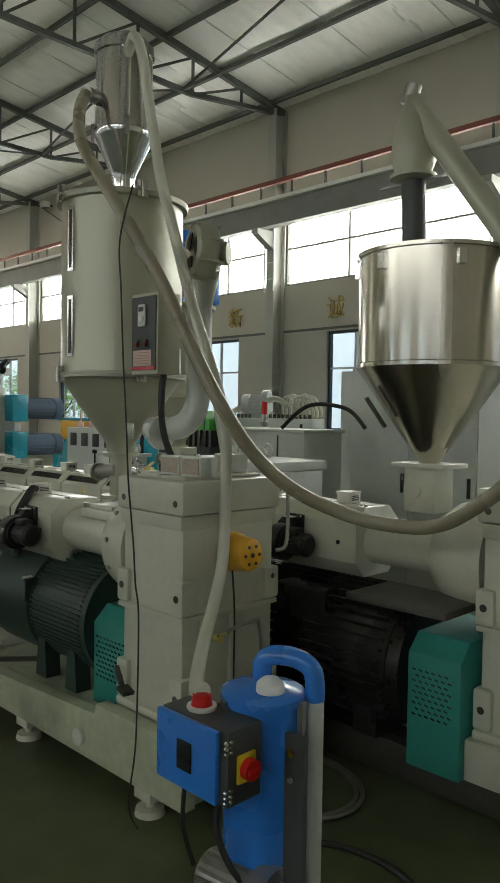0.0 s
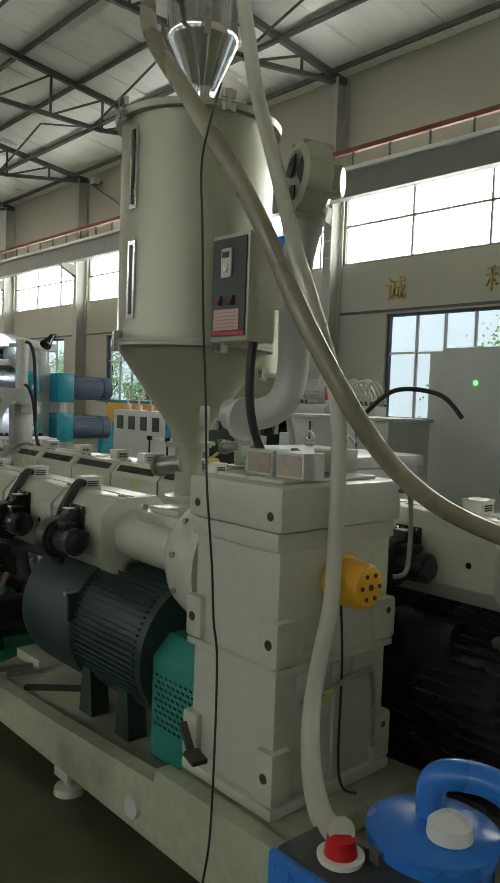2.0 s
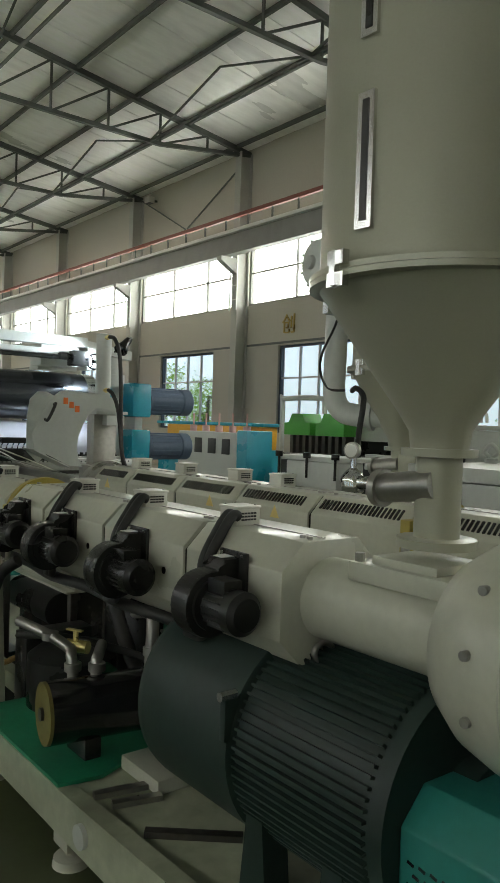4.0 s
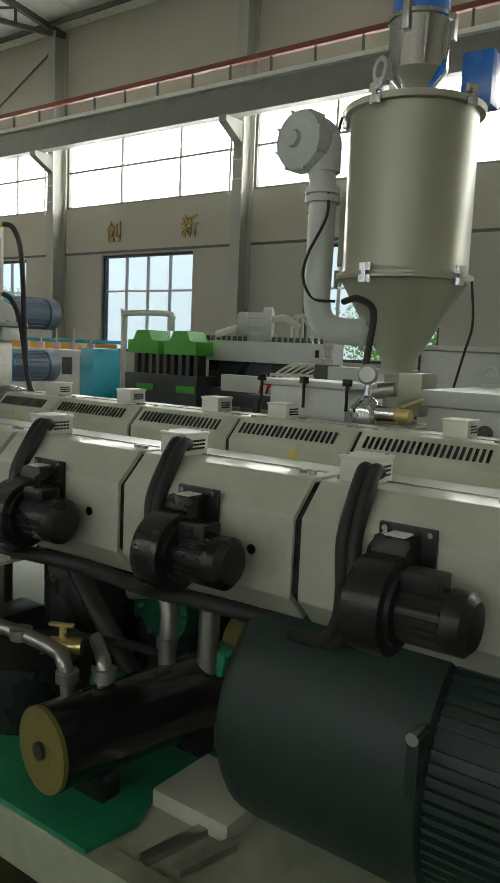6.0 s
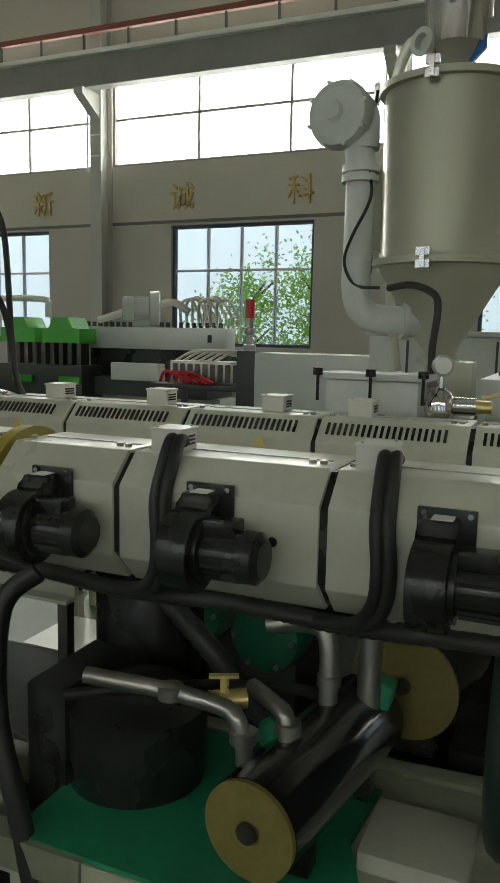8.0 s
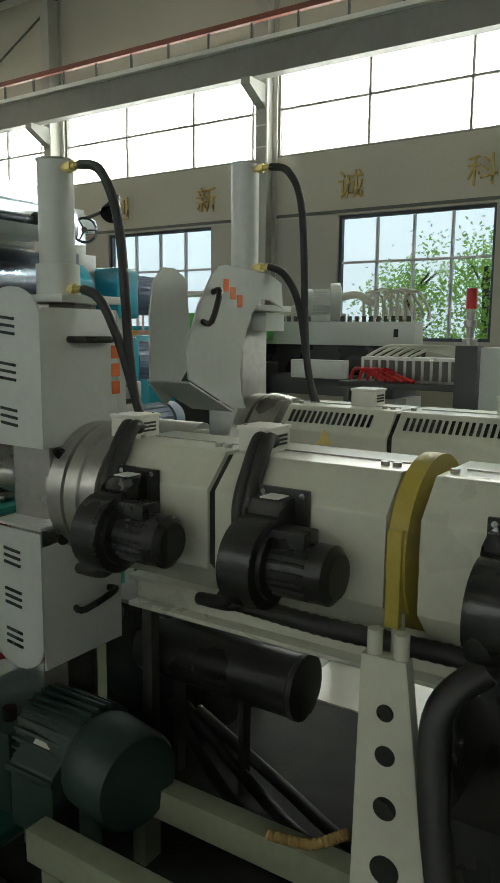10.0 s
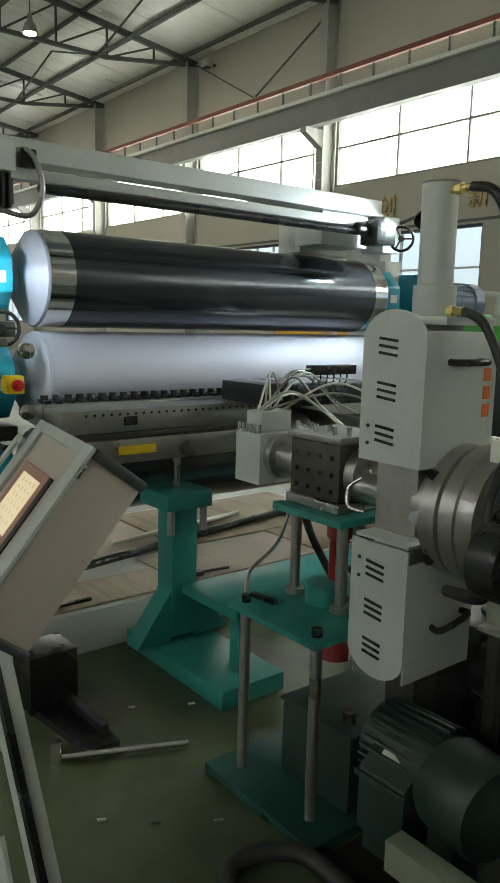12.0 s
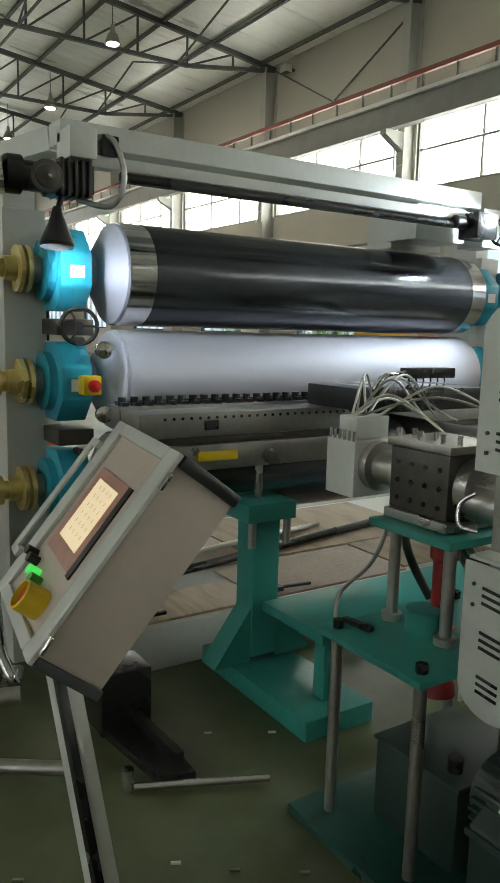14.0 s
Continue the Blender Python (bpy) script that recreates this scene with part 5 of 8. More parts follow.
bolts(bm, [(-1.03, 1.545, 0.79), (-1.03, 1.545, 0.73)], (0, -1, 0), 0.010, 0.008)
part("bolt", bm, CHROME, vac)
bm = grown()
turned(bm, (-1.26, 1.50, 0.43), Vector((1, 0.15, 0)), [(0, 0.03), (0, 0.055), (0.01, 0.062), (0.15, 0.062), (0.155, 0.075), (0.20, 0.075), (0.21, 0.05), (0.27, 0.05)], 32)
blow = part("blower_motor", bm, RAWSTEEL, vac, "ribbed aluminium blower motor")
for i in range(20):
    a = i * math.pi / 10
    bm = grown()
    bar(bm, (-1.24, 1.503 + 0.066 * math.cos(a), 0.43 + 0.066 * math.sin(a)), (-1.12, 1.52 + 0.066 * math.cos(a), 0.43 + 0.066 * math.sin(a)), 0.004, 0.010)
    part("motor_fin", bm, RAWSTEEL, blow)
bm = grown()
tube(bm, [(-1.17, 1.46, 0.69), (-1.18, 1.45, 0.6), (-1.15, 1.46, 0.52), (-1.12, 1.49, 0.46)], 0.008)
tube(bm, [(-1.30, 1.46, 0.69), (-1.31, 1.46, 0.55), (-1.28, 1.47, 0.45)], 0.006)
part("motor_cable", bm, RUBBER, vac)
vac_place = Matrix.Translation((0.084, 0.297, 1.521)) @ Matrix.Scale(1.13, 4) @ Matrix.Translation((-0.076, -0.289, -1.54))
vac.matrix_basis = vac_place @ vac.matrix_basis

# thin cables on the first hopper and floor
cable("sensor_cable", [(-2.346, 2.06, 2.44), (-2.346, 2.0, 2.218), (-2.336, 2.0, 2.019), (-2.317, 2.0, 1.742), (-2.295, 2.0, 1.529), (-2.278, 2.0, 1.293), (-2.258, 2.0, 1.155), (-2.238, 2.0, 1.022), (-2.225, 2.0, 0.889), (-2.202, 2.0, 0.747), (-2.172, 1.97, 0.3), (-2.2, 1.96, 0.05), (-2.1, 1.93, 0.006)], 0.0034, RUBBER, "thin black sensor cable hanging down the hopper")
cable("power_cable", [(-2.335, 2.215, 1.70), (-2.335, 2.205, 1.62), (-2.335, 2.21, 1.50), (-2.32, 2.23, 1.40), (-2.28, 2.27, 1.285)], 0.014, RUBBER, "thick black power cable below the control box")
cable("power_cable", [(-0.9, 1.9, 0.012), (-0.98, 2.2, 0.012), (-1.3, 2.4, 0.012), (-1.6, 2.3, 0.012), (-1.5, 1.9, 0.012), (-1.1, 1.75, 0.012), (-0.8, 1.9, 0.012)], 0.012, RUBBER, "black power cable lying on the floor")
cable("power_cable", [(-2.10, 2.28, 1.28), (-2.05, 2.30, 1.20), (-2.04, 2.35, 0.8), (-2.04, 2.36, 0.4), (-2.0, 2.4, 0.34)], 0.004, RUBBER, "thin black cable down the gearbox side")


# ---- third extruder behind, with its gearbox and charging box ----
barrel_c = thing("extruder_barrel", (-4.9, 3.78, 0.8), "cream extruder barrel behind the second extruder", "extruder barrel", "extruder barrels")
bm = grown()
cyl(bm, (-3.9, 3.78, 0.90), (-5.9, 3.78, 0.90), 0.10, seg=32)
part("tube", bm, CREAM, barrel_c)
for x in (-4.9, -5.4, -5.9):
    heater_cover(barrel_c, x, x + 0.48, 3.78, 0.90, 0.16, 0.14, False)
bm = grown()
box(bm, -4.24, -3.98, 3.66, 3.89, 0.97, 1.09, 0.006)
part("feed_throat", bm, CREAM, barrel_c)
for x in (-5.80, -4.80, -4.05):
    for y in (3.68, 3.86):
        bm = grown()
        box(bm, x - 0.03, x + 0.03, y - 0.03, y + 0.03, 0.0, 0.66, 0.004)
        part("leg", bm, CREAM, barrel_c)
bm = grown()
box(bm, -5.9, -3.95, 3.66, 3.9, 0.662, 0.735, 0.006)
part("bed_beam", bm, CREAM, barrel_c)
gear_c = thing("gearbox", (-3.55, 4.0, 0), "light grey gearbox with lifting eyes", "gearbox", "extruder gearboxes")
bm = grown()
box(bm, -3.93, -3.1, 3.62, 4.2, 0.0, 1.18, 0.012)
part("casing", bm, GREYPAINT, gear_c)
bm = grown()
box(bm, -3.95, -3.08, 3.60, 4.22, 1.183, 1.245, 0.008)
part("cover_plate", bm, GREYPAINT, gear_c)
for x, y in ((-3.86, 4.1), (-3.52, 4.1), (-3.2, 3.7)):
    bm = grown()
    turned(bm, (x, y, 1.246), (0, 0, 1), [(0, 0.03), (0.02, 0.03), (0.025, 0.015), (0.03, 0.015)], 16)
    tube(bm, [(x, y, 1.27), (x - 0.035, y, 1.30), (x, y, 1.335), (x + 0.035, y, 1.30), (x, y, 1.27)], 0.010)
    part("lifting_eye", bm, GREYPAINT, gear_c)
bm = grown()
for x in (-3.7, -3.35):
    turned(bm, (x, 3.615, 1.10), (0, -1, 0), [(0, 0.03), (0.012, 0.03), (0.014, 0.016), (0.03, 0.016)], 16)
part("oil_plug", bm, DARKSTEEL, gear_c)

charge = thing("charging_box", (-4.27, 3.40, 0.0), "white charging box with a clamped lid between the extruders", "charging box")
bm = grown()
box(bm, -4.45, -4.12, 3.33, 3.50, 0.95, 1.235, 0.006)
part("box_body", bm, GREYPAINT, charge)
bm = grown()
box(bm, -4.47, -4.09, 3.31, 3.52, 1.237, 1.26, 0.004)
part("lid", bm, GREYPAINT, charge)
bm = grown()
box(bm, -4.40, -4.15, 3.35, 3.49, 0.0, 0.949)
part("pedestal", bm, GREYPAINT, charge)
bm = grown()
for x in (-4.47, -4.28, -4.10):
    cyl(bm, (x, 3.30, 1.16), (x, 3.30, 1.27), 0.006, seg=8)
    cyl(bm, (x, 3.30, 1.25), (x, 3.30, 1.275), 0.018, seg=14)
part("clamp_knob", bm, BLACK, charge, "black clamp knobs")

valve = thing("air_valve_set", (-4.02, 3.36, 0.0), "chrome valve set with a round pressure gauge", "valve")
bm = grown()
cyl(bm, (-4.07, 3.36, 0.0), (-4.07, 3.36, 1.15), 0.02, seg=12)
cyl(bm, (-4.10, 3.36, 1.16), (-3.93, 3.36, 1.16), 0.030, seg=20)
turned(bm, (-4.05, 3.36, 1.10), (0, 0, 1), [(0, 0.03), (0.02, 0.05), (0.07, 0.055), (0.10, 0.04), (0.12, 0.015), (0.16, 0.012)], 24)
part("valve_body", bm, CHROME, valve)
bm = grown()
cyl(bm, (-3.95, 3.36, 1.16), (-3.88, 3.36, 1.16), 0.022, seg=14)
bar(bm, (-3.91, 3.36, 1.19), (-3.83, 3.33, 1.22), 0.02, 0.008)
part("tap", bm, BRASS, valve, "brass tap")
bm = grown()
turned(bm, (-4.05, 3.36, 1.295), (0.3, -0.95, 0), [(0, 0.036), (0.025, 0.036), (0.028, 0.030)], 28)
gauge = part("gauge_case", bm, RAWSTEEL, valve)
bm = grown()
cyl(bm, Vector((-4.05, 3.36, 1.295)) + Vector((0.3, -0.95, 0)).normalized() * 0.0285, Vector((-4.05, 3.36, 1.295)) + Vector((0.3, -0.95, 0)).normalized() * 0.030, 0.028, seg=24)
part("gauge_dial", bm, PAPER, gauge, "white gauge dial")
cable("power_cable", [(-4.30, 3.60, 1.57), (-4.20, 3.52, 1.575), (-4.11, 3.47, 1.54), (-4.09, 3.45, 1.48), (-4.10, 3.44, 1.36), (-4.10, 3.44, 1.262)], 0.013, RUBBER, "thick black cable from the dryer duct")
cable("sensor_cable", [(-4.39, 3.66, 2.30), (-4.40, 3.60, 2.05), (-4.37, 3.55, 1.9), (-4.43, 3.52, 1.75), (-4.46, 3.54, 1.66), (-4.42, 3.56, 1.58), (-4.33, 3.58, 1.57)], 0.006, RUBBER, "thin black sensor cable on the dryer")
cable("sensor_cable", [(-3.86, 3.80, 1.66), (-3.84, 3.79, 1.5), (-3.87, 3.80, 1.38), (-3.9, 3.8, 1.25)], 0.005, RUBBER, "thin black cable under the dryer flange")
cable("suction_hose", [(-4.26, 3.95, 2.55), (-4.38, 4.10, 2.60), (-4.48, 4.3, 2.4), (-4.5, 4.5, 1.6), (-4.4, 4.6, 0.8), (-4.3, 4.7, 0.03)], 0.024, WHITEHOSE, "milky hose behind the dryer", "hose", 0.03, 20)
cable("power_cable", [(-3.85, 4.6, 1.44), (-3.70, 4.75, 1.62), (-3.45, 4.9, 1.60), (-3.3, 4.95, 1.45)], 0.016, RUBBER, "black cables looping over the grey cabinet")

cab = thing("control_cabinet", (-3.2, 5.65, 0), "light grey electrical cabinet with a green lamp", "cabinet", "control cabinets")
bm = grown()
box(bm, -3.70, -2.55, 5.30, 5.95, 0.08, 1.945, 0.006)
part("body", bm, GREYPAINT, cab)
bm = grown()
box(bm, -3.83, -3.703, 5.32, 5.95, 0.08, 1.92, 0.006)
part("side_duct", bm, GREYPAINT, cab)
bm = grown()
box(bm, -3.80, -2.58, 5.34, 5.92, 0.0, 0.08)
part("plinth", bm, CHARCOAL, cab)
for x0, x1 in ((-3.69, -3.13), (-3.12, -2.56)):
    bm = grown()
    box(bm, x0, x1, 5.285, 5.299, 0.12, 1.92, 0.003)
    door = part("door", bm, GREYPAINT, cab)
    bm = grown()
    box(bm, x1 - 0.06, x1 - 0.035, 5.27, 5.285, 0.95, 1.1, 0.004)
    part("handle", bm, BLACK, door)
bm = grown()
turned(bm, (-3.42, 5.285, 1.695), (0, -1, 0), [(0, 0.016), (0.008, 0.016), (0.016, 0.010), (0.018, 0)], 20)
part("green_lamp", bm, GREENGLOW, cab, "lit green indicator lamp")
cab2 = thing("control_cabinet", (-4.1, 5.0, 0), "long low grey cabinet behind the third extruder", "cabinet", "control cabinets")
bm = grown()
box(bm, -4.65, -3.72, 4.72, 5.2, 0.0, 1.40, 0.006)
part("body", bm, GREYPAINT, cab2)
bm = grown()
box(bm, -4.67, -3.70, 4.70, 5.22, 1.403, 1.43, 0.004)
part("lid", bm, GREYPAINT, cab2)
bm = grown()
for x in (-4.45, -4.0):
    box(bm, x, x + 0.012, 4.712, 4.72, 1.0, 1.38)
part("door_seam", bm, CHARCOAL, cab2)

# ---- vacuum pumps under the first extruder ----
for n, (p, q, r, disc) in enumerate((((-4.172, 2.03, 0.400), (-4.08, 2.60, 0.400), 0.106, 0.104), ((-3.998, 2.665, 0.465), (-3.95, 3.02, 0.465), 0.15, 0.148))):
    pump = thing("vacuum_pump", (p[0], p[1], 0.245), "black horizontal pump drum with an olive end disc", "pump", "vacuum pumps")
    p, q = Vector(p), Vector(q)
    way = (q - p).normalized()
    bm = grown()
    cyl(bm, p + way * 0.012, q, r, seg=40)
    part("drum", bm, GLOSSBLACK, pump)
    bm = grown()
    turned(bm, p, way, [(0, 0.026), (0, disc), (0.012, disc), (0.012, 0.026), (0, 0.026)], 44)
    part("end_disc", bm, OLIVE, pump, "olive-brown end disc")
    bm = grown()
    cyl(bm, p - way * 0.01, p + way * 0.011, 0.022, seg=20)
    part("shaft_end", bm, DARKSTEEL, pump)
    bm = grown()
    for f in (0.25, 0.8):
        c = p.lerp(q, f)
        box(bm, c.x - 0.07, c.x + 0.07, c.y - 0.03, c.y + 0.03, 0.2445, c.z - r * 0.8, 0.004)
    part("foot", bm, BLACK, pump)
bm = grown()
prism(bm, [(-4.75, 2.005), (-3.985, 2.005), (-3.965, 2.15), (-4.03, 2.30), (-4.01, 2.525), (-4.165, 2.525), (-4.165, 2.60), (-4.75, 2.60)], "z", 0.2315, 0.244)
single("pump_plate", bm, GREEN, "bright green steel plate under the pumps", "plate")
pipes = thing("cooling_pipes", (-4.3, 2.25, 0.30), "galvanised cooling water pipes with brass and green valves", "pipework")
for pts, r, mat, nm in (
    ([(-4.62, 2.12, 0.60), (-4.42, 2.16, 0.585), (-4.30, 2.18, 0.565), (-4.26, 2.17, 0.55), (-4.245, 2.17, 0.50), (-4.24, 2.17, 0.45)], 0.020, RAWSTEEL, "elbow_pipe"),
    ([(-4.28, 2.30, 0.565), (-4.19, 2.24, 0.56), (-4.165, 2.22, 0.545), (-4.16, 2.22, 0.47)], 0.020, RAWSTEEL, "elbow_pipe"),
    ([(-4.30, 2.45, 0.66), (-4.20, 2.45, 0.68), (-4.14, 2.43, 0.66), (-4.13, 2.42, 0.50), (-4.13, 2.42, 0.40)], 0.024, RAWSTEEL, "riser_pipe"),
    ([(-4.05, 2.50, 0.72), (-4.05, 2.50, 0.60), (-4.05, 2.50, 0.42)], 0.030, RAWSTEEL, "riser_pipe"),
    ([(-4.7, 2.15, 0.52), (-4.5, 2.2, 0.56), (-4.35, 2.28, 0.56), (-4.2, 2.42, 0.52), (-4.1, 2.5, 0.45)], 0.014, RUBBER, "rubber_hose"),
):
    bm = grown()
    tube(bm, pts, r, 14)
    part(nm, bm, mat, pipes)
bm = grown()
for p in ((-4.245, 2.17, 0.515), (-4.16, 2.22, 0.53), (-4.42, 2.16, 0.585), (-4.05, 2.50, 0.60), (-4.05, 2.50, 0.68), (-4.13, 2.42, 0.56)):
    cyl(bm, Vector(p) - Vector((0, 0, 0.014)), Vector(p) + Vector((0, 0, 0.014)), 0.030, seg=16)
part("pipe_union", bm, RAWSTEEL, pipes)
bm = grown()
cyl(bm, (-4.34, 2.19, 0.565), (-4.27, 2.24, 0.565), 0.024, seg=14)
cyl(bm, (-4.31, 2.21, 0.565), (-4.31, 2.21, 0.62), 0.010, seg=10)
bar(bm, (-4.34, 2.19, 0.625), (-4.28, 2.22, 0.625), 0.016, 0.006)
part("ball_valve", bm, BRASS, pipes, "brass ball valve")
bm = grown()
turned(bm, (-4.20, 2.27, 0.44), (0, 0, 1), [(0, 0.04), (0.04, 0.048), (0.06, 0.045), (0.08, 0.02)], 24)
part("valve_body", bm, GREEN, pipes, "green cast valve body")
bm = grown()
prism(bm, [(-4.07, 0.46), (-4.00, 0.47), (-3.99, 0.53), (-4.05, 0.55)], "y", 2.50, 2.56, 0.006)
part("valve_body", bm, GREEN, pipes, "green cast valve body")
bm = grown()
turned(bm, (-4.62, 2.35, 0.216), (0, 0, 1), [(0, 0.17), (0.02, 0.18), (0.22, 0.18), (0.25, 0.14), (0.26, 0.05)], 32)
box(bm, -4.86, -4.74, 2.2, 2.5, 0.0, 0.50, 0.01)
part("black_pot", bm, BLACK, pipes)
for cx, cy, r, tall in ((-4.42, 2.80, 0.115, 0.50), (-4.75, 2.95, 0.13, 0.48)):
    wp = thing("water_pump", (cx, cy, 0.0), "dark green cast water pump with steel flanges", "pump", "water pumps")
    bm = grown()
    turned(bm, (cx, cy - r * 0.8, tall), (0, 1, 0), [(0, r * 0.35), (0.012, r * 0.9), (0.03, r), (r * 1.1, r), (r * 1.2, r * 0.85), (r * 1.25, r * 0.4)], 32)
    part("volute", bm, PUMPGREEN, wp, "green cast pump volute")
    bm = grown()
    turned(bm, (cx, cy, tall + r * 0.75), (0, 0, 1), [(0, r * 0.36), (r * 0.5, r * 0.33), (r * 0.52, r * 0.62), (r * 0.75, r * 0.62), (r * 0.77, r * 0.3), (r * 1.2, r * 0.3)], 24)
    part("outlet_flange", bm, RAWSTEEL, wp)
    bm = grown()
    cyl(bm, (cx, cy + r * 0.5, tall), (cx + 0.06, cy + r * 3.0, tall), r * 0.9, seg=28)
    part("pump_motor", bm, MOTOR, wp)
    for a in range(6):
        bm = grown()
        p = (cx + r * 0.78 * math.cos(a * math.pi / 3), cy - r * 0.72, tall + r * 0.78 * math.sin(a * math.pi / 3))
        cyl(bm, p, (p[0], p[1] - 0.016, p[2]), 0.008, seg=8)
        part("bolt", bm, RAWSTEEL, wp)
    bm = grown()
    box(bm, cx - r * 0.8, cx + r * 0.8, cy - 0.05, cy + r * 2.6, 0.0, tall - r * 0.7, 0.008)
    part("pedestal", bm, CHARCOAL, wp)
oil = thing("hydraulic_motor", (-3.85, 3.4, 0.0), "black motor and silver duct behind the pumps", "motor")
bm = grown()
cyl(bm, (-4.3, 3.25, 0.55), (-3.7, 3.25, 0.55), 0.16, seg=32)
box(bm, -4.2, -3.8, 3.1, 3.4, 0.0, 0.40, 0.01)
part("casing", bm, BLACK, oil)
bm = grown()
tube(bm, [(-3.72, 2.85, 0.80), (-3.70, 2.88, 0.62), (-3.66, 2.9, 0.45), (-3.62, 2.9, 0.25)], 0.035, 14, 10, 0.06)
part("silver_duct", bm, CHROME, oil, "crumpled silver duct")

# ---- frame under the discharge end ----
dis = thing("machine_frame", (-5.3, 2.4, 0), "cream steel beams and perforated support leg under the barrel", "machine frame", "machine frames")
bm = grown()
box(bm, -5.86, -4.93, 2.46, 2.56, 0.60, 0.612, 0.002)
box(bm, -5.86, -4.93, 2.50, 2.52, 0.612, 0.678, 0.002)
box(bm, -5.86, -4.93, 2.46, 2.56, 0.678, 0.69, 0.002)
part("upper_beam", bm, CREAM, dis)
for x, y in ((-5.84, 2.53), (-4.97, 2.51)):
    bm = grown()
    box(bm, x - 0.018, x + 0.018, y - 0.018, y + 0.018, 0.0, 0.599, 0.004)
    part("post", bm, DARKSTEEL, dis)
for y in (2.02, 2.30):
    bm = grown()
    box(bm, -5.75, -4.55, y - 0.03, y + 0.03, 0.16, 0.24, 0.004)
    box(bm, -5.70, -5.64, y - 0.03, y + 0.03, 0.0, 0.159)
    box(bm, -4.66, -4.60, y - 0.03, y + 0.03, 0.0, 0.159)
    part("lower_rail", bm, material("oily_rail_paint", (0.22, 0.24, 0.17), 0.4, dirt=0.5), dis)
bm = grown()
prism(bm, [(-5.005, 0.80), (-4.92, 0.80), (-4.86, 0.30), (-4.82, 0.0), (-5.02, 0.0)], "y", 2.13, 2.16, 0.003)
leg = part("support_leg", bm, CREAM, dis)
bm = grown()
for z, r in ((0.70, 0.016), (0.62, 0.019), (0.52, 0.022), (0.40, 0.028), (0.27, 0.030)):
    cyl(bm, (-4.955 + 0.03 * (0.7 - z), 2.128, z), (-4.955 + 0.03 * (0.7 - z), 2.14, z), r, seg=20)
part("round_hole", bm, BLACK, leg)
bm = grown()
for x in (-4.985, -4.935):
    cyl(bm, (x, 2.145, 0.80), (x, 2.145, 0.845), 0.014, seg=14)
cyl(bm, (-4.965, 2.20, 0.78), (-4.965, 2.20, 0.86), 0.012, seg=12)
part("adjusting_bolt", bm, CREAM, leg)
bm = grown()
accu = thing("hydraulic_cylinder", (-5.7, 2.62, 0.0), "black hydraulic accumulator lying under the barrel", "cylinder")
cyl(bm, (-5.95, 2.66, 0.40), (-5.42, 2.66, 0.40), 0.088, seg=32)
part("shell", bm, BLACK, accu)
bm = grown()
turned(bm, (-5.42, 2.66, 0.40), (1, 0, 0), [(0, 0.085), (0.005, 0.092), (0.02, 0.092), (0.022, 0.07)], 32)
part("end_cap", bm, BLACK, accu)
for x in (-5.84, -5.60):
    bm = grown()
    box(bm, x - 0.008, x + 0.008, 2.64, 2.68, 0.0, 0.32)
    part("saddle", bm, DARKSTEEL, accu)
bm = grown()
box(bm, -5.80, -5.25, 3.29, 3.65, 0.001, 0.012)
single("card_sheet", bm, BOXWHITE, "pale sheet of card on the floor", "sheet")
# Added sheet darkens the floor where the second extruder's frame would shade it.
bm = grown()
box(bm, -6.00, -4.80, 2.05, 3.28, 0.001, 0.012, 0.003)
single("dark_floor_sheet", bm, OILSHADE, "added flat black sheet painting oil and shade on the floor under the barrel", "tray")
for i in range(3):
    cable("hydraulic_hose", [(-5.9 + 0.05 * i, 2.7, 0.20), (-5.7 + 0.1 * i, 2.62 + 0.03 * i, 0.08), (-5.4 + 0.1 * i, 2.5 + 0.05 * i, 0.032), (-5.1 + 0.06 * i, 2.55 + 0.05 * i, 0.032), (-4.85, 2.6 + 0.05 * i, 0.032)], 0.018, RUBBER, "black hydraulic hose lying on the dark floor sheet", "hose")
cable("trunk_cable", [(-5.9, 2.75, 0.55), (-5.6, 2.72, 0.60), (-5.3, 2.7, 0.66), (-5.05, 2.68, 0.72), (-4.8, 2.6, 0.70), (-4.5, 2.5, 0.55), (-4.3, 2.5, 0.35)], 0.03, RUBBER, "thick black trunk cable under the barrel", rib=0.06, steps=16)
for i in range(5):
    cable("cable", [(-5.55 + 0.07 * i, 2.66, 0.72), (-5.5 + 0.09 * i, 2.72, 0.58 - 0.01 * i), (-5.3 + 0.06 * i, 2.74, 0.56), (-5.1 + 0.05 * i, 2.70, 0.68)], 0.007, RUBBER, "thin black cable hanging below the barrel")
bm = grown()
tube(bm, [(-5.28, 2.27, 0.250), (-5.22, 2.28, 0.252), (-5.17, 2.285, 0.262), (-5.12, 2.30, 0.29), (-5.10, 2.31, 0.30)], 0.012, 10, 10, 0.10)
single("cleaning_rag", bm, material("dirty_rag", (0.30, 0.20, 0.07), 0.9, vary=0.3), "crumpled brown rag lying on the rail", "rag")
cable("hydraulic_hose", [(-4.66, 2.0, 0.05), (-4.74, 2.02, 0.30), (-4.82, 2.05, 0.50), (-4.86, 2.12, 0.72), (-4.80, 2.18, 0.80)], 0.026, RUBBER, "thick black hydraulic hose rising by the support leg")
cable("hydraulic_hose", [(-4.72, 2.0, 0.03), (-4.9, 1.95, 0.06), (-5.05, 1.98, 0.12), (-5.15, 2.05, 0.2)], 0.02, RUBBER, "black hose lying on the lower rail")

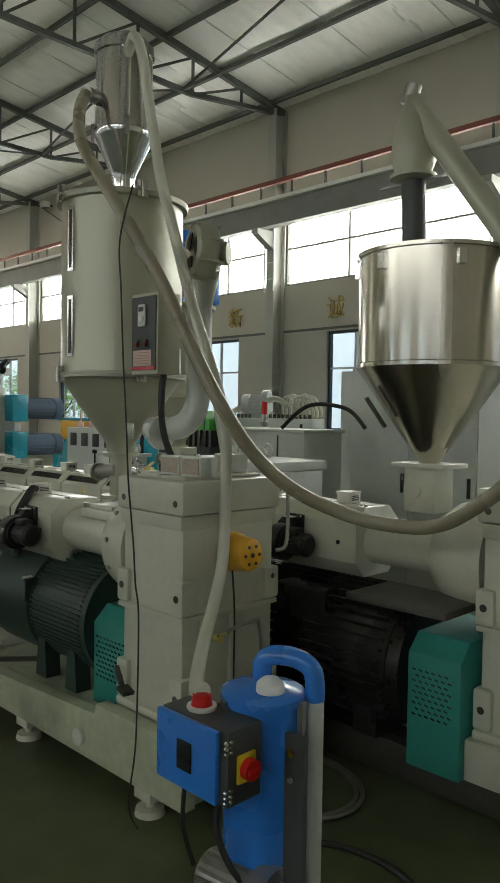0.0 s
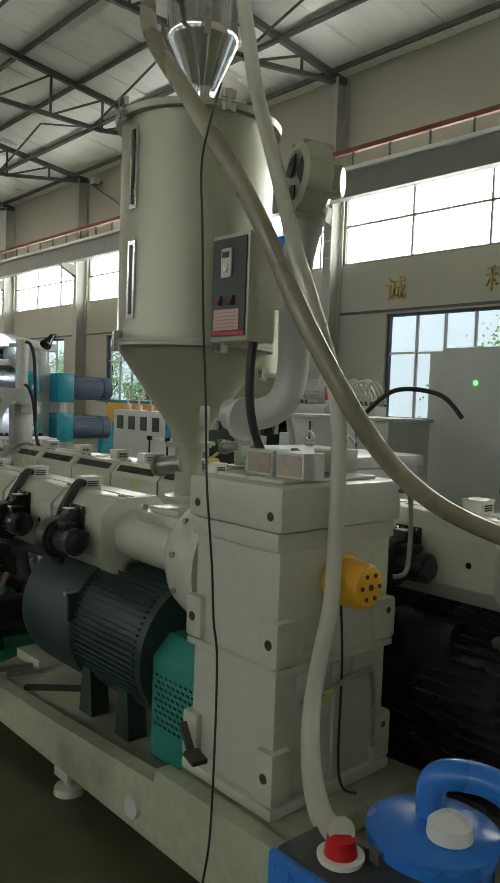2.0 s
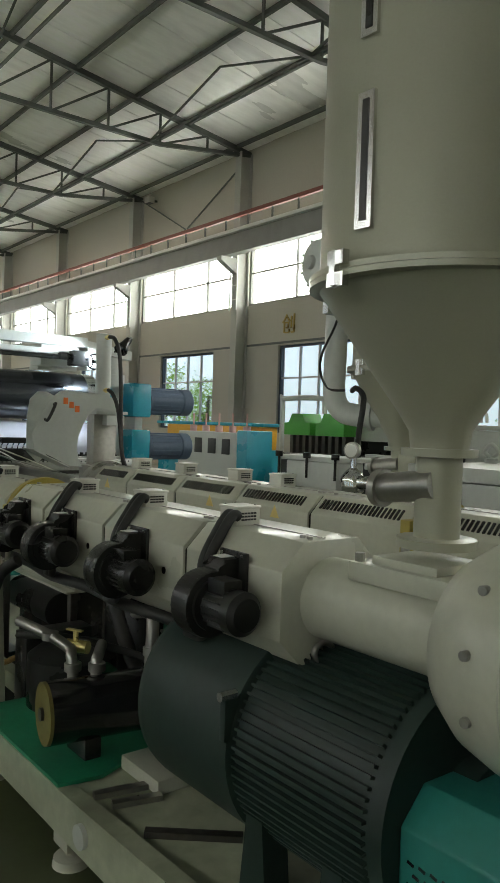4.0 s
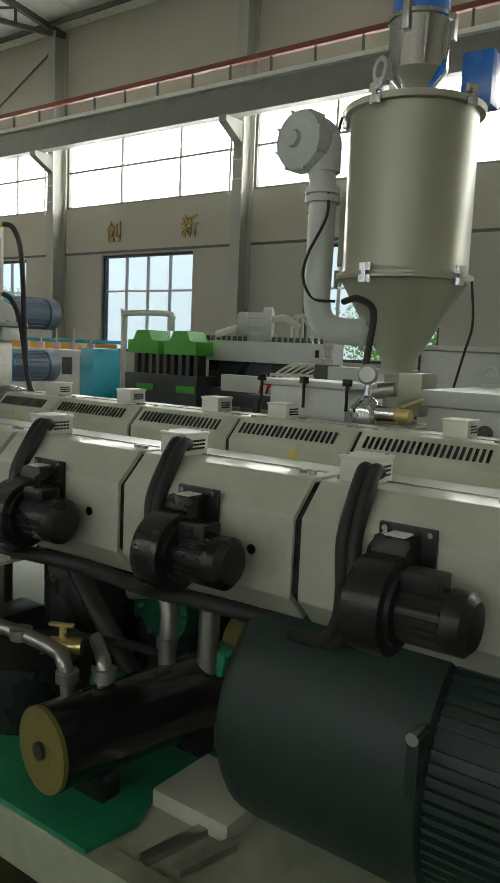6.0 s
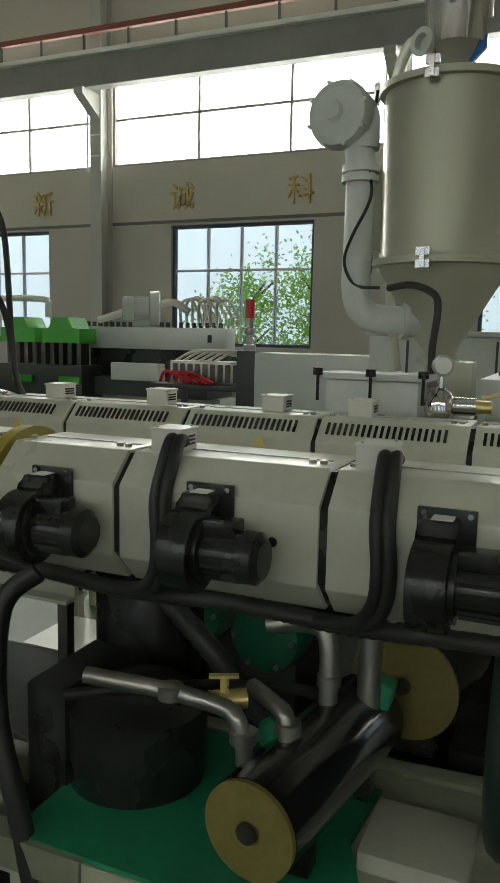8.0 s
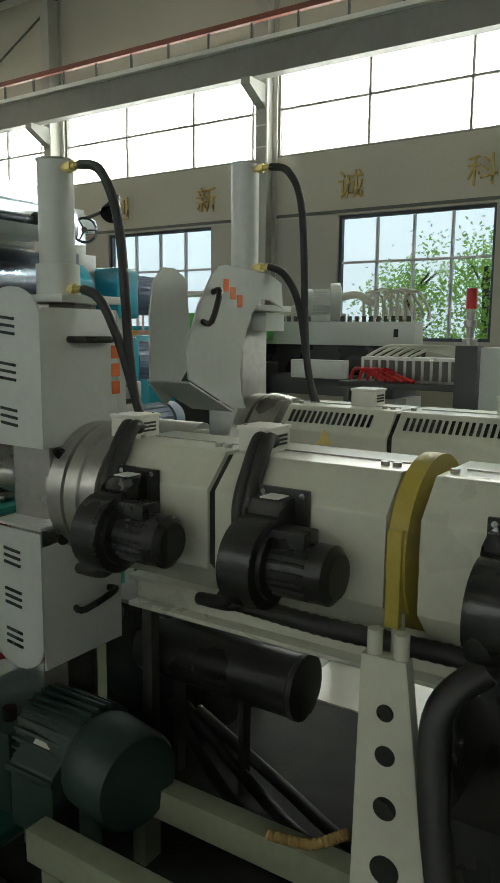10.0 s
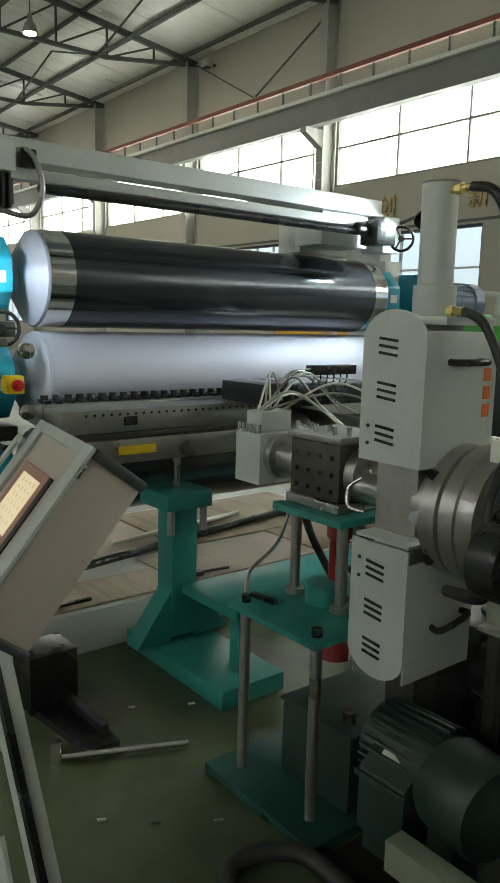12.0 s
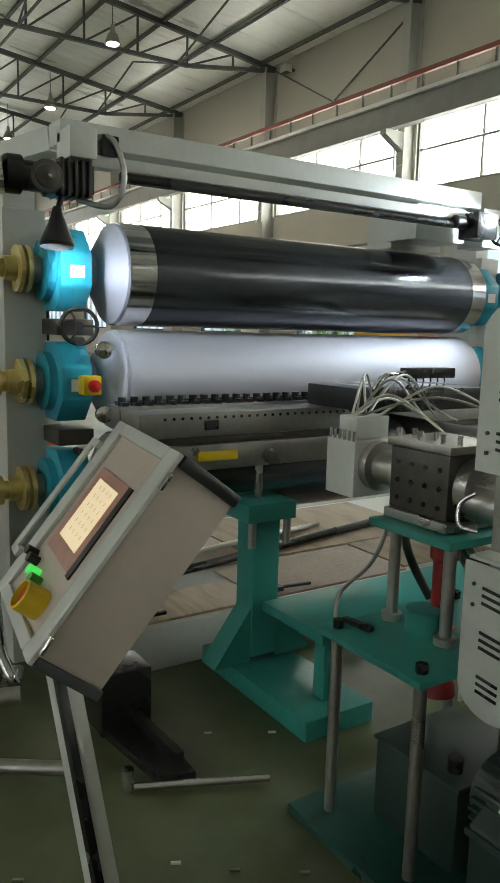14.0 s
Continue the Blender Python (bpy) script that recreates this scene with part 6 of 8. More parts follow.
tank_v = thing("vacuum_tank", (-4.86, 2.82, 0.0), "black upright vacuum tank with a steel rim", "tank")
bm = grown()
turned(bm, (-4.86, 2.82, 0.0), (0, 0, 1), [(0, 0.15), (0.02, 0.18), (0.66, 0.18), (0.69, 0.16), (0.70, 0.05), (0.70, 0.0)], 44)
part("shell", bm, BLACK, tank_v)
bm = grown()
turned(bm, (-4.86, 2.82, 0.60), (0, 0, 1), [(0, 0.181), (0.003, 0.192), (0.015, 0.192), (0.018, 0.181)], 44)
part("rim", bm, RAWSTEEL, tank_v, "bright steel rim")
bm = grown()
tube(bm, [(-4.86, 2.72, 0.69), (-4.86, 2.70, 0.74), (-4.80, 2.66, 0.75), (-4.70, 2.62, 0.72), (-4.60, 2.58, 0.64)], 0.022, 12)
part("pipe", bm, RAWSTEEL, tank_v)
pack = thing("power_pack", (-6.05, 2.95, 0.0), "black hydraulic power pack with oily casing", "power pack")
part("tank_body", box(grown(), -6.27, -5.86, 2.78, 3.14, 0.0, 0.44, 0.012), BLACK, pack)
part("tank_lid", box(grown(), -6.28, -5.85, 2.77, 3.15, 0.442, 0.458, 0.004), DARKSTEEL, pack)
bm = grown()
turned(bm, (-6.07, 2.96, 0.458), (0, 0, 1), [(0, 0.09), (0.015, 0.09), (0.02, 0.07), (0.16, 0.07), (0.17, 0.055)], 28)
part("motor", bm, MOTOR, pack)
for k in range(3):
    bm = grown()
    tube(bm, [(-5.93, 2.82 + 0.05 * k, 0.458), (-5.90, 2.76 + 0.04 * k, 0.55), (-5.88, 2.66 + 0.03 * k, 0.62), (-5.92, 2.56, 0.66)], 0.011, 10)
    part("hose", bm, RUBBER, pack)

mg = thing("pump_motor", (-5.75, 2.25, 0), "dark green electric motor with terminal box near the floor", "motor", "pump motors")
axis = Vector((0.98, -0.2, 0)).normalized()
bm = grown()
turned(bm, (-5.77, 2.245, 0.285), axis, [(0, 0.108), (0.02, 0.122), (0.15, 0.122), (0.17, 0.112), (0.175, 0.08), (0.165, 0.02)], 40)
part("fan_cowl", bm, MOTOR, mg)
bm = grown()
turned(bm, (-6.0, 2.292, 0.285), axis, [(0, 0.06), (0, 0.105), (0.235, 0.105)], 40)
part("stator", bm, MOTOR, mg)
radial_fins(mg, (-5.885, 2.268, 0.285), 30, 0.21, 0.100, 0.119, MOTOR)
bm = grown()
prism(bm, [(2.115, 0.10), (2.22, 0.10), (2.29, 0.362), (2.225, 0.362), (2.115, 0.275)], "x", -5.955, -5.80, 0.006)
tbm = part("terminal_box", bm, MOTOR, mg)
bm = grown()
box(bm, -5.962, -5.793, 2.105, 2.114, 0.252, 0.27, 0.003)
part("cover_rim", bm, MOTOR, tbm)
# White paint stands in for the bright reflection on this metal plate.
bm = grown()
prism(bm, [(2.160, 0.3120), (2.205, 0.3476), (2.203, 0.3502), (2.158, 0.3146)], "x", -5.915, -5.855)
part("rating_plate", bm, BOXWHITE, tbm, "metal rating plate, its shine painted white")
for x in (-5.93, -5.72):
    bm = grown()
    box(bm, x - 0.04, x + 0.04, 2.16, 2.38, 0.0, 0.19, 0.006)
    part("foot", bm, MOTOR, mg)
tank = thing("oil_tank", (-6.2, 2.35, 0.031), "dark green oil tank standing on the base plate", "tank")
part("body", box(grown(), -6.355, -6.06, 2.195, 2.50, 0.031, 0.262, 0.012), MOTOR, tank)
part("lid", box(grown(), -6.36, -6.055, 2.19, 2.505, 0.263, 0.275, 0.004), MOTOR, tank)
bm = grown()
cyl(bm, (-6.12, 2.25, 0.275), (-6.12, 2.25, 0.31), 0.02, seg=16)
part("filler_cap", bm, BLACK, tank)


# ---- screen changers with hydraulic cylinders ----
def louvred_shield(parent, x0, x1, y0, y1, z0, z1, turn_up):
    """A folded white guard whose louvred side ends in an arch at the top or at the bottom."""
    bm = grown()
    xm, r = (x0 + x1) / 2, (x1 - x0) / 2
    arch = [(xm + r * math.cos(radians(a)), 0.75 * r * math.sin(radians(a))) for a in range(0, 181, 15)]
    if turn_up:
        outline = [(x0, z0), (x1, z0)] + [(x, z1 - 0.06 + z) for x, z in arch]
    else:
        outline = [(x1, z1), (x0, z1)] + [(2 * xm - x, z0 + 0.06 - z) for x, z in arch]
    prism(bm, outline, "y", y0, y0 + 0.006)
    face = part("shield_face", bm, GREYPAINT, parent)
    bm = grown()
    box(bm, x1 - 0.006, x1, y0 + 0.0065, y1 - 0.03, z0, z1 - 0.035, 0.002)
    prism(bm, [(y1 - 0.03, z0), (y1, z0), (y1, z1 - 0.10), (y1 - 0.03, z1 - 0.035)], "x", x1 - 0.006, x1)
    part("shield_side", bm, GREYPAINT, parent)
    bm = grown()
    box(bm, x0, x0 + 0.006, y0 + 0.0065, y1, z0, z1 - 0.035)
    part("shield_side", bm, GREYPAINT, parent)
    for g in (0.22, 0.52, 0.82):
        zc = z0 + (z1 - z0) * g - 0.01
        for i in (-1, 0, 1):
            bm = grown()
            bar(bm, (x0 + 0.055, y0 - 0.001, zc + i * 0.018 + 0.003), (x0 + 0.115, y0 - 0.001, zc + i * 0.018 - 0.003), 0.004, 0.007)
            part("louvre_slot", bm, BLACK, face)
    bm = grown()
    for zc in ((z0 + 0.045, z0 + 0.09) if turn_up else (z1 - 0.05, z1 - 0.10)):
        cyl(bm, (x0 + 0.03, y0 - 0.004, zc), (x0 + 0.03, y0, zc), 0.005, seg=8)
    part("screw", bm, DARKSTEEL, face)
    return face


def handle_bar(parent, x, ya, yb, z, slope=0.0):
    bm = grown()
    tube(bm, [(x, ya, z), (x + 0.03, ya + 0.005, z), (x + 0.03, yb - 0.005, z + slope), (x, yb, z + slope)], 0.009, 10, 4)
    part("handle", bm, BLACK, parent, "black pull handle")


def screen_changer(x, y, top, open_guard):
    s = thing("screen_changer", (x, y, 0.45), "hydraulic screen changer with white guards and upright cylinder", "screen changer", "screen changers")
    bm = grown()
    turned(bm, (x, y, 1.44), (0, 0, 1), [(0, 0.056), (0.085, 0.056), (0.087, 0.046), (top - 1.45, 0.046), (top - 1.445, 0.05), (top - 1.44, 0.02)], 40)
    part("hydraulic_cylinder", bm, GREYPAINT, s)
    bm = grown()
    box(bm, x - 0.045, x + 0.045, y - 0.075, y + 0.075, 0.62, 1.44, 0.006)
    part("slide_plate", bm, RAWSTEEL, s)
    bm = grown()
    box(bm, x - 0.07, x + 0.07, y - 0.11, y + 0.11, 0.79, 1.12, 0.008)
    part("screen_block", bm, RAWSTEEL, s, "machined steel screen block")
    bm = grown()
    box(bm, x - 0.10, x + 0.12, y - 0.10, y + 0.11, 1.425, 1.445, 0.003)
    part("cylinder_flange", bm, GREYPAINT, s)
    bm = grown()
    cyl(bm, (x - 0.18, y - 0.03, 0.96), (x - 0.07, y - 0.03, 0.96), 0.05, seg=28)
    part("melt_tube", bm, RAWSTEEL, s)
    bm = grown()
    for za in (1.06, 0.875, 0.845):
        cyl(bm, (x + 0.125, y - 0.13, za), (x + 0.145, y - 0.14, za), 0.014, seg=12)
    part("rubber_stop", bm, BLACK, s)
    bm = grown()
    for q in (-0.03, 0.04):
        cyl(bm, (x + 0.075, y - 0.11, 0.90 + q), (x + 0.085, y - 0.13, 0.90 + q), 0.018, seg=16)
    tube(bm, [(x - 0.13, y - 0.10, 1.0), (x - 0.16, y - 0.12, 0.97), (x - 0.15, y - 0.13, 0.92), (x - 0.11, y - 0.11, 0.91)], 0.006)
    part("heater_fitting", bm, CHROME, s)
    low_z = 1.57 if open_guard else 1.46
    for z in (top - 0.03, low_z):
        bm = grown()
        cyl(bm, (x + 0.04, y - 0.01, z), (x + 0.12, y - 0.02, z), 0.010, seg=12)
        cyl(bm, (x + 0.06, y - 0.012, z), (x + 0.08, y - 0.014, z), 0.015, seg=6)
        part("hose_fitting", bm, BRASS, s, "brass hose fitting")
    bm = grown()
    tube(bm, [(x + 0.11, y - 0.02, top - 0.03), (x + 0.18, y - 0.02, top - 0.055), (x + 0.225, y - 0.01, top - 0.18), (x + 0.24, y, 1.35), (x + 0.26, y, 1.2), (x + 0.29, y + 0.02, 1.10)], 0.012, 12)
    part("hydraulic_hose", bm, RUBBER, s, "black hydraulic hose")
    bm = grown()
    tube(bm, [(x + 0.11, y - 0.02, low_z), (x + 0.17, y - 0.02, low_z - 0.03), (x + 0.22, y - 0.01, low_z - 0.13), (x + 0.26, y, 1.20), (x + 0.29, y + 0.01, 1.09)], 0.012, 12)
    part("hydraulic_hose", bm, RUBBER, s, "black hydraulic hose")
    bm = grown()
    box(bm, x - 0.05, x + 0.05, y - 0.05, y + 0.05, 0.0, 0.619, 0.004)
    part("pedestal", bm, DARKSTEEL, s)
    if not open_guard:
        face = louvred_shield(s, x - 0.072, x + 0.130, y - 0.182, y + 0.108, 1.075, 1.445, True)
        handle_bar(s, x + 0.130, y - 0.09, y + 0.03, 1.335)
        bm = grown()
        for z in (1.285, 1.238, 1.192):
            box(bm, x + 0.1302, x + 0.1315, y + 0.055, y + 0.085, z, z + 0.034)
        part("warning_sticker", bm, ORANGE, s, "orange warning stickers")
        louvred_shield(s, x - 0.072, x + 0.118, y - 0.190, y + 0.09, 0.51, 0.865, False)
        handle_bar(s, x + 0.118, y - 0.08, y + 0.04, 0.645, 0.02)
        bm = grown()
        box(bm, x - 0.068, x + 0.11, y - 0.18, y + 0.08, 0.868, 0.876)
        part("guard_lid", bm, GREYPAINT, s)
    else:
        # swung-open guard: a cut-out front plate, a rear plate and the flap between them
        px = x + 0.135
        bm = grown()
        prism(bm, [(y - 0.495, 1.302), (y - 0.436, 1.431), (y - 0.372, 1.518), (y - 0.335, 1.547), (y - 0.30, 1.553), (y - 0.05, 1.540), (y + 0.02, 1.516), (y + 0.03, 1.436), (y - 0.05, 1.460), (y - 0.112, 1.458), (y - 0.158, 1.415), (y - 0.187, 1.364), (y - 0.213, 1.30), (y - 0.224, 1.23), (y - 0.215, 1.165), (y - 0.19, 1.117), (y - 0.263, 1.123), (y - 0.48, 1.222)], "x", px - 0.006, px)
        part("open_guard_plate", bm, GREYPAINT, s)
        bm = grown()
        prism(bm, [(y - 0.46, 1.20), (y - 0.461, 1.40), (y - 0.445, 1.50), (y - 0.40, 1.545), (y - 0.35, 1.546), (y - 0.29, 1.52), (y - 0.27, 1.36), (y - 0.28, 1.24), (y - 0.39, 1.13)], "x", px - 0.166, px - 0.160)
        part("rear_guard_plate", bm, GREYPAINT, s)
        bm = grown()
        prism(bm, [(y - 0.479, 1.216), (y - 0.265, 1.117), (y - 0.262, 1.111), (y - 0.479, 1.210)], "x", px - 0.159, px)
        part("guard_flap", bm, GREYPAINT, s)
        handle_bar(s, px, y - 0.42, y - 0.37, 1.385, 0.085)
        bm = grown()
        for i in range(3):
            box(bm, px + 0.0003, px + 0.0013, y - 0.315 + i * 0.036, y - 0.287 + i * 0.036, 1.475 - i * 0.022, 1.512 - i * 0.022)
        part("warning_sticker", bm, ORANGE, s, "orange warning stickers")
        bm = grown()
        box(bm, x - 0.02, x + 0.10, y - 0.02, y + 0.10, 1.36, 1.42, 0.004)
        part("slide_bracket", bm, GREYPAINT, s)
        x += 0.06
        louvred_shield(s, x - 0.165, x + 0.055, y - 0.155, y + 0.10, 0.44, 0.72, False)
    return s


screen_changer(-5.995, YA, 1.79, False)
screen_changer(-5.925, YB, 1.915, True)

# melt line from the screen changers to the die
melt = thing("melt_line", (-6.45, 2.36, 0.86), "machined steel melt pipe blocks with heater bolts", "melt line")
for x0, x1, y0, y1, z0, z1, mat, nm in ((-6.43, -6.22, 2.265, 2.46, 0.905, 1.075, DARKSTEEL, "distributor_block"), (-6.44, -6.21, 2.255, 2.47, 1.078, 1.10, RAWSTEEL, "top_plate"), (-6.44, -6.21, 2.255, 2.47, 0.875, 0.902, RAWSTEEL, "bottom_plate"), (-6.72, -6.59, 2.27, 2.45, 0.89, 1.06, GREYPAINT, "end_block"), (-6.69, -6.61, 2.29, 2.42, 1.063, 1.13, GREYPAINT, "pressure_block")):
    bm = grown()
    box(bm, x0, x1, y0, y1, z0, z1, 0.004)
    part(nm, bm, mat, melt)
bm = grown()
turned(bm, (-6.59, 2.36, 0.985), (1, 0, 0), [(0, 0.075), (0.03, 0.075), (0.032, 0.05), (0.12, 0.05), (0.122, 0.07), (0.16, 0.07)], 36)
part("flanged_pipe", bm, RAWSTEEL, melt)
bm = grown()
turned(bm, (-6.215, 2.36, 0.985), (1, 0, 0), [(0, 0.085), (0.04, 0.085), (0.042, 0.055), (0.12, 0.055)], 36)
part("flanged_pipe", bm, RAWSTEEL, melt)
bm = grown()
for i in range(4):
    for k in range(3):
        cyl(bm, (-6.40 + i * 0.05, 2.262, 0.935 + k * 0.05), (-6.40 + i * 0.05, 2.268, 0.935 + k * 0.05), 0.007, seg=10)
part("block_bolt", bm, BLACK, melt)
bm = grown()
for i in range(6):
    cyl(bm, (-6.42 + i * 0.04, 2.28 + 0.02 * (i % 2), 1.10), (-6.42 + i * 0.04, 2.28 + 0.02 * (i % 2), 1.125), 0.008, seg=8)
    cyl(bm, (-6.71 + i * 0.022, 2.275, 1.06), (-6.71 + i * 0.022, 2.275, 1.09), 0.005, seg=8)
part("heater_bolt", bm, CHROME, melt)
bm = grown()
tube(bm, [(-6.66, 2.46, 0.96), (-6.9, 2.7, 0.96), (-7.15, 2.95, 0.97), (-7.32, 3.0, 0.98)], 0.055, 16)
tube(bm, [(-6.1, YB, 0.97), (-6.5, YB, 0.97), (-6.9, 3.1, 0.97), (-7.32, 3.05, 0.98)], 0.06, 16)
part("die_feed_pipe", bm, RAWSTEEL, melt)
rng = random.Random(5)
for i in range(9):
    x0, y0 = -6.66 + rng.uniform(-0.03, 0.03), 2.33 + rng.uniform(-0.04, 0.06)
    x1, y1 = -6.35 - rng.uniform(0, 0.9), 2.55 + rng.uniform(0.0, 0.6)
    pts = [(x0, y0, 1.12), ((x0 * 2 + x1) / 3, (y0 * 2 + y1) / 3, 1.20 + rng.uniform(-0.03, 0.05)), ((x0 + 2 * x1) / 3, (y0 + 2 * y1) / 3, 1.13 + rng.uniform(-0.03, 0.03)), (x1, y1, 1.04)]
    cable("heater_wire", pts, 0.0042, WHITEHOSE if i % 2 else RAWSTEEL, "pale braided heater wire over the melt line")
cable("power_cable", [(-6.45, 2.30, 0.87), (-6.50, 2.28, 0.72), (-6.60, 2.25, 0.60), (-6.58, 2.22, 0.52), (-6.52, 2.22, 0.55)], 0.006, RAWSTEEL, "thin grey cable hanging from the melt block")
cable("power_cable", [(-6.44, 2.33, 0.84), (-6.55, 2.5, 0.66), (-6.42, 2.55, 0.46), (-6.22, 2.45, 0.42), (-6.16, 2.4, 0.60), (-6.22, 2.42, 0.80)], 0.014, RUBBER, "black cable loop under the melt block")
for i in range(3):
    cable("heater_wire", [(-6.36 + 0.03 * i, 2.4, 0.87), (-6.34 + 0.03 * i, 2.5, 0.72), (-6.22 + 0.03 * i, 2.5, 0.62 + 0.03 * i), (-6.12, 2.45, 0.68), (-6.1, 2.45, 0.8)], 0.012, RAWSTEEL, "grey braided heater cable loop")

jack = thing("lifting_table", (-6.3, 2.3, 0), "teal four-post lifting table with a red screw jack", "lifting table")
bm = grown()
prism(bm, [(-6.47, 2.06), (-6.08, 2.06), (-6.08, 2.62), (-6.47, 2.62)], "z", 0.558, 0.576, 0.003)
part("lower_plate", bm, TEAL, jack)
bm = grown()
prism(bm, [(-6.46, 2.22), (-6.16, 2.22), (-6.16, 2.55), (-6.46, 2.55)], "z", 0.848, 0.870, 0.003)
part("upper_plate", bm, TEAL, jack)
bm = grown()
prism(bm, [(-6.52, 2.02), (-6.02, 2.02), (-6.02, 2.70), (-6.52, 2.70)], "z", 0.0, 0.03, 0.003)
part("base_plate", bm, OILYTEAL, jack, "oil-blackened teal base plate")
for x, y in ((-6.435, 2.105), (-6.12, 2.105), (-6.435, 2.57), (-6.12, 2.57)):
    bm = grown()
    cyl(bm, (x, y, 0.03), (x, y, 0.56), 0.017, seg=20)
    post = part("post", bm, RAWSTEEL, jack)
    bm = grown()
    cyl(bm, (x, y, 0.577), (x, y, 0.60), 0.016, seg=6)
    part("nut", bm, BLACK, post)
for x, y in ((-6.41, 2.28), (-6.21, 2.28), (-6.41, 2.49), (-6.21, 2.49)):
    bm = grown()
    turned(bm, (x, y, 0.577), (0, 0, 1), [(0, 0.03), (0.02, 0.03), (0.022, 0.017), (0.27, 0.017)], 20)
    part("upper_post", bm, RAWSTEEL, jack)
bm = grown()
turned(bm, (-6.30, 2.36, 0.385), (0, 0, 1), [(0, 0.055), (0.03, 0.05), (0.05, 0.032), (0.15, 0.032), (0.16, 0.045), (0.19, 0.045), (0.20, 0.030), (0.38, 0.030), (0.39, 0.04), (0.42, 0.04), (0.46, 0.025)], 24)
part("screw_jack", bm, DULLRED, jack, "dull red screw jack")
bm = grown()
bar(bm, (-6.45, 2.14, 0.59), (-6.36, 2.16, 0.585), 0.02, 0.012)
part("clamp_bar", bm, BLACK, jack)
bm = grown()
cyl(bm, (-6.30, 2.30, 0.577), (-6.30, 2.30, 0.64), 0.055, seg=24)
part("teal_boss", bm, TEAL, jack)

# ---- flat die on its stand ----
die = thing("flat_die", (-7.4, 3.1, 0.78), "long steel sheet die with bolt row and yellow sticker", "die")
for x0, x1, z0, z1, nm in ((-7.46, -7.30, 0.985, 1.075, "upper_body"), (-7.45, -7.29, 0.86, 0.955, "lower_body"), (-7.44, -7.31, 0.957, 0.983, "parting_strip"), (-7.60, -7.47, 1.03, 1.085, "lip_bar")):
    bm = grown()
    box(bm, x0, x1, 1.90, 4.15, z0, z1, 0.004)
    part(nm, bm, DARKSTEEL if nm == "parting_strip" else RAWSTEEL, die)
for i in range(44):
    bm = grown()
    y = 1.93 + i * 0.05
    cyl(bm, (-7.52, y, 1.085), (-7.52, y, 1.118), 0.016, seg=8)
    box(bm, -7.56, -7.48, y - 0.012, y + 0.012, 1.086, 1.10)
    part("lip_bolt", bm, BLACK, die)
bm = grown()
for y in np.linspace(2.0, 4.1, 60):
    cyl(bm, (-7.301, y, 1.055), (-7.297, y, 1.055), 0.006, seg=6)
part("heater_hole", bm, BLACK, die)
bm = grown()
box(bm, -7.299, -7.2965, 2.16, 2.22, 1.01, 1.045)
part("dark_plate", bm, BLACK, die)
bm = grown()
box(bm, -7.289, -7.2865, 2.13, 2.30, 0.895, 0.93)
part("yellow_sticker", bm, YELLOW, die, "yellow caution sticker")
bm = grown()
box(bm, -7.42, -7.02, 2.72, 3.35, 1.078, 1.165, 0.006)
part("heater_box", bm, BLACK, die, "black wiring box")
wire = part("wire_rail", box(grown(), -7.10, -7.04, 2.93, 3.18, 1.205, 1.245, 0.003), BLACK, die)
bm = grown()
for i in range(6):
    y = 2.95 + i * 0.04
    tube(bm, [(-7.07, y, 1.205), (-7.05, y - 0.02, 1.18), (-7.10, y, 1.15)], 0.004, 6)
tube(bm, [(-7.07, 2.93, 1.23), (-7.1, 2.86, 1.21), (-7.12, 2.83, 1.16)], 0.006, 8)
tube(bm, [(-7.07, 2.93, 1.22), (-7.05, 2.80, 1.22), (-7.06, 2.76, 1.165)], 0.006, 8)
part("heater_wire", bm, CHROME, die)

stand = thing("die_stand", (-7.3, 2.42, 0), "teal welded die stand with a low bench", "stand")
bm = grown()
box(bm, -7.37, -7.25, 2.36, 2.48, 0.10, 0.66, 0.004)
prism(bm, [(2.36, 0.30), (2.36, 0.08), (2.20, 0.08)], "x", -7.36, -7.26)
prism(bm, [(2.48, 0.30), (2.48, 0.08), (2.66, 0.08)], "x", -7.36, -7.26)
part("column", bm, TEAL, stand)
bm = grown()
box(bm, -7.42, -7.20, 2.30, 2.52, 0.66, 0.73, 0.004)
part("head_plate", bm, TEAL, stand)
bm = grown()
box(bm, -7.50, -6.78, 2.28, 2.58, 0.0, 0.075, 0.006)
part("foot_beam", bm, TEAL, stand)
bm = grown()
box(bm, -7.24, -6.86, 2.40, 3.6, 0.29, 0.33, 0.005)
part("bench_plate", bm, TEAL, stand)
for x, y in ((-6.90, 2.45), (-6.90, 3.5), (-7.2, 3.5)):
    bm = grown()
    box(bm, x - 0.03, x + 0.03, y - 0.03, y + 0.03, 0.0 if y > 3 else 0.076, 0.289, 0.004)
    part("bench_leg", bm, TEAL, stand)
for x, y, z0, z1 in ((-7.22, 2.33, 0.56, 0.659), (-7.22, 2.49, 0.56, 0.659), (-7.32, 2.42, 0.731, 0.859)):
    bm = grown()
    cyl(bm, (x, y, z0), (x, y, z1), 0.016, seg=14)
    part("levelling_screw", bm, RAWSTEEL, stand)

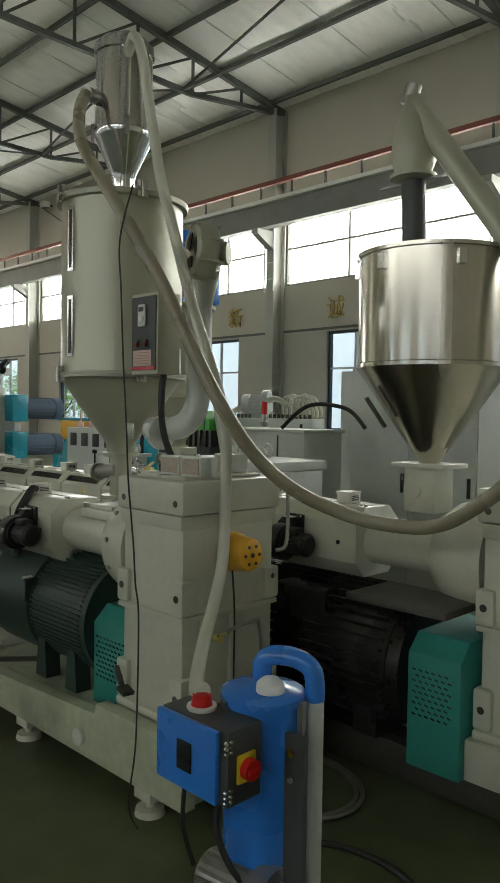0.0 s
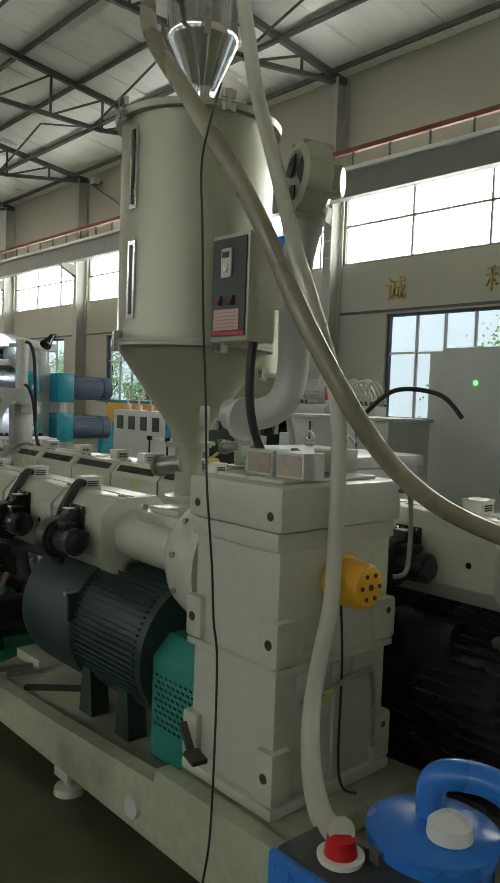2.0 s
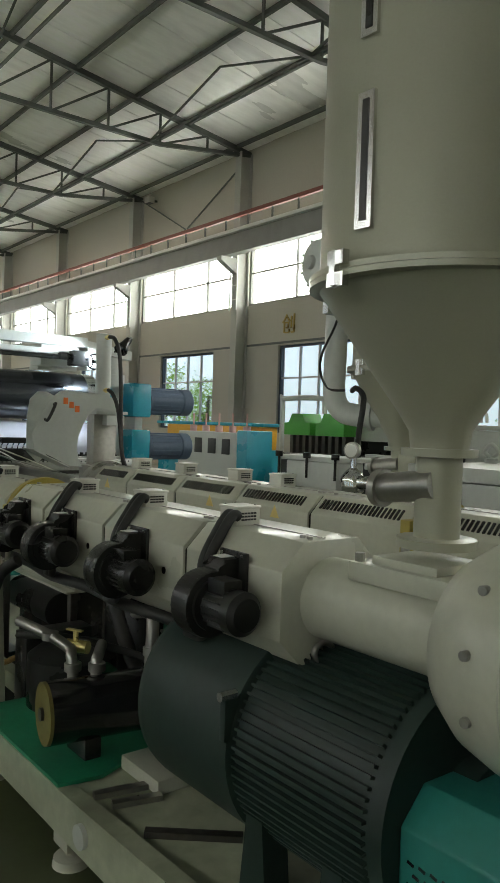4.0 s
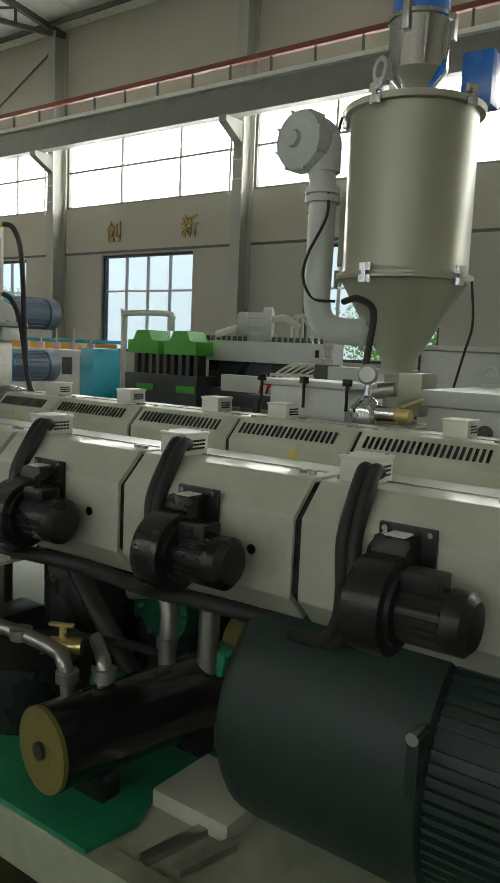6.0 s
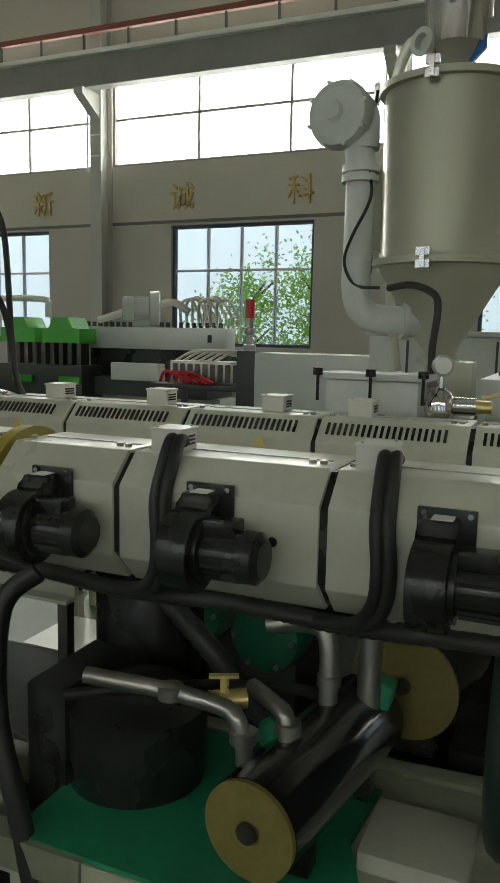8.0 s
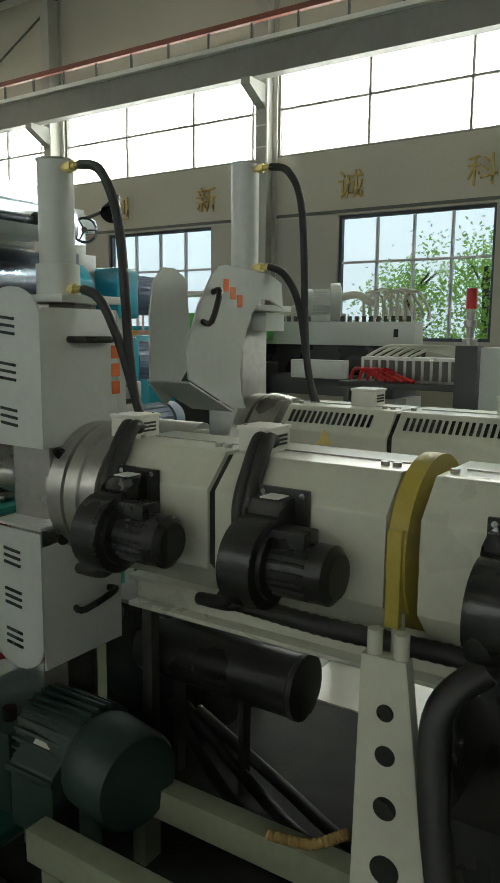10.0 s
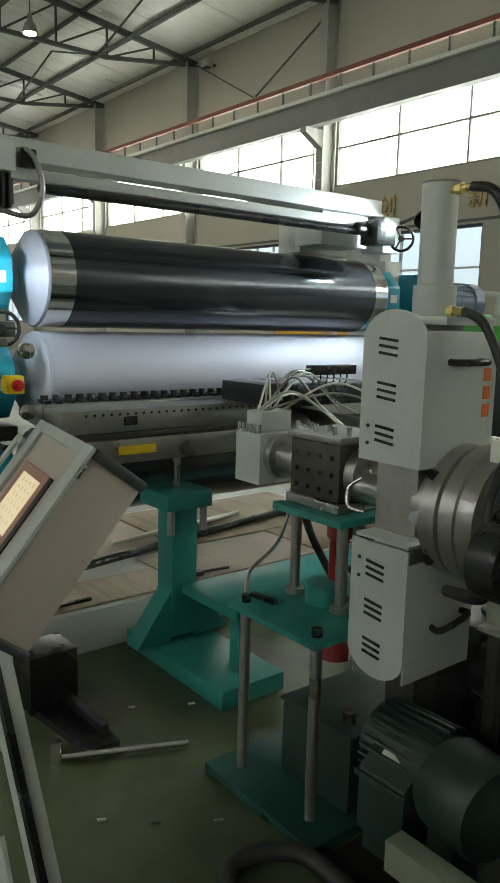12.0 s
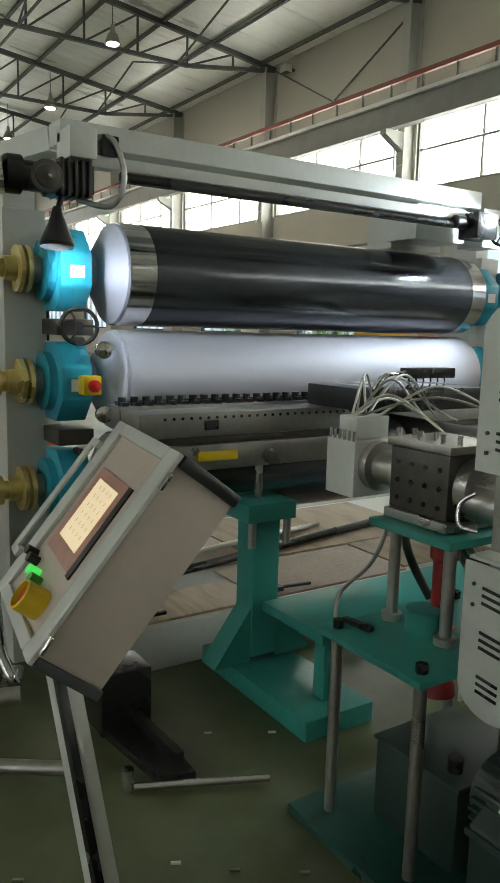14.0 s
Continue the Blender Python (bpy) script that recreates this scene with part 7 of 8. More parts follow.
# ---- calender with three rolls ----
RX = -7.75
cal = thing("roll_calender", (RX - 0.15, 3.0, 0), "three-roll calender with white frame and cyan bearings", "calender")
bm = grown()
box(bm, -8.9, -7.52, 1.74, 4.7, 0.0, 0.185, 0.006)
part("base_frame", bm, GREYPAINT, cal)
for y0, y1 in ((1.60, 1.72), (4.20, 4.30)):
    bm = grown()
    box(bm, -8.10, -7.86, y0, y1, 0.186 if y0 > 2 else 0.0, 2.0, 0.008)
    part("side_frame", bm, GREYPAINT, cal)
    bm = grown()
    box(bm, -7.855, -7.80, y0 - 0.02, y1 + 0.02, 0.3, 1.80, 0.004)
    part("bearing_rail", bm, GREYPAINT, cal)
# Bottom roll takes the dark skin to paint the shade it lies in.
for k, (z, skin, name) in enumerate(((1.578, ROLLDARK, "top_roll"), (1.165, ROLLGREY, "middle_roll"), (0.755, ROLLDARK, "bottom_roll"))):
    bm = grown()
    cyl(bm, (RX, 2.09 if k == 0 else 1.985, z), (RX, 3.845 if k == 0 else 3.94, z), 0.199, seg=96)
    roll = part(name, bm, skin, cal, "dark mirror-finish roll, shade painted into the bottom one" if k != 1 else "matt grey roll")
    for y0, y1 in ((1.985, 2.089), (3.94, 3.846)):
        if k == 0:
            bm = grown()
            cyl(bm, (RX, y0, z), (RX, y1, z), 0.198, seg=96)
            part("chrome_band", bm, CHROME, roll, "polished chrome band")
    for y, d in ((1.984, -1), (3.941, 1)):
        bm = grown()
        turned(bm, (RX, y, z), (0, d, 0), [(0, 0.194), (0.010, 0.192), (0.065, 0.105), (0.085, 0.072), (0.13, 0.062), (0.20, 0.06)], 56)
        part("roll_journal", bm, ROLLGREY, roll, "pale grey roll end")
    for y, d in ((1.79, -1), (4.04, 1)):
        bm = grown()
        hexa = [(RX - 0.14, z - 0.10), (RX - 0.06, z - 0.15), (RX + 0.07, z - 0.15), (RX + 0.15, z - 0.06), (RX + 0.15, z + 0.06), (RX + 0.07, z + 0.15), (RX - 0.06, z + 0.15), (RX - 0.14, z + 0.10)]
        prism(bm, hexa, "y", y - 0.06, y + 0.06, 0.012)
        turned(bm, (RX, y + d * 0.06, z), (0, d, 0), [(0, 0.11), (0.03, 0.11), (0.035, 0.09)], 36)
        house = part("bearing_housing", bm, CYAN, cal, "cyan cast bearing housing")
        bm = grown()
        box(bm, RX + 0.1505, RX + 0.153, y - 0.025, y + 0.03, z - 0.03, z + 0.015)
        part("name_plate", bm, PAPER, house)
        bm = grown()
        for a in range(6):
            cyl(bm, (RX + 0.095 * math.cos(a), y - d * 0.06, z + 0.095 * math.sin(a)), (RX + 0.095 * math.cos(a), y - d * 0.07, z + 0.095 * math.sin(a)), 0.008, seg=8)
        part("bolt", bm, RAWSTEEL, house)
    union = thing("rotary_union", (RX, 1.55, z), "brass rotary water union with flange and hose", "rotary union", "rotary unions")
    bm = grown()
    turned(bm, (RX, 1.70, z), (0, -1, 0), [(0, 0.05), (0.04, 0.05), (0.045, 0.045)], 32)
    part("spindle", bm, RAWSTEEL, union)
    bm = grown()
    turned(bm, (RX, 1.655, z), (0, -1, 0), [(0, 0.085), (0.016, 0.085), (0.017, 0.06), (0.028, 0.06), (0.029, 0.085), (0.045, 0.085), (0.046, 0.045), (0.09, 0.045)], 36)
    part("flange", bm, BRASS, union)
    bm = grown()
    turned(bm, (RX, 1.565, z), (0, -1, 0), [(0, 0.035), (0.02, 0.035), (0.022, 0.055), (0.15, 0.055), (0.152, 0.04), (0.20, 0.04), (0.205, 0.05), (0.27, 0.05), (0.275, 0.03), (0.34, 0.03)], 36)
    box(bm, RX - 0.02, RX + 0.03, 1.38, 1.43, z + 0.04, z + 0.09, 0.006)
    part("union_body", bm, BRASS, union)
    bm = grown()
    cyl(bm, (RX, 1.225, z), (RX, 1.02, z), 0.028, seg=20)
    part("feed_pipe", bm, RAWSTEEL, union)
    for q in (0.0, 0.085):
        bm = grown()
        tube(bm, [(RX + q * 0.3, 1.385 + q, z - 0.04), (RX + 0.01, 1.38 + q, z - 0.16), (RX + 0.04, 1.37 + q, z * 0.62), (RX + 0.06 + q, 1.385 + q, z * 0.32), (RX + 0.05 + 0.1 * k, 1.42 + q, 0.10), (RX + 0.04, 1.50 + q, 0.04)], 0.021, 14, 16, 0.02)
        part("drain_hose", bm, CHROME, union, "braided metal hose")
bm = grown()
box(bm, -7.62, -7.50, 1.70, 3.80, 1.985, 2.065, 0.004)
part("traverse_beam", bm, GREYPAINT, cal)
bm = grown()
box(bm, -7.48, -7.42, 1.78, 3.66, 1.905, 1.945, 0.004)
part("guide_rail", bm, GREYPAINT, cal)
bm = grown()
cyl(bm, (-7.41, 1.88, 1.88), (-7.41, 3.55, 1.88), 0.019, seg=20)
part("guide_rod", bm, BLACK, cal, "black guide rod")
for y in (3.78,):
    bm = grown()
    box(bm, -7.62, -7.46, y, y + 0.12, 1.80, 1.984, 0.006)
    part("beam_bracket", bm, GREYPAINT, cal)
bm = grown()
box(bm, -7.75, -7.55, 3.42, 3.75, 1.62 + 0.2, 1.984, 0.004)
box(bm, -7.98, -7.80, 3.50, 3.85, 1.80, 1.984, 0.004)
part("beam_panel", bm, GREYPAINT, cal)
bm = grown()
bar(bm, (-7.66, 3.80, 2.02), (-7.98, 4.44, 1.99), 0.10, 0.08)
part("beam_arm", bm, GREYPAINT, cal)
bm = grown()
bar(bm, (-7.64, 1.74, 2.02), (-7.98, 1.56, 1.97), 0.10, 0.08)
part("beam_arm", bm, GREYPAINT, cal)
bm = grown()
turned(bm, (-7.46, 1.50, 1.855), (0, 1, 0), [(0, 0.03), (0, 0.058), (0.01, 0.062), (0.05, 0.062), (0.055, 0.048), (0.12, 0.048), (0.13, 0.06), (0.16, 0.06), (0.165, 0.04)], 32)
drive = part("drive_motor", bm, BLACK, cal, "black traverse drive motor")
for k in range(5):
    bm = grown()
    box(bm, -7.535, -7.405, 1.668 + k * 0.024, 1.680 + k * 0.024, 1.80, 1.92, 0.004)
    part("cooling_fin", bm, BLACK, drive)
bm = grown()
box(bm, -7.52, -7.42, 1.66, 1.79, 1.812, 1.908, 0.006)
part("gear_case", bm, BLACK, drive)
bm = grown()
turned(bm, (-7.40, 1.62, 1.85), (1, -0.15, 0), [(0, 0.05), (0.012, 0.052), (0.014, 0.038), (0.022, 0.036), (0.024, 0.018), (0.032, 0.0)], 28)
part("hand_cover", bm, DARKSTEEL, drive)
bm = grown()
turned(bm, (-7.46, 1.44, 1.84), Vector((0.25, 1, 0.1)), [(0, 0.045), (0.0, 0.070), (0.016, 0.078), (0.03, 0.070), (0.034, 0.058), (0.055, 0.058)], 32)
part("motor_end", bm, CHROME, cal, "bright ribbed motor end")
bm = grown()
box(bm, -7.55, -7.41, 1.70, 1.80, 1.925, 2.03, 0.014)
part("terminal_cover", bm, GREYPAINT, cal)
bm = grown()
box(bm, -7.46, -7.40, 1.81, 1.87, 1.945, 2.01, 0.006)
part("limit_switch", bm, BLACK, cal)
bm = grown()
tube(bm, [(-7.45, 1.76, 1.98), (-7.40, 1.84, 2.0), (-7.38, 1.88, 1.88), (-7.40, 1.84, 1.78), (-7.46, 1.74, 1.80)], 0.010)
part("motor_conduit", bm, RAWSTEEL, cal)
for x, y, z in ((-7.42, 1.66, 1.70),):
    bm = grown()
    turned(bm, (x, y, z + 0.06), (0.1, -0.05, -1), [(0, 0.015), (0.03, 0.022), (0.05, 0.03), (0.12, 0.058), (0.13, 0.055), (0.11, 0.02)], 28)
    cyl(bm, (x, y, z + 0.05), (x - 0.02, y + 0.03, z + 0.12), 0.010, seg=10)
    part("work_light", bm, BLACK, cal, "black work light shade")
bm = grown()
turned(bm, (-7.40, 3.60, 1.89), (0, -1, 0), [(0, 0.02), (0.03, 0.03), (0.09, 0.03), (0.10, 0.02)], 24)
box(bm, -7.46, -7.34, 3.60, 3.74, 1.82, 1.94, 0.01)
part("screw_block", bm, BLACK, cal)


def handwheel(parent, c, face, r):
    bm = grown()
    q = Vector(face).to_track_quat("Z", "Y")
    ring = [Vector(c) + q @ Vector((r * math.cos(a), r * math.sin(a), 0)) for a in np.linspace(0, 2 * math.pi, 25)]
    tube(bm, ring, r * 0.12, 8, 1)
    for k in range(3):
        a = k * 2.094
        bar(bm, c, Vector(c) + q @ Vector((r * math.cos(a), r * math.sin(a), 0)), r * 0.14, r * 0.12)
    cyl(bm, Vector(c) - q @ Vector((0, 0, 0.02)), Vector(c) + q @ Vector((0, 0, 0.02)), r * 0.25, seg=16)
    part("handwheel", bm, BLACK, parent, "black spoked handwheel")


for n, (a, b, w) in enumerate((((-7.44, 1.62, 1.63), (-7.72, 2.5, 1.35), 13.0), ((-7.20, 3.90, 1.96), (-7.76, 3.0, 1.35), 44.0))):
    lamp = new("work_lamp", bpy.data.lights.new("work_lamp", "SPOT"))
    lamp.data.energy, lamp.data.spot_size, lamp.data.spot_blend, lamp.data.shadow_soft_size = w, radians(105), 0.6, 0.03
    lamp.data.color = (0.66, 0.84, 1.0)
    lamp.matrix_world = look(a, b)
wl = thing("work_light", (-7.50, 4.20, 2.0), "black work light on a thin arm aimed at the rolls", "lamp")
bm = grown()
turned(bm, (-7.47, 4.16, 2.09), Vector((0.25, -0.62, -0.74)), [(0, 0.018), (0.03, 0.026), (0.06, 0.032), (0.14, 0.060), (0.15, 0.058), (0.12, 0.024)], 28)
part("shade", bm, BLACK, wl)
bm = grown()
tube(bm, [(-7.475, 4.165, 2.09), (-7.52, 4.22, 2.10), (-7.62, 4.24, 2.05), (-7.75, 4.22, 2.01), (-7.87, 4.22, 2.003)], 0.010, 8, 4)
part("arm", bm, CHARCOAL, wl)
handwheel(cal, (-7.58, 1.79, 1.375), (0.95, -0.3, 0), 0.065)
handwheel(cal, (-7.34, 3.78, 1.86), (0.6, -0.8, 0), 0.06)
for z in (1.29, 1.05):
    bm = grown()
    turned(bm, (-7.575, 1.88, z), (1, -0.2, 0), [(0, 0.032), (0.022, 0.032), (0.024, 0.026), (0.025, 0.0)], 24)
    part("pressure_gauge", bm, CHROME, cal, "round chrome pressure gauge")
bm = grown()
box(bm, -7.598, -7.54, 1.79, 1.86, 1.125, 1.195, 0.005)
es = part("stop_box", bm, YELLOW, cal, "yellow emergency stop box")
bm = grown()
turned(bm, (-7.54, 1.825, 1.16), (1, 0, 0), [(0, 0.012), (0.014, 0.012), (0.016, 0.024), (0.03, 0.022), (0.034, 0.0)], 24)
part("stop_button", bm, RED, es, "red mushroom button")
for z in (1.37, 0.96):
    bm = grown()
    box(bm, -7.80, -7.62, 1.72, 1.86, z - 0.03, z + 0.03, 0.006)
    cyl(bm, (-7.62, 1.79, z - 0.05), (-7.56, 1.79, z - 0.05), 0.016, seg=12)
    part("gap_adjuster", bm, DARKSTEEL, cal)
for z in (1.578, 1.165, 0.755):
    rm = thing("roll_drive", (RX - 0.05, 4.6, 0.0), "blue-grey ribbed gear motor driving a calender roll", "gear motor", "roll drives")
    bm = grown()
    box(bm, RX - 0.17, RX + 0.13, 4.31, 4.50, z - 0.15, z + 0.15, 0.02)
    part("gear_case", bm, CYAN, rm)
    bm = grown()
    turned(bm, (RX, 4.501, z), (0, 1, 0), [(0, 0.13), (0.02, 0.13), (0.025, 0.112), (0.36, 0.112), (0.37, 0.125), (0.46, 0.125), (0.48, 0.10)], 36)
    body = part("motor_body", bm, SLATEBLUE, rm)
    for k in range(20):
        bm = grown()
        a = k * math.pi / 10
        bar(bm, (RX + 0.120 * math.cos(a), 4.54, z + 0.120 * math.sin(a)), (RX + 0.120 * math.cos(a), 4.85, z + 0.120 * math.sin(a)), 0.006, 0.008)
        part("motor_fin", bm, SLATEBLUE, body)
    if z < 0.8:
        bm = grown()
        box(bm, RX - 0.12, RX + 0.10, 4.32, 4.48, 0.186, z - 0.151, 0.006)
        part("bracket", bm, GREYPAINT, rm)
    else:
        bm = grown()
        box(bm, RX - 0.12, RX + 0.08, 4.36, 4.44, z - 0.262, z - 0.151, 0.006)
        part("bracket", bm, GREYPAINT, rm)
# boards, rod and tools on the calender base
for y0, y1, x0, x1, mat, lab, nm in ((1.76, 2.6, -7.84, -7.55, WOOD, "worn plywood board on the calender base", "plywood_board"), (2.62, 3.5, -8.0, -7.56, CARDBOARD, "dirty card sheet on the calender base", "card_sheet"), (3.52, 4.19, -8.05, -7.6, WOOD, "worn plywood board on the calender base", "plywood_board"), (1.76, 2.9, -8.84, -8.06, CARDBOARD, "pale dirty card sheet on the calender base", "card_sheet"), (2.92, 4.19, -8.84, -8.06, WOOD, "worn plywood board on the calender base", "plywood_board")):
    bm = grown()
    box(bm, x0, x1, y0, y1, 0.186, 0.198, 0.003)
    single(nm, bm, mat, lab, "board")
bm = grown()
cyl(bm, (-7.86, 1.74, 0.222), (-8.31, 4.05, 0.222), 0.022, seg=16)
single("guide_bar", bm, BLACK, "long black bar lying across the boards", "bar")
for i in range(6):
    cable("heater_wire", [(-8.25, 2.60 + 0.02 * i, 0.215), (-8.30 + 0.03 * i, 2.9, 0.22 + 0.01 * i), (-8.38, 3.3 + 0.03 * i, 0.215), (-8.42, 3.6, 0.215)], 0.011, WHITEHOSE, "pale braided cable bundle on the boards")
bm = grown()
bar(bm, (-7.60, 2.00, 0.206), (-7.60, 2.16, 0.206), 0.02, 0.012)
bar(bm, (-7.62, 1.80, 0.206), (-7.58, 1.98, 0.206), 0.03, 0.010)
single("file_tool", bm, BLACK, "black hand tool on the boards", "tool")
bm = grown()
bar(bm, (-7.62, 2.55, 0.212), (-7.60, 2.75, 0.212), 0.04, 0.02)
bar(bm, (-7.60, 2.75, 0.215), (-7.58, 2.90, 0.215), 0.012, 0.012)
single("heat_gun", bm, CHARCOAL, "grey hand tool on the boards", "tool")

# ---- operator panel ----
corner = Vector((-5.942, 1.351, 1.189))
down = Vector((-0.0968, -0.6001, -0.7941)).normalized()
back = Vector((0.0927, 0.7889, -0.6075))
back = (back - down * back.dot(down)).normalized()
side = down.cross(back)
if side.x > 0:
    side = -side
pm = Matrix((side * 2.08, down, back * 0.466)).transposed().to_4x4()
pm.translation = corner
PW, PL, PD = 0.158, 0.375, 0.275


def panel_box(bm, a0, a1, b0, b1, c0, c1, bevel=0.0):
    one = grown()
    box(one, a0, a1, b0, b1, c0, c1, bevel)
    bmesh.ops.transform(one, matrix=pm, verts=one.verts)
    data = bpy.data.meshes.new("panel_piece")
    one.to_mesh(data)
    one.free()
    bm.from_mesh(data)
    bpy.data.meshes.remove(data)
    return bm


hmi = thing("operator_panel", (-6.1, 1.35, 0), "grey tilted operator panel with lit touch screen on a stand", "control panel")
part("enclosure", panel_box(grown(), 0, PW, 0, PL, 0.012, PD, 0.004), HMIGREY, hmi)
bm = grown()
panel_box(bm, -0.004, 0.018, -0.004, PL + 0.004, -0.008, 0.014, 0.004)
panel_box(bm, PW - 0.018, PW + 0.004, -0.004, PL + 0.004, -0.008, 0.014, 0.004)
panel_box(bm, 0.018, PW - 0.018, -0.004, 0.02, -0.008, 0.014, 0.004)
panel_box(bm, 0.018, PW - 0.018, PL - 0.02, PL + 0.004, -0.008, 0.014, 0.004)
part("edge_profile", bm, GREYPAINT, hmi, "pale aluminium edge profile")
for b0, b1, b2 in ((-0.006, -0.006, 0.016), (PL - 0.03, PL - 0.012, PL + 0.006)):
    bm = grown()
    panel_box(bm, -0.004, PW + 0.002, b1, b2, 0.02, PD + 0.004, 0.004)
    part("end_cap", bm, CHARCOAL, hmi, "dark end cap")
part("screen_bezel", panel_box(grown(), 0.045, 0.125, 0.085, 0.255, 0.002, 0.011, 0.002), SCREENPINK, hmi, "reddish screen bezel")
part("touch_screen", panel_box(grown(), 0.055, 0.112, 0.105, 0.225, 0.0, 0.0018), SCREEN, hmi, "lit amber touch screen")
bm = grown()
for r in range(4):
    for c in range(6):
        panel_box(bm, 0.064 + r * 0.011, 0.0655 + r * 0.011, 0.113 + c * 0.017, 0.121 + c * 0.017, -0.0008, -0.0002)
part("screen_text", bm, BRASS, hmi, "rows of small screen text")
# Black strip puts the bezel's gap shadow into the colour.
part("bezel_shadow_gap", panel_box(grown(), 0.036, 0.0448, 0.085, 0.26, 0.004, 0.011), BLACK, hmi, "black strip painting the shadow gap beside the bezel")
for i, (a, b, mat, nm) in enumerate(((0.135, 0.285, BLACK, "black_switch"), (0.120, 0.290, BLACK, "black_switch"), (0.100, 0.300, GREENLIT, "green_button"), (0.085, 0.305, BRIGHTGREEN, "green_button"))):
    bm = grown()
    p = pm @ Vector((a, b, 0.011))
    cyl(bm, p, p - back * 0.022, 0.009, seg=16)
    part(nm, bm, mat, hmi)
bm = grown()
p = pm @ Vector((0.052, 0.322, 0.011))
turned(bm, p, -back, [(0, 0.026), (0.04, 0.026), (0.042, 0.022), (0.012, 0.020)], 28)
shroud = part("stop_shroud", bm, YELLOW, hmi, "yellow emergency stop shroud")
bm = grown()
turned(bm, p, -back, [(0.012, 0.010), (0.024, 0.010), (0.026, 0.017), (0.034, 0.016), (0.036, 0.0)], 24)
part("stop_button", bm, RED, shroud, "red stop button")
bm = grown()
panel_box(bm, PW + 0.012, PW + 0.024, 0.05, PL - 0.06, -0.03, -0.015, 0.003)
panel_box(bm, PW, PW + 0.018, 0.05, 0.065, -0.028, 0.005)
panel_box(bm, PW, PW + 0.018, PL - 0.075, PL - 0.06, -0.028, 0.005)
part("grab_rail", bm, GREYPAINT, hmi, "pale grab rail")
bm = grown()
for b in (0.03, PL - 0.05):
    panel_box(bm, -0.010, -0.001, b, b + 0.03, 0.0, 0.012, 0.002)
part("latch", bm, CHROME, hmi)
foot = pm @ Vector((PW * 0.45, PL * 0.96, PD * 0.55))
bm = grown()
bar(bm, foot, (-5.77, 1.26, 0.03), 0.040, 0.040)
leg = part("stand_leg", bm, GREYPAINT, hmi)
bm = grown()
bar(bm, foot + Vector((0.021, -0.012, 0)), (-5.749, 1.248, 0.03), 0.014, 0.016)
part("leg_groove", bm, BLACK, leg)
bm = grown()
prism(bm, [(-6.33, 0.001), (-6.33, 0.10), (-6.31, 0.22), (-6.20, 0.02), (-6.20, 0.001)], "y", 1.29, 1.30)
prism(bm, [(-6.20, 0.001), (-6.20, 0.02), (-5.90, 0.02), (-5.90, 0.001)], "y", 1.29, 1.30)
part("stand_brace", bm, GREYPAINT, hmi)
bm = grown()
box(bm, -5.95, -5.66, 1.18, 1.34, 0.0, 0.03, 0.003)
part("stand_foot", bm, CHARCOAL, hmi)
bracket = thing("black_bracket", (-7.2, 1.79, 0), "black steel bracket with a flat tongue standing on the floor", "bracket")
part("block", box(grown(), -7.32, -7.15, 1.70, 1.885, 0.0, 0.22, 0.008), BLACK, bracket)
bm = grown()
prism(bm, [(-7.149, 1.71), (-7.149, 1.87), (-6.79, 1.865), (-6.80, 1.755)], "z", 0.0, 0.03, 0.004)
part("tongue", bm, BLACK, bracket)
bm = grown()
bar(bm, (-7.14, 1.82, 0.06), (-6.86, 1.845, 0.045), 0.03, 0.03)
part("stiffener", bm, BLACK, bracket)
# spanner, bolts and scraps on the floor
bm = grown()
cyl(bm, (-6.825, 1.672, 0.02), (-6.66, 2.05, 0.02), 0.012, seg=12)
cyl(bm, (-6.84, 1.66, 0.0), (-6.84, 1.66, 0.075), 0.018, seg=14)
single("socket_wrench", bm, CHROME, "long steel socket wrench lying on the floor", "wrench")
for i, (x, y) in enumerate(((-7.006, 2.013), (-6.9, 2.208), (-6.501, 1.632), (-6.649, 1.266), (-6.4, 1.75), (-6.3, 1.9), (-7.2, 1.7), (-6.75, 1.5))):
    bm = grown()
    bar(bm, (x, y, 0.004), (x + 0.012, y + 0.024, 0.004), 0.007, 0.006)
    single("metal_scrap", bm, BOXWHITE if i < 3 else RAWSTEEL, "small pale scrap lying on the floor", "scrap", "floor scraps")
cable("floor_hose", [(-5.55, 1.75, 0.025), (-5.85, 1.70, 0.025), (-6.1, 1.8, 0.025), (-6.05, 1.98, 0.025), (-5.85, 2.0, 0.025), (-5.6, 1.95, 0.025), (-5.4, 1.9, 0.025)], 0.025, RUBBER, "thick black hose lying on the floor", "hose")
bm = grown()
cyl(bm, (-7.3, 1.0, 0.06), (-6.95, 1.55, 0.05), 0.022, seg=12)
cyl(bm, (-7.5, 1.15, 0.10), (-7.4, 1.50, 0.10), 0.03, seg=12)
single("steel_pipe", bm, RAWSTEEL, "grey steel water pipe on the floor by the calender", "pipe")
side_cab = thing("side_cabinet", (-9.9, 1.6, 0), "white machine cabinet with orange bands and a black upper bay", "cabinet")
part("body", box(grown(), -10.4, -9.4, 0.9, 2.32, 0.0, 0.86, 0.012), GREYPAINT, side_cab)
part("upper_bay", box(grown(), -10.35, -9.44, 0.95, 2.28, 0.862, 1.50, 0.01), BLACK, side_cab, "black upper bay")
for z in (0.70, 0.20):
    bm = grown()
    prism(bm, [(0.92, z + 0.08), (2.30, z + 0.02), (2.30, z - 0.10), (0.92, z - 0.04)], "x", -9.399, -9.392)
    part("orange_band", bm, ORANGE, side_cab, "orange band")
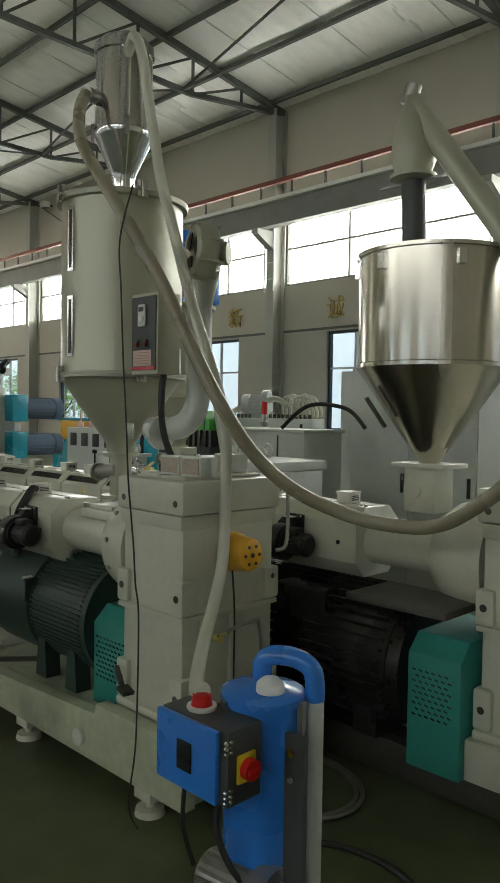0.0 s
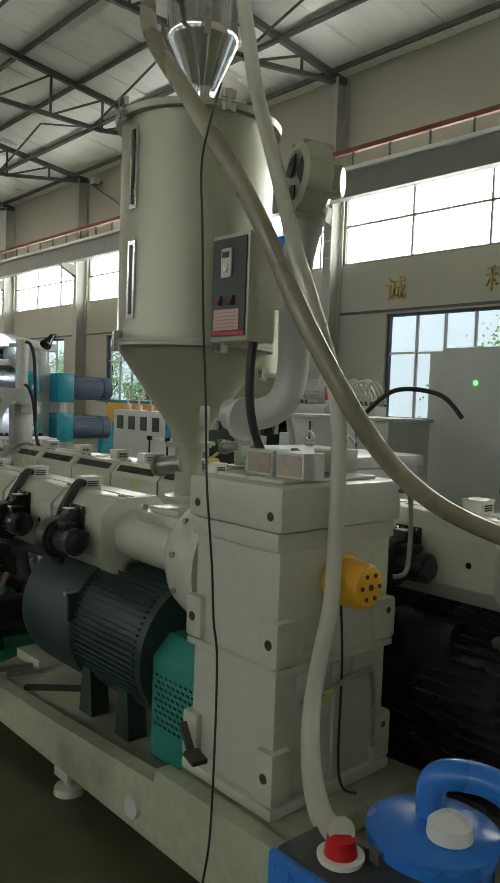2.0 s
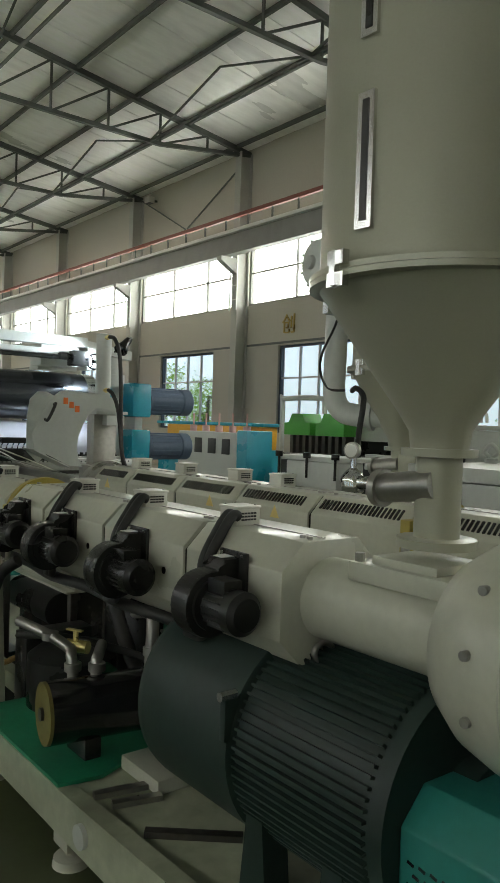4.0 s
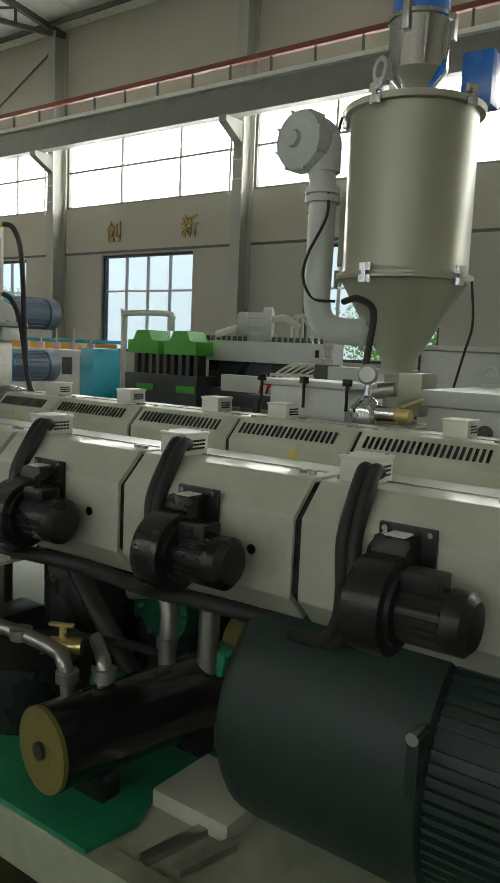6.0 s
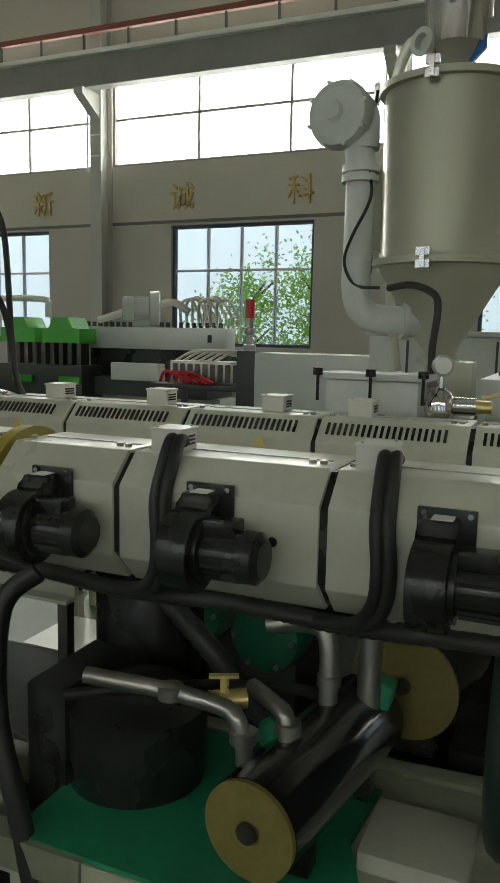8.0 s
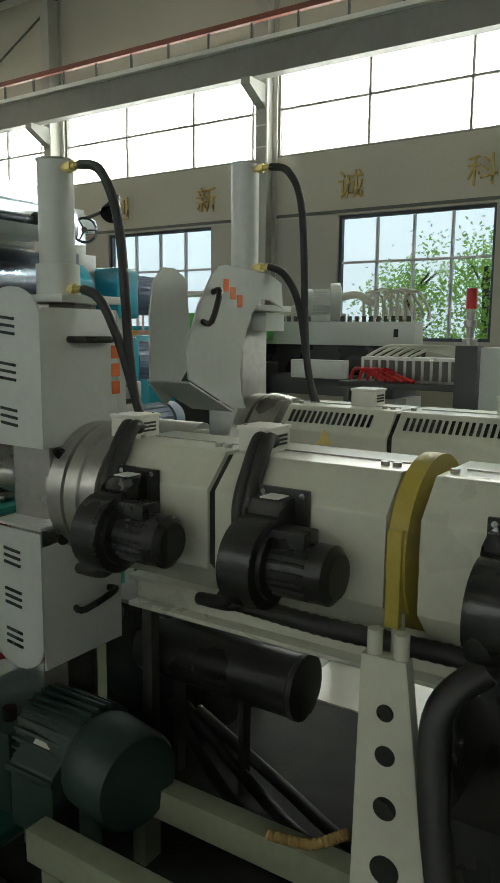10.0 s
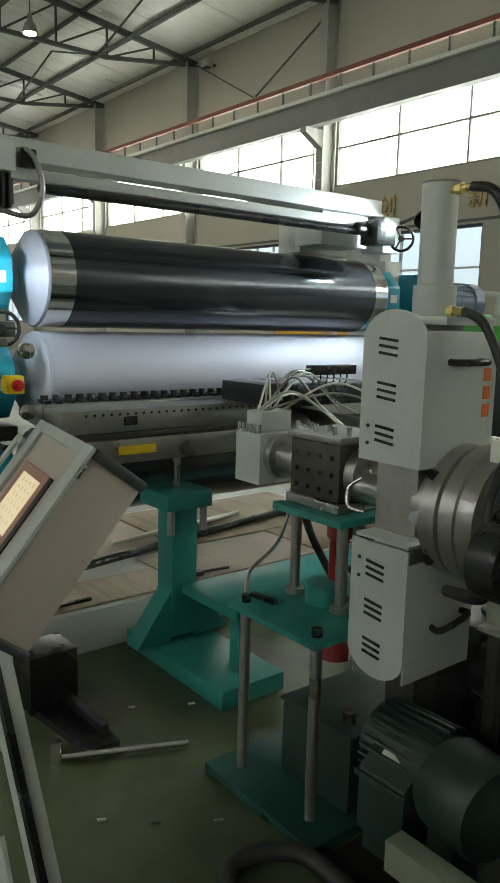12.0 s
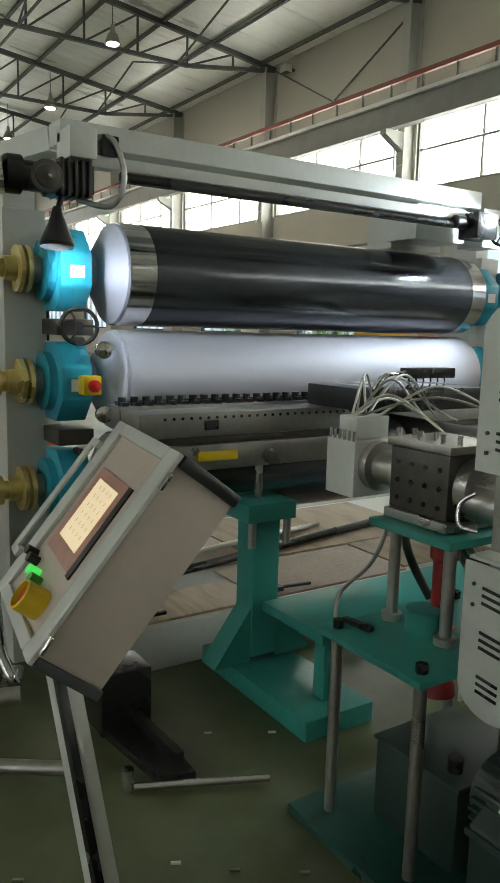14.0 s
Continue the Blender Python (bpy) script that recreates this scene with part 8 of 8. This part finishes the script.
for y in (1.15, 1.75):
    bm = grown()
    cyl(bm, (-9.44, y, 1.20), (-9.38, y, 1.20), 0.05, seg=20)
    part("port", bm, DARKSTEEL, side_cab)

# ---- machines across the hall ----
def frame_machine():
    m = thing("sheet_forming_machine", (-9.0, 9.9, 0), "white perforating machine with a long beam and blower", "machine", "machines across the hall")
    part("beam", box(grown(), -10.18, -7.85, 9.75, 10.05, 1.19, 1.49, 0.01), GREYPAINT, m)
    for i in range(22):
        bm = grown()
        cyl(bm, (-10.05 + i * 0.1, 9.80, 1.49), (-10.05 + i * 0.1, 9.80, 1.56), 0.03, seg=8)
        part("valve", bm, DARKSTEEL, m)
    part("lower_beam", box(grown(), -10.0, -8.0, 9.5, 10.3, 0.55, 0.80, 0.01), CHARCOAL, m)
    part("dark_bay", box(grown(), -10.1, -7.9, 9.9, 10.3, 0.80, 1.19), BLACK, m)
    part("bright_bar", box(grown(), -9.15, -8.45, 9.0, 9.2, 0.80, 1.02, 0.01), GREYPAINT, m)
    for x in (-10.0, -8.05):
        part("leg", box(grown(), x, x + 0.15, 9.7, 10.2, 0.0, 0.55), GREYPAINT, m)
    way = Vector((0.86, 0.5, 0)).normalized()
    bm = grown()
    turned(bm, (-9.36, 9.62, 1.74), way, [(0, 0.05), (0, 0.15), (0.03, 0.165), (0.14, 0.165), (0.145, 0.15), (0.36, 0.15)], 32)
    blower = part("blower_motor", bm, GREYPAINT, m, "pale ribbed blower motor")
    bm = grown()
    for r in (0.05, 0.085, 0.12):
        turned(bm, Vector((-9.36, 9.62, 1.74)) - way * 0.004, way, [(0, r), (0, r + 0.018), (0.003, r + 0.018), (0.003, r), (0, r)], 28)
    part("fan_grille", bm, DARKSTEEL, blower)
    for k in range(18):
        bm = grown()
        p = Vector((-9.36, 9.62, 1.74)) + Matrix.Rotation(k * math.pi / 9, 3, way) @ Vector((0, 0, 0.152))
        bar(bm, p + way * 0.15, p + way * 0.35, 0.010, 0.030)
        part("motor_fin", bm, GREYPAINT, blower)
    bm = grown()
    turned(bm, Vector((-9.36, 9.62, 1.74)) + way * 0.361, way, [(0, 0.12), (0.01, 0.24), (0.13, 0.25), (0.15, 0.20), (0.15, 0.0)], 36)
    part("blower_casing", bm, GREYPAINT, m)
    part("blower_foot", box(grown(), -9.30, -8.90, 9.76, 10.0, 1.491, 1.60, 0.01), RAWSTEEL, m)
    bm = grown()
    tube(bm, [(-9.25, 9.75, 1.75), (-9.5, 9.7, 1.66), (-9.8, 9.7, 1.58)], 0.05, 12)
    tube(bm, [(-8.8, 9.7, 1.80), (-8.6, 9.7, 1.82), (-8.4, 9.75, 1.70)], 0.05, 12)
    part("air_pipe", bm, WHITEHOSE, m)
    for i in range(7):
        x = -8.55 + i * 0.09
        bm = grown()
        tube(bm, [(x, 9.8, 1.52), (x + 0.03, 9.75, 1.80 + 0.03 * (i % 3)), (x + 0.18, 9.75, 1.85), (x + 0.30, 9.8, 1.65), (x + 0.32, 9.8, 1.52)], 0.022, 8)
        part("white_hose", bm, WHITEHOSE, m, "white looping air hose")
    bm = grown()
    for x in (-10.05, -8.12):
        box(bm, x, x + 0.06, 9.744, 9.75, 1.30, 1.40)
    part("dark_mark", bm, BLACK, m)
    return m


frame_machine()
green_m = thing("stamping_unit", (-10.5, 9.4, 0), "bright green stamping heads on a dark frame", "machine", "machines across the hall")
for x in (-11.15, -10.40):
    bm = grown()
    prism(bm, [(x, 1.25), (x + 0.62, 1.25), (x + 0.62, 1.45), (x + 0.50, 1.45), (x + 0.44, 1.60), (x + 0.18, 1.60), (x + 0.12, 1.45), (x, 1.45)], "y", 9.2, 9.6, 0.01)
    part("green_head", bm, BRIGHTGREEN, green_m)
bm = grown()
for i in range(9):
    box(bm, -11.1 + i * 0.15, -11.03 + i * 0.15, 9.3, 9.5, 0.95, 1.249)
part("punch_row", bm, DARKSTEEL, green_m)
part("base", box(grown(), -11.2, -9.75, 9.2, 9.7, 0.0, 0.95, 0.01), CHARCOAL, green_m)
bm = grown()
for x in (-10.9, -10.1):
    box(bm, x, x + 0.35, 9.15, 9.19, 0.70, 0.80, 0.01)
part("green_rail", bm, BRIGHTGREEN, green_m)
bm = grown()
tube(bm, [(-11.6, 9.55, 0.0), (-11.6, 9.55, 1.75), (-11.55, 9.55, 1.86), (-10.65, 9.55, 1.86), (-10.57, 9.55, 1.75), (-10.57, 9.55, 1.605)], 0.045, 12, 4)
part("pipe_arch", bm, GREYPAINT, green_m, "grey pipe arch")
org = thing("orange_machine", (-13.0, 9.4, 0), "orange and teal machine cabinet", "machine", "machines across the hall")
part("orange_panel", box(grown(), -14.6, -11.9, 9.1, 9.7, 0.95, 1.36, 0.02), AMBER, org)
part("teal_frame", box(grown(), -15.0, -11.85, 9.15, 9.75, 0.0, 0.949, 0.02), CYAN, org)
part("teal_top", box(grown(), -15.0, -11.85, 9.10, 9.75, 1.362, 1.42, 0.01), CYAN, org)
wm = thing("winding_cabinet", (-11.4, 8.0, 0), "white cabinet with four dark round-cornered windows", "machine", "machines across the hall")
part("body", box(grown(), -12.35, -10.75, 7.9, 8.4, 0.0, 1.26, 0.02), GREYPAINT, wm)
part("end_panel", box(grown(), -10.748, -10.5, 7.9, 8.4, 0.0, 1.30, 0.02), CYAN, wm)
for i in range(4):
    part("window", box(grown(), -12.22 + i * 0.37, -12.02 + i * 0.37, 7.885, 7.899, 0.92, 1.16, 0.006), CHARCOAL, wm)
bm = grown()
for i in range(5):
    cyl(bm, (-12.2 + i * 0.36, 8.1, 1.26), (-12.2 + i * 0.36, 8.1, 1.36), 0.06, seg=12)
    cyl(bm, (-12.2 + i * 0.36, 8.1, 1.36), (-12.2 + i * 0.36, 8.1, 1.56), 0.015, seg=8)
part("spindle", bm, PINKPAPER, wm, "row of capped spindles")
tbl = thing("work_table", (-7.4, 8.5, 0), "dark work table loaded with hoses and parts", "table")
part("table_top", box(grown(), -8.1, -6.3, 8.2, 9.0, 0.78, 0.84, 0.01), CHARCOAL, tbl)
for x in (-8.05, -6.4):
    for y in (8.25, 8.9):
        part("leg", box(grown(), x, x + 0.06, y, y + 0.06, 0.0, 0.78), CHARCOAL, tbl)
hb = thing("heater_bank", (-7.3, 8.5, 0.84), "grey heater bank with red hoses on the table", "machine")
part("body", box(grown(), -7.9, -6.7, 8.35, 8.7, 0.841, 1.10, 0.01), RAWSTEEL, hb)
bm = grown()
for i in range(12):
    box(bm, -7.86 + i * 0.095, -7.80 + i * 0.095, 8.34, 8.35, 0.87, 1.07)
part("fin", bm, DARKSTEEL, hb)
bm = grown()
for i in range(4):
    tube(bm, [(-8.0 + 0.1 * i, 8.3, 0.86), (-7.9 + 0.1 * i, 8.25, 0.98), (-7.7 + 0.1 * i, 8.28, 0.90), (-7.55 + 0.1 * i, 8.2, 0.86)], 0.018, 8)
part("red_hose", bm, RED, hb, "red air hoses")
bm = grown()
for i in range(6):
    tube(bm, [(-7.9 + 0.1 * i, 8.5, 1.10), (-7.6 + 0.1 * i, 8.45, 1.22), (-7.2 + 0.08 * i, 8.5, 1.18), (-6.9 + 0.05 * i, 8.55, 1.11)], 0.016, 8)
part("clear_hose", bm, WHITEHOSE, hb, "clear looping hoses")
tower = thing("signal_tower", (-6.33, 7.0, 0), "red signal lamp on a dark post", "signal lamp")
part("post", box(grown(), -6.42, -6.24, 6.92, 7.1, 0.0, 1.26, 0.01), CHARCOAL, tower)
bm = grown()
turned(bm, (-6.33, 7.0, 1.26), (0, 0, 1), [(0, 0.06), (0.05, 0.06), (0.06, 0.03), (0.14, 0.03), (0.15, 0.05), (0.20, 0.05), (0.21, 0.035), (0.29, 0.035)], 20)
part("lamp_stem", bm, RAWSTEEL, tower)
bm = grown()
cyl(bm, (-6.33, 7.0, 1.55), (-6.33, 7.0, 1.71), 0.042, seg=20)
part("red_lamp", bm, RED, tower, "red lamp tube")
bm = grown()
box(bm, -6.15, -5.0, 6.7, 7.2, 0.0, 1.25, 0.01)
single("low_cabinet", bm, GREYPAINT, "low grey machine cabinet across the aisle", "cabinet")

# crumpled foil wrap behind the riser pipes
rng = random.Random(11)
foil = bmesh.new()
bmesh.ops.create_icosphere(foil, subdivisions=3, radius=0.06)
for v in foil.verts:
    v.co *= 0.75 + 0.5 * rng.random()
    v.co = Vector((-4.10 + v.co.x * 1.5, 2.78 + v.co.y, 0.60 + v.co.z * 0.8))
single("foil_wrap", foil, CHROME, "crumpled silver foil wrap on the pump drum", "foil")
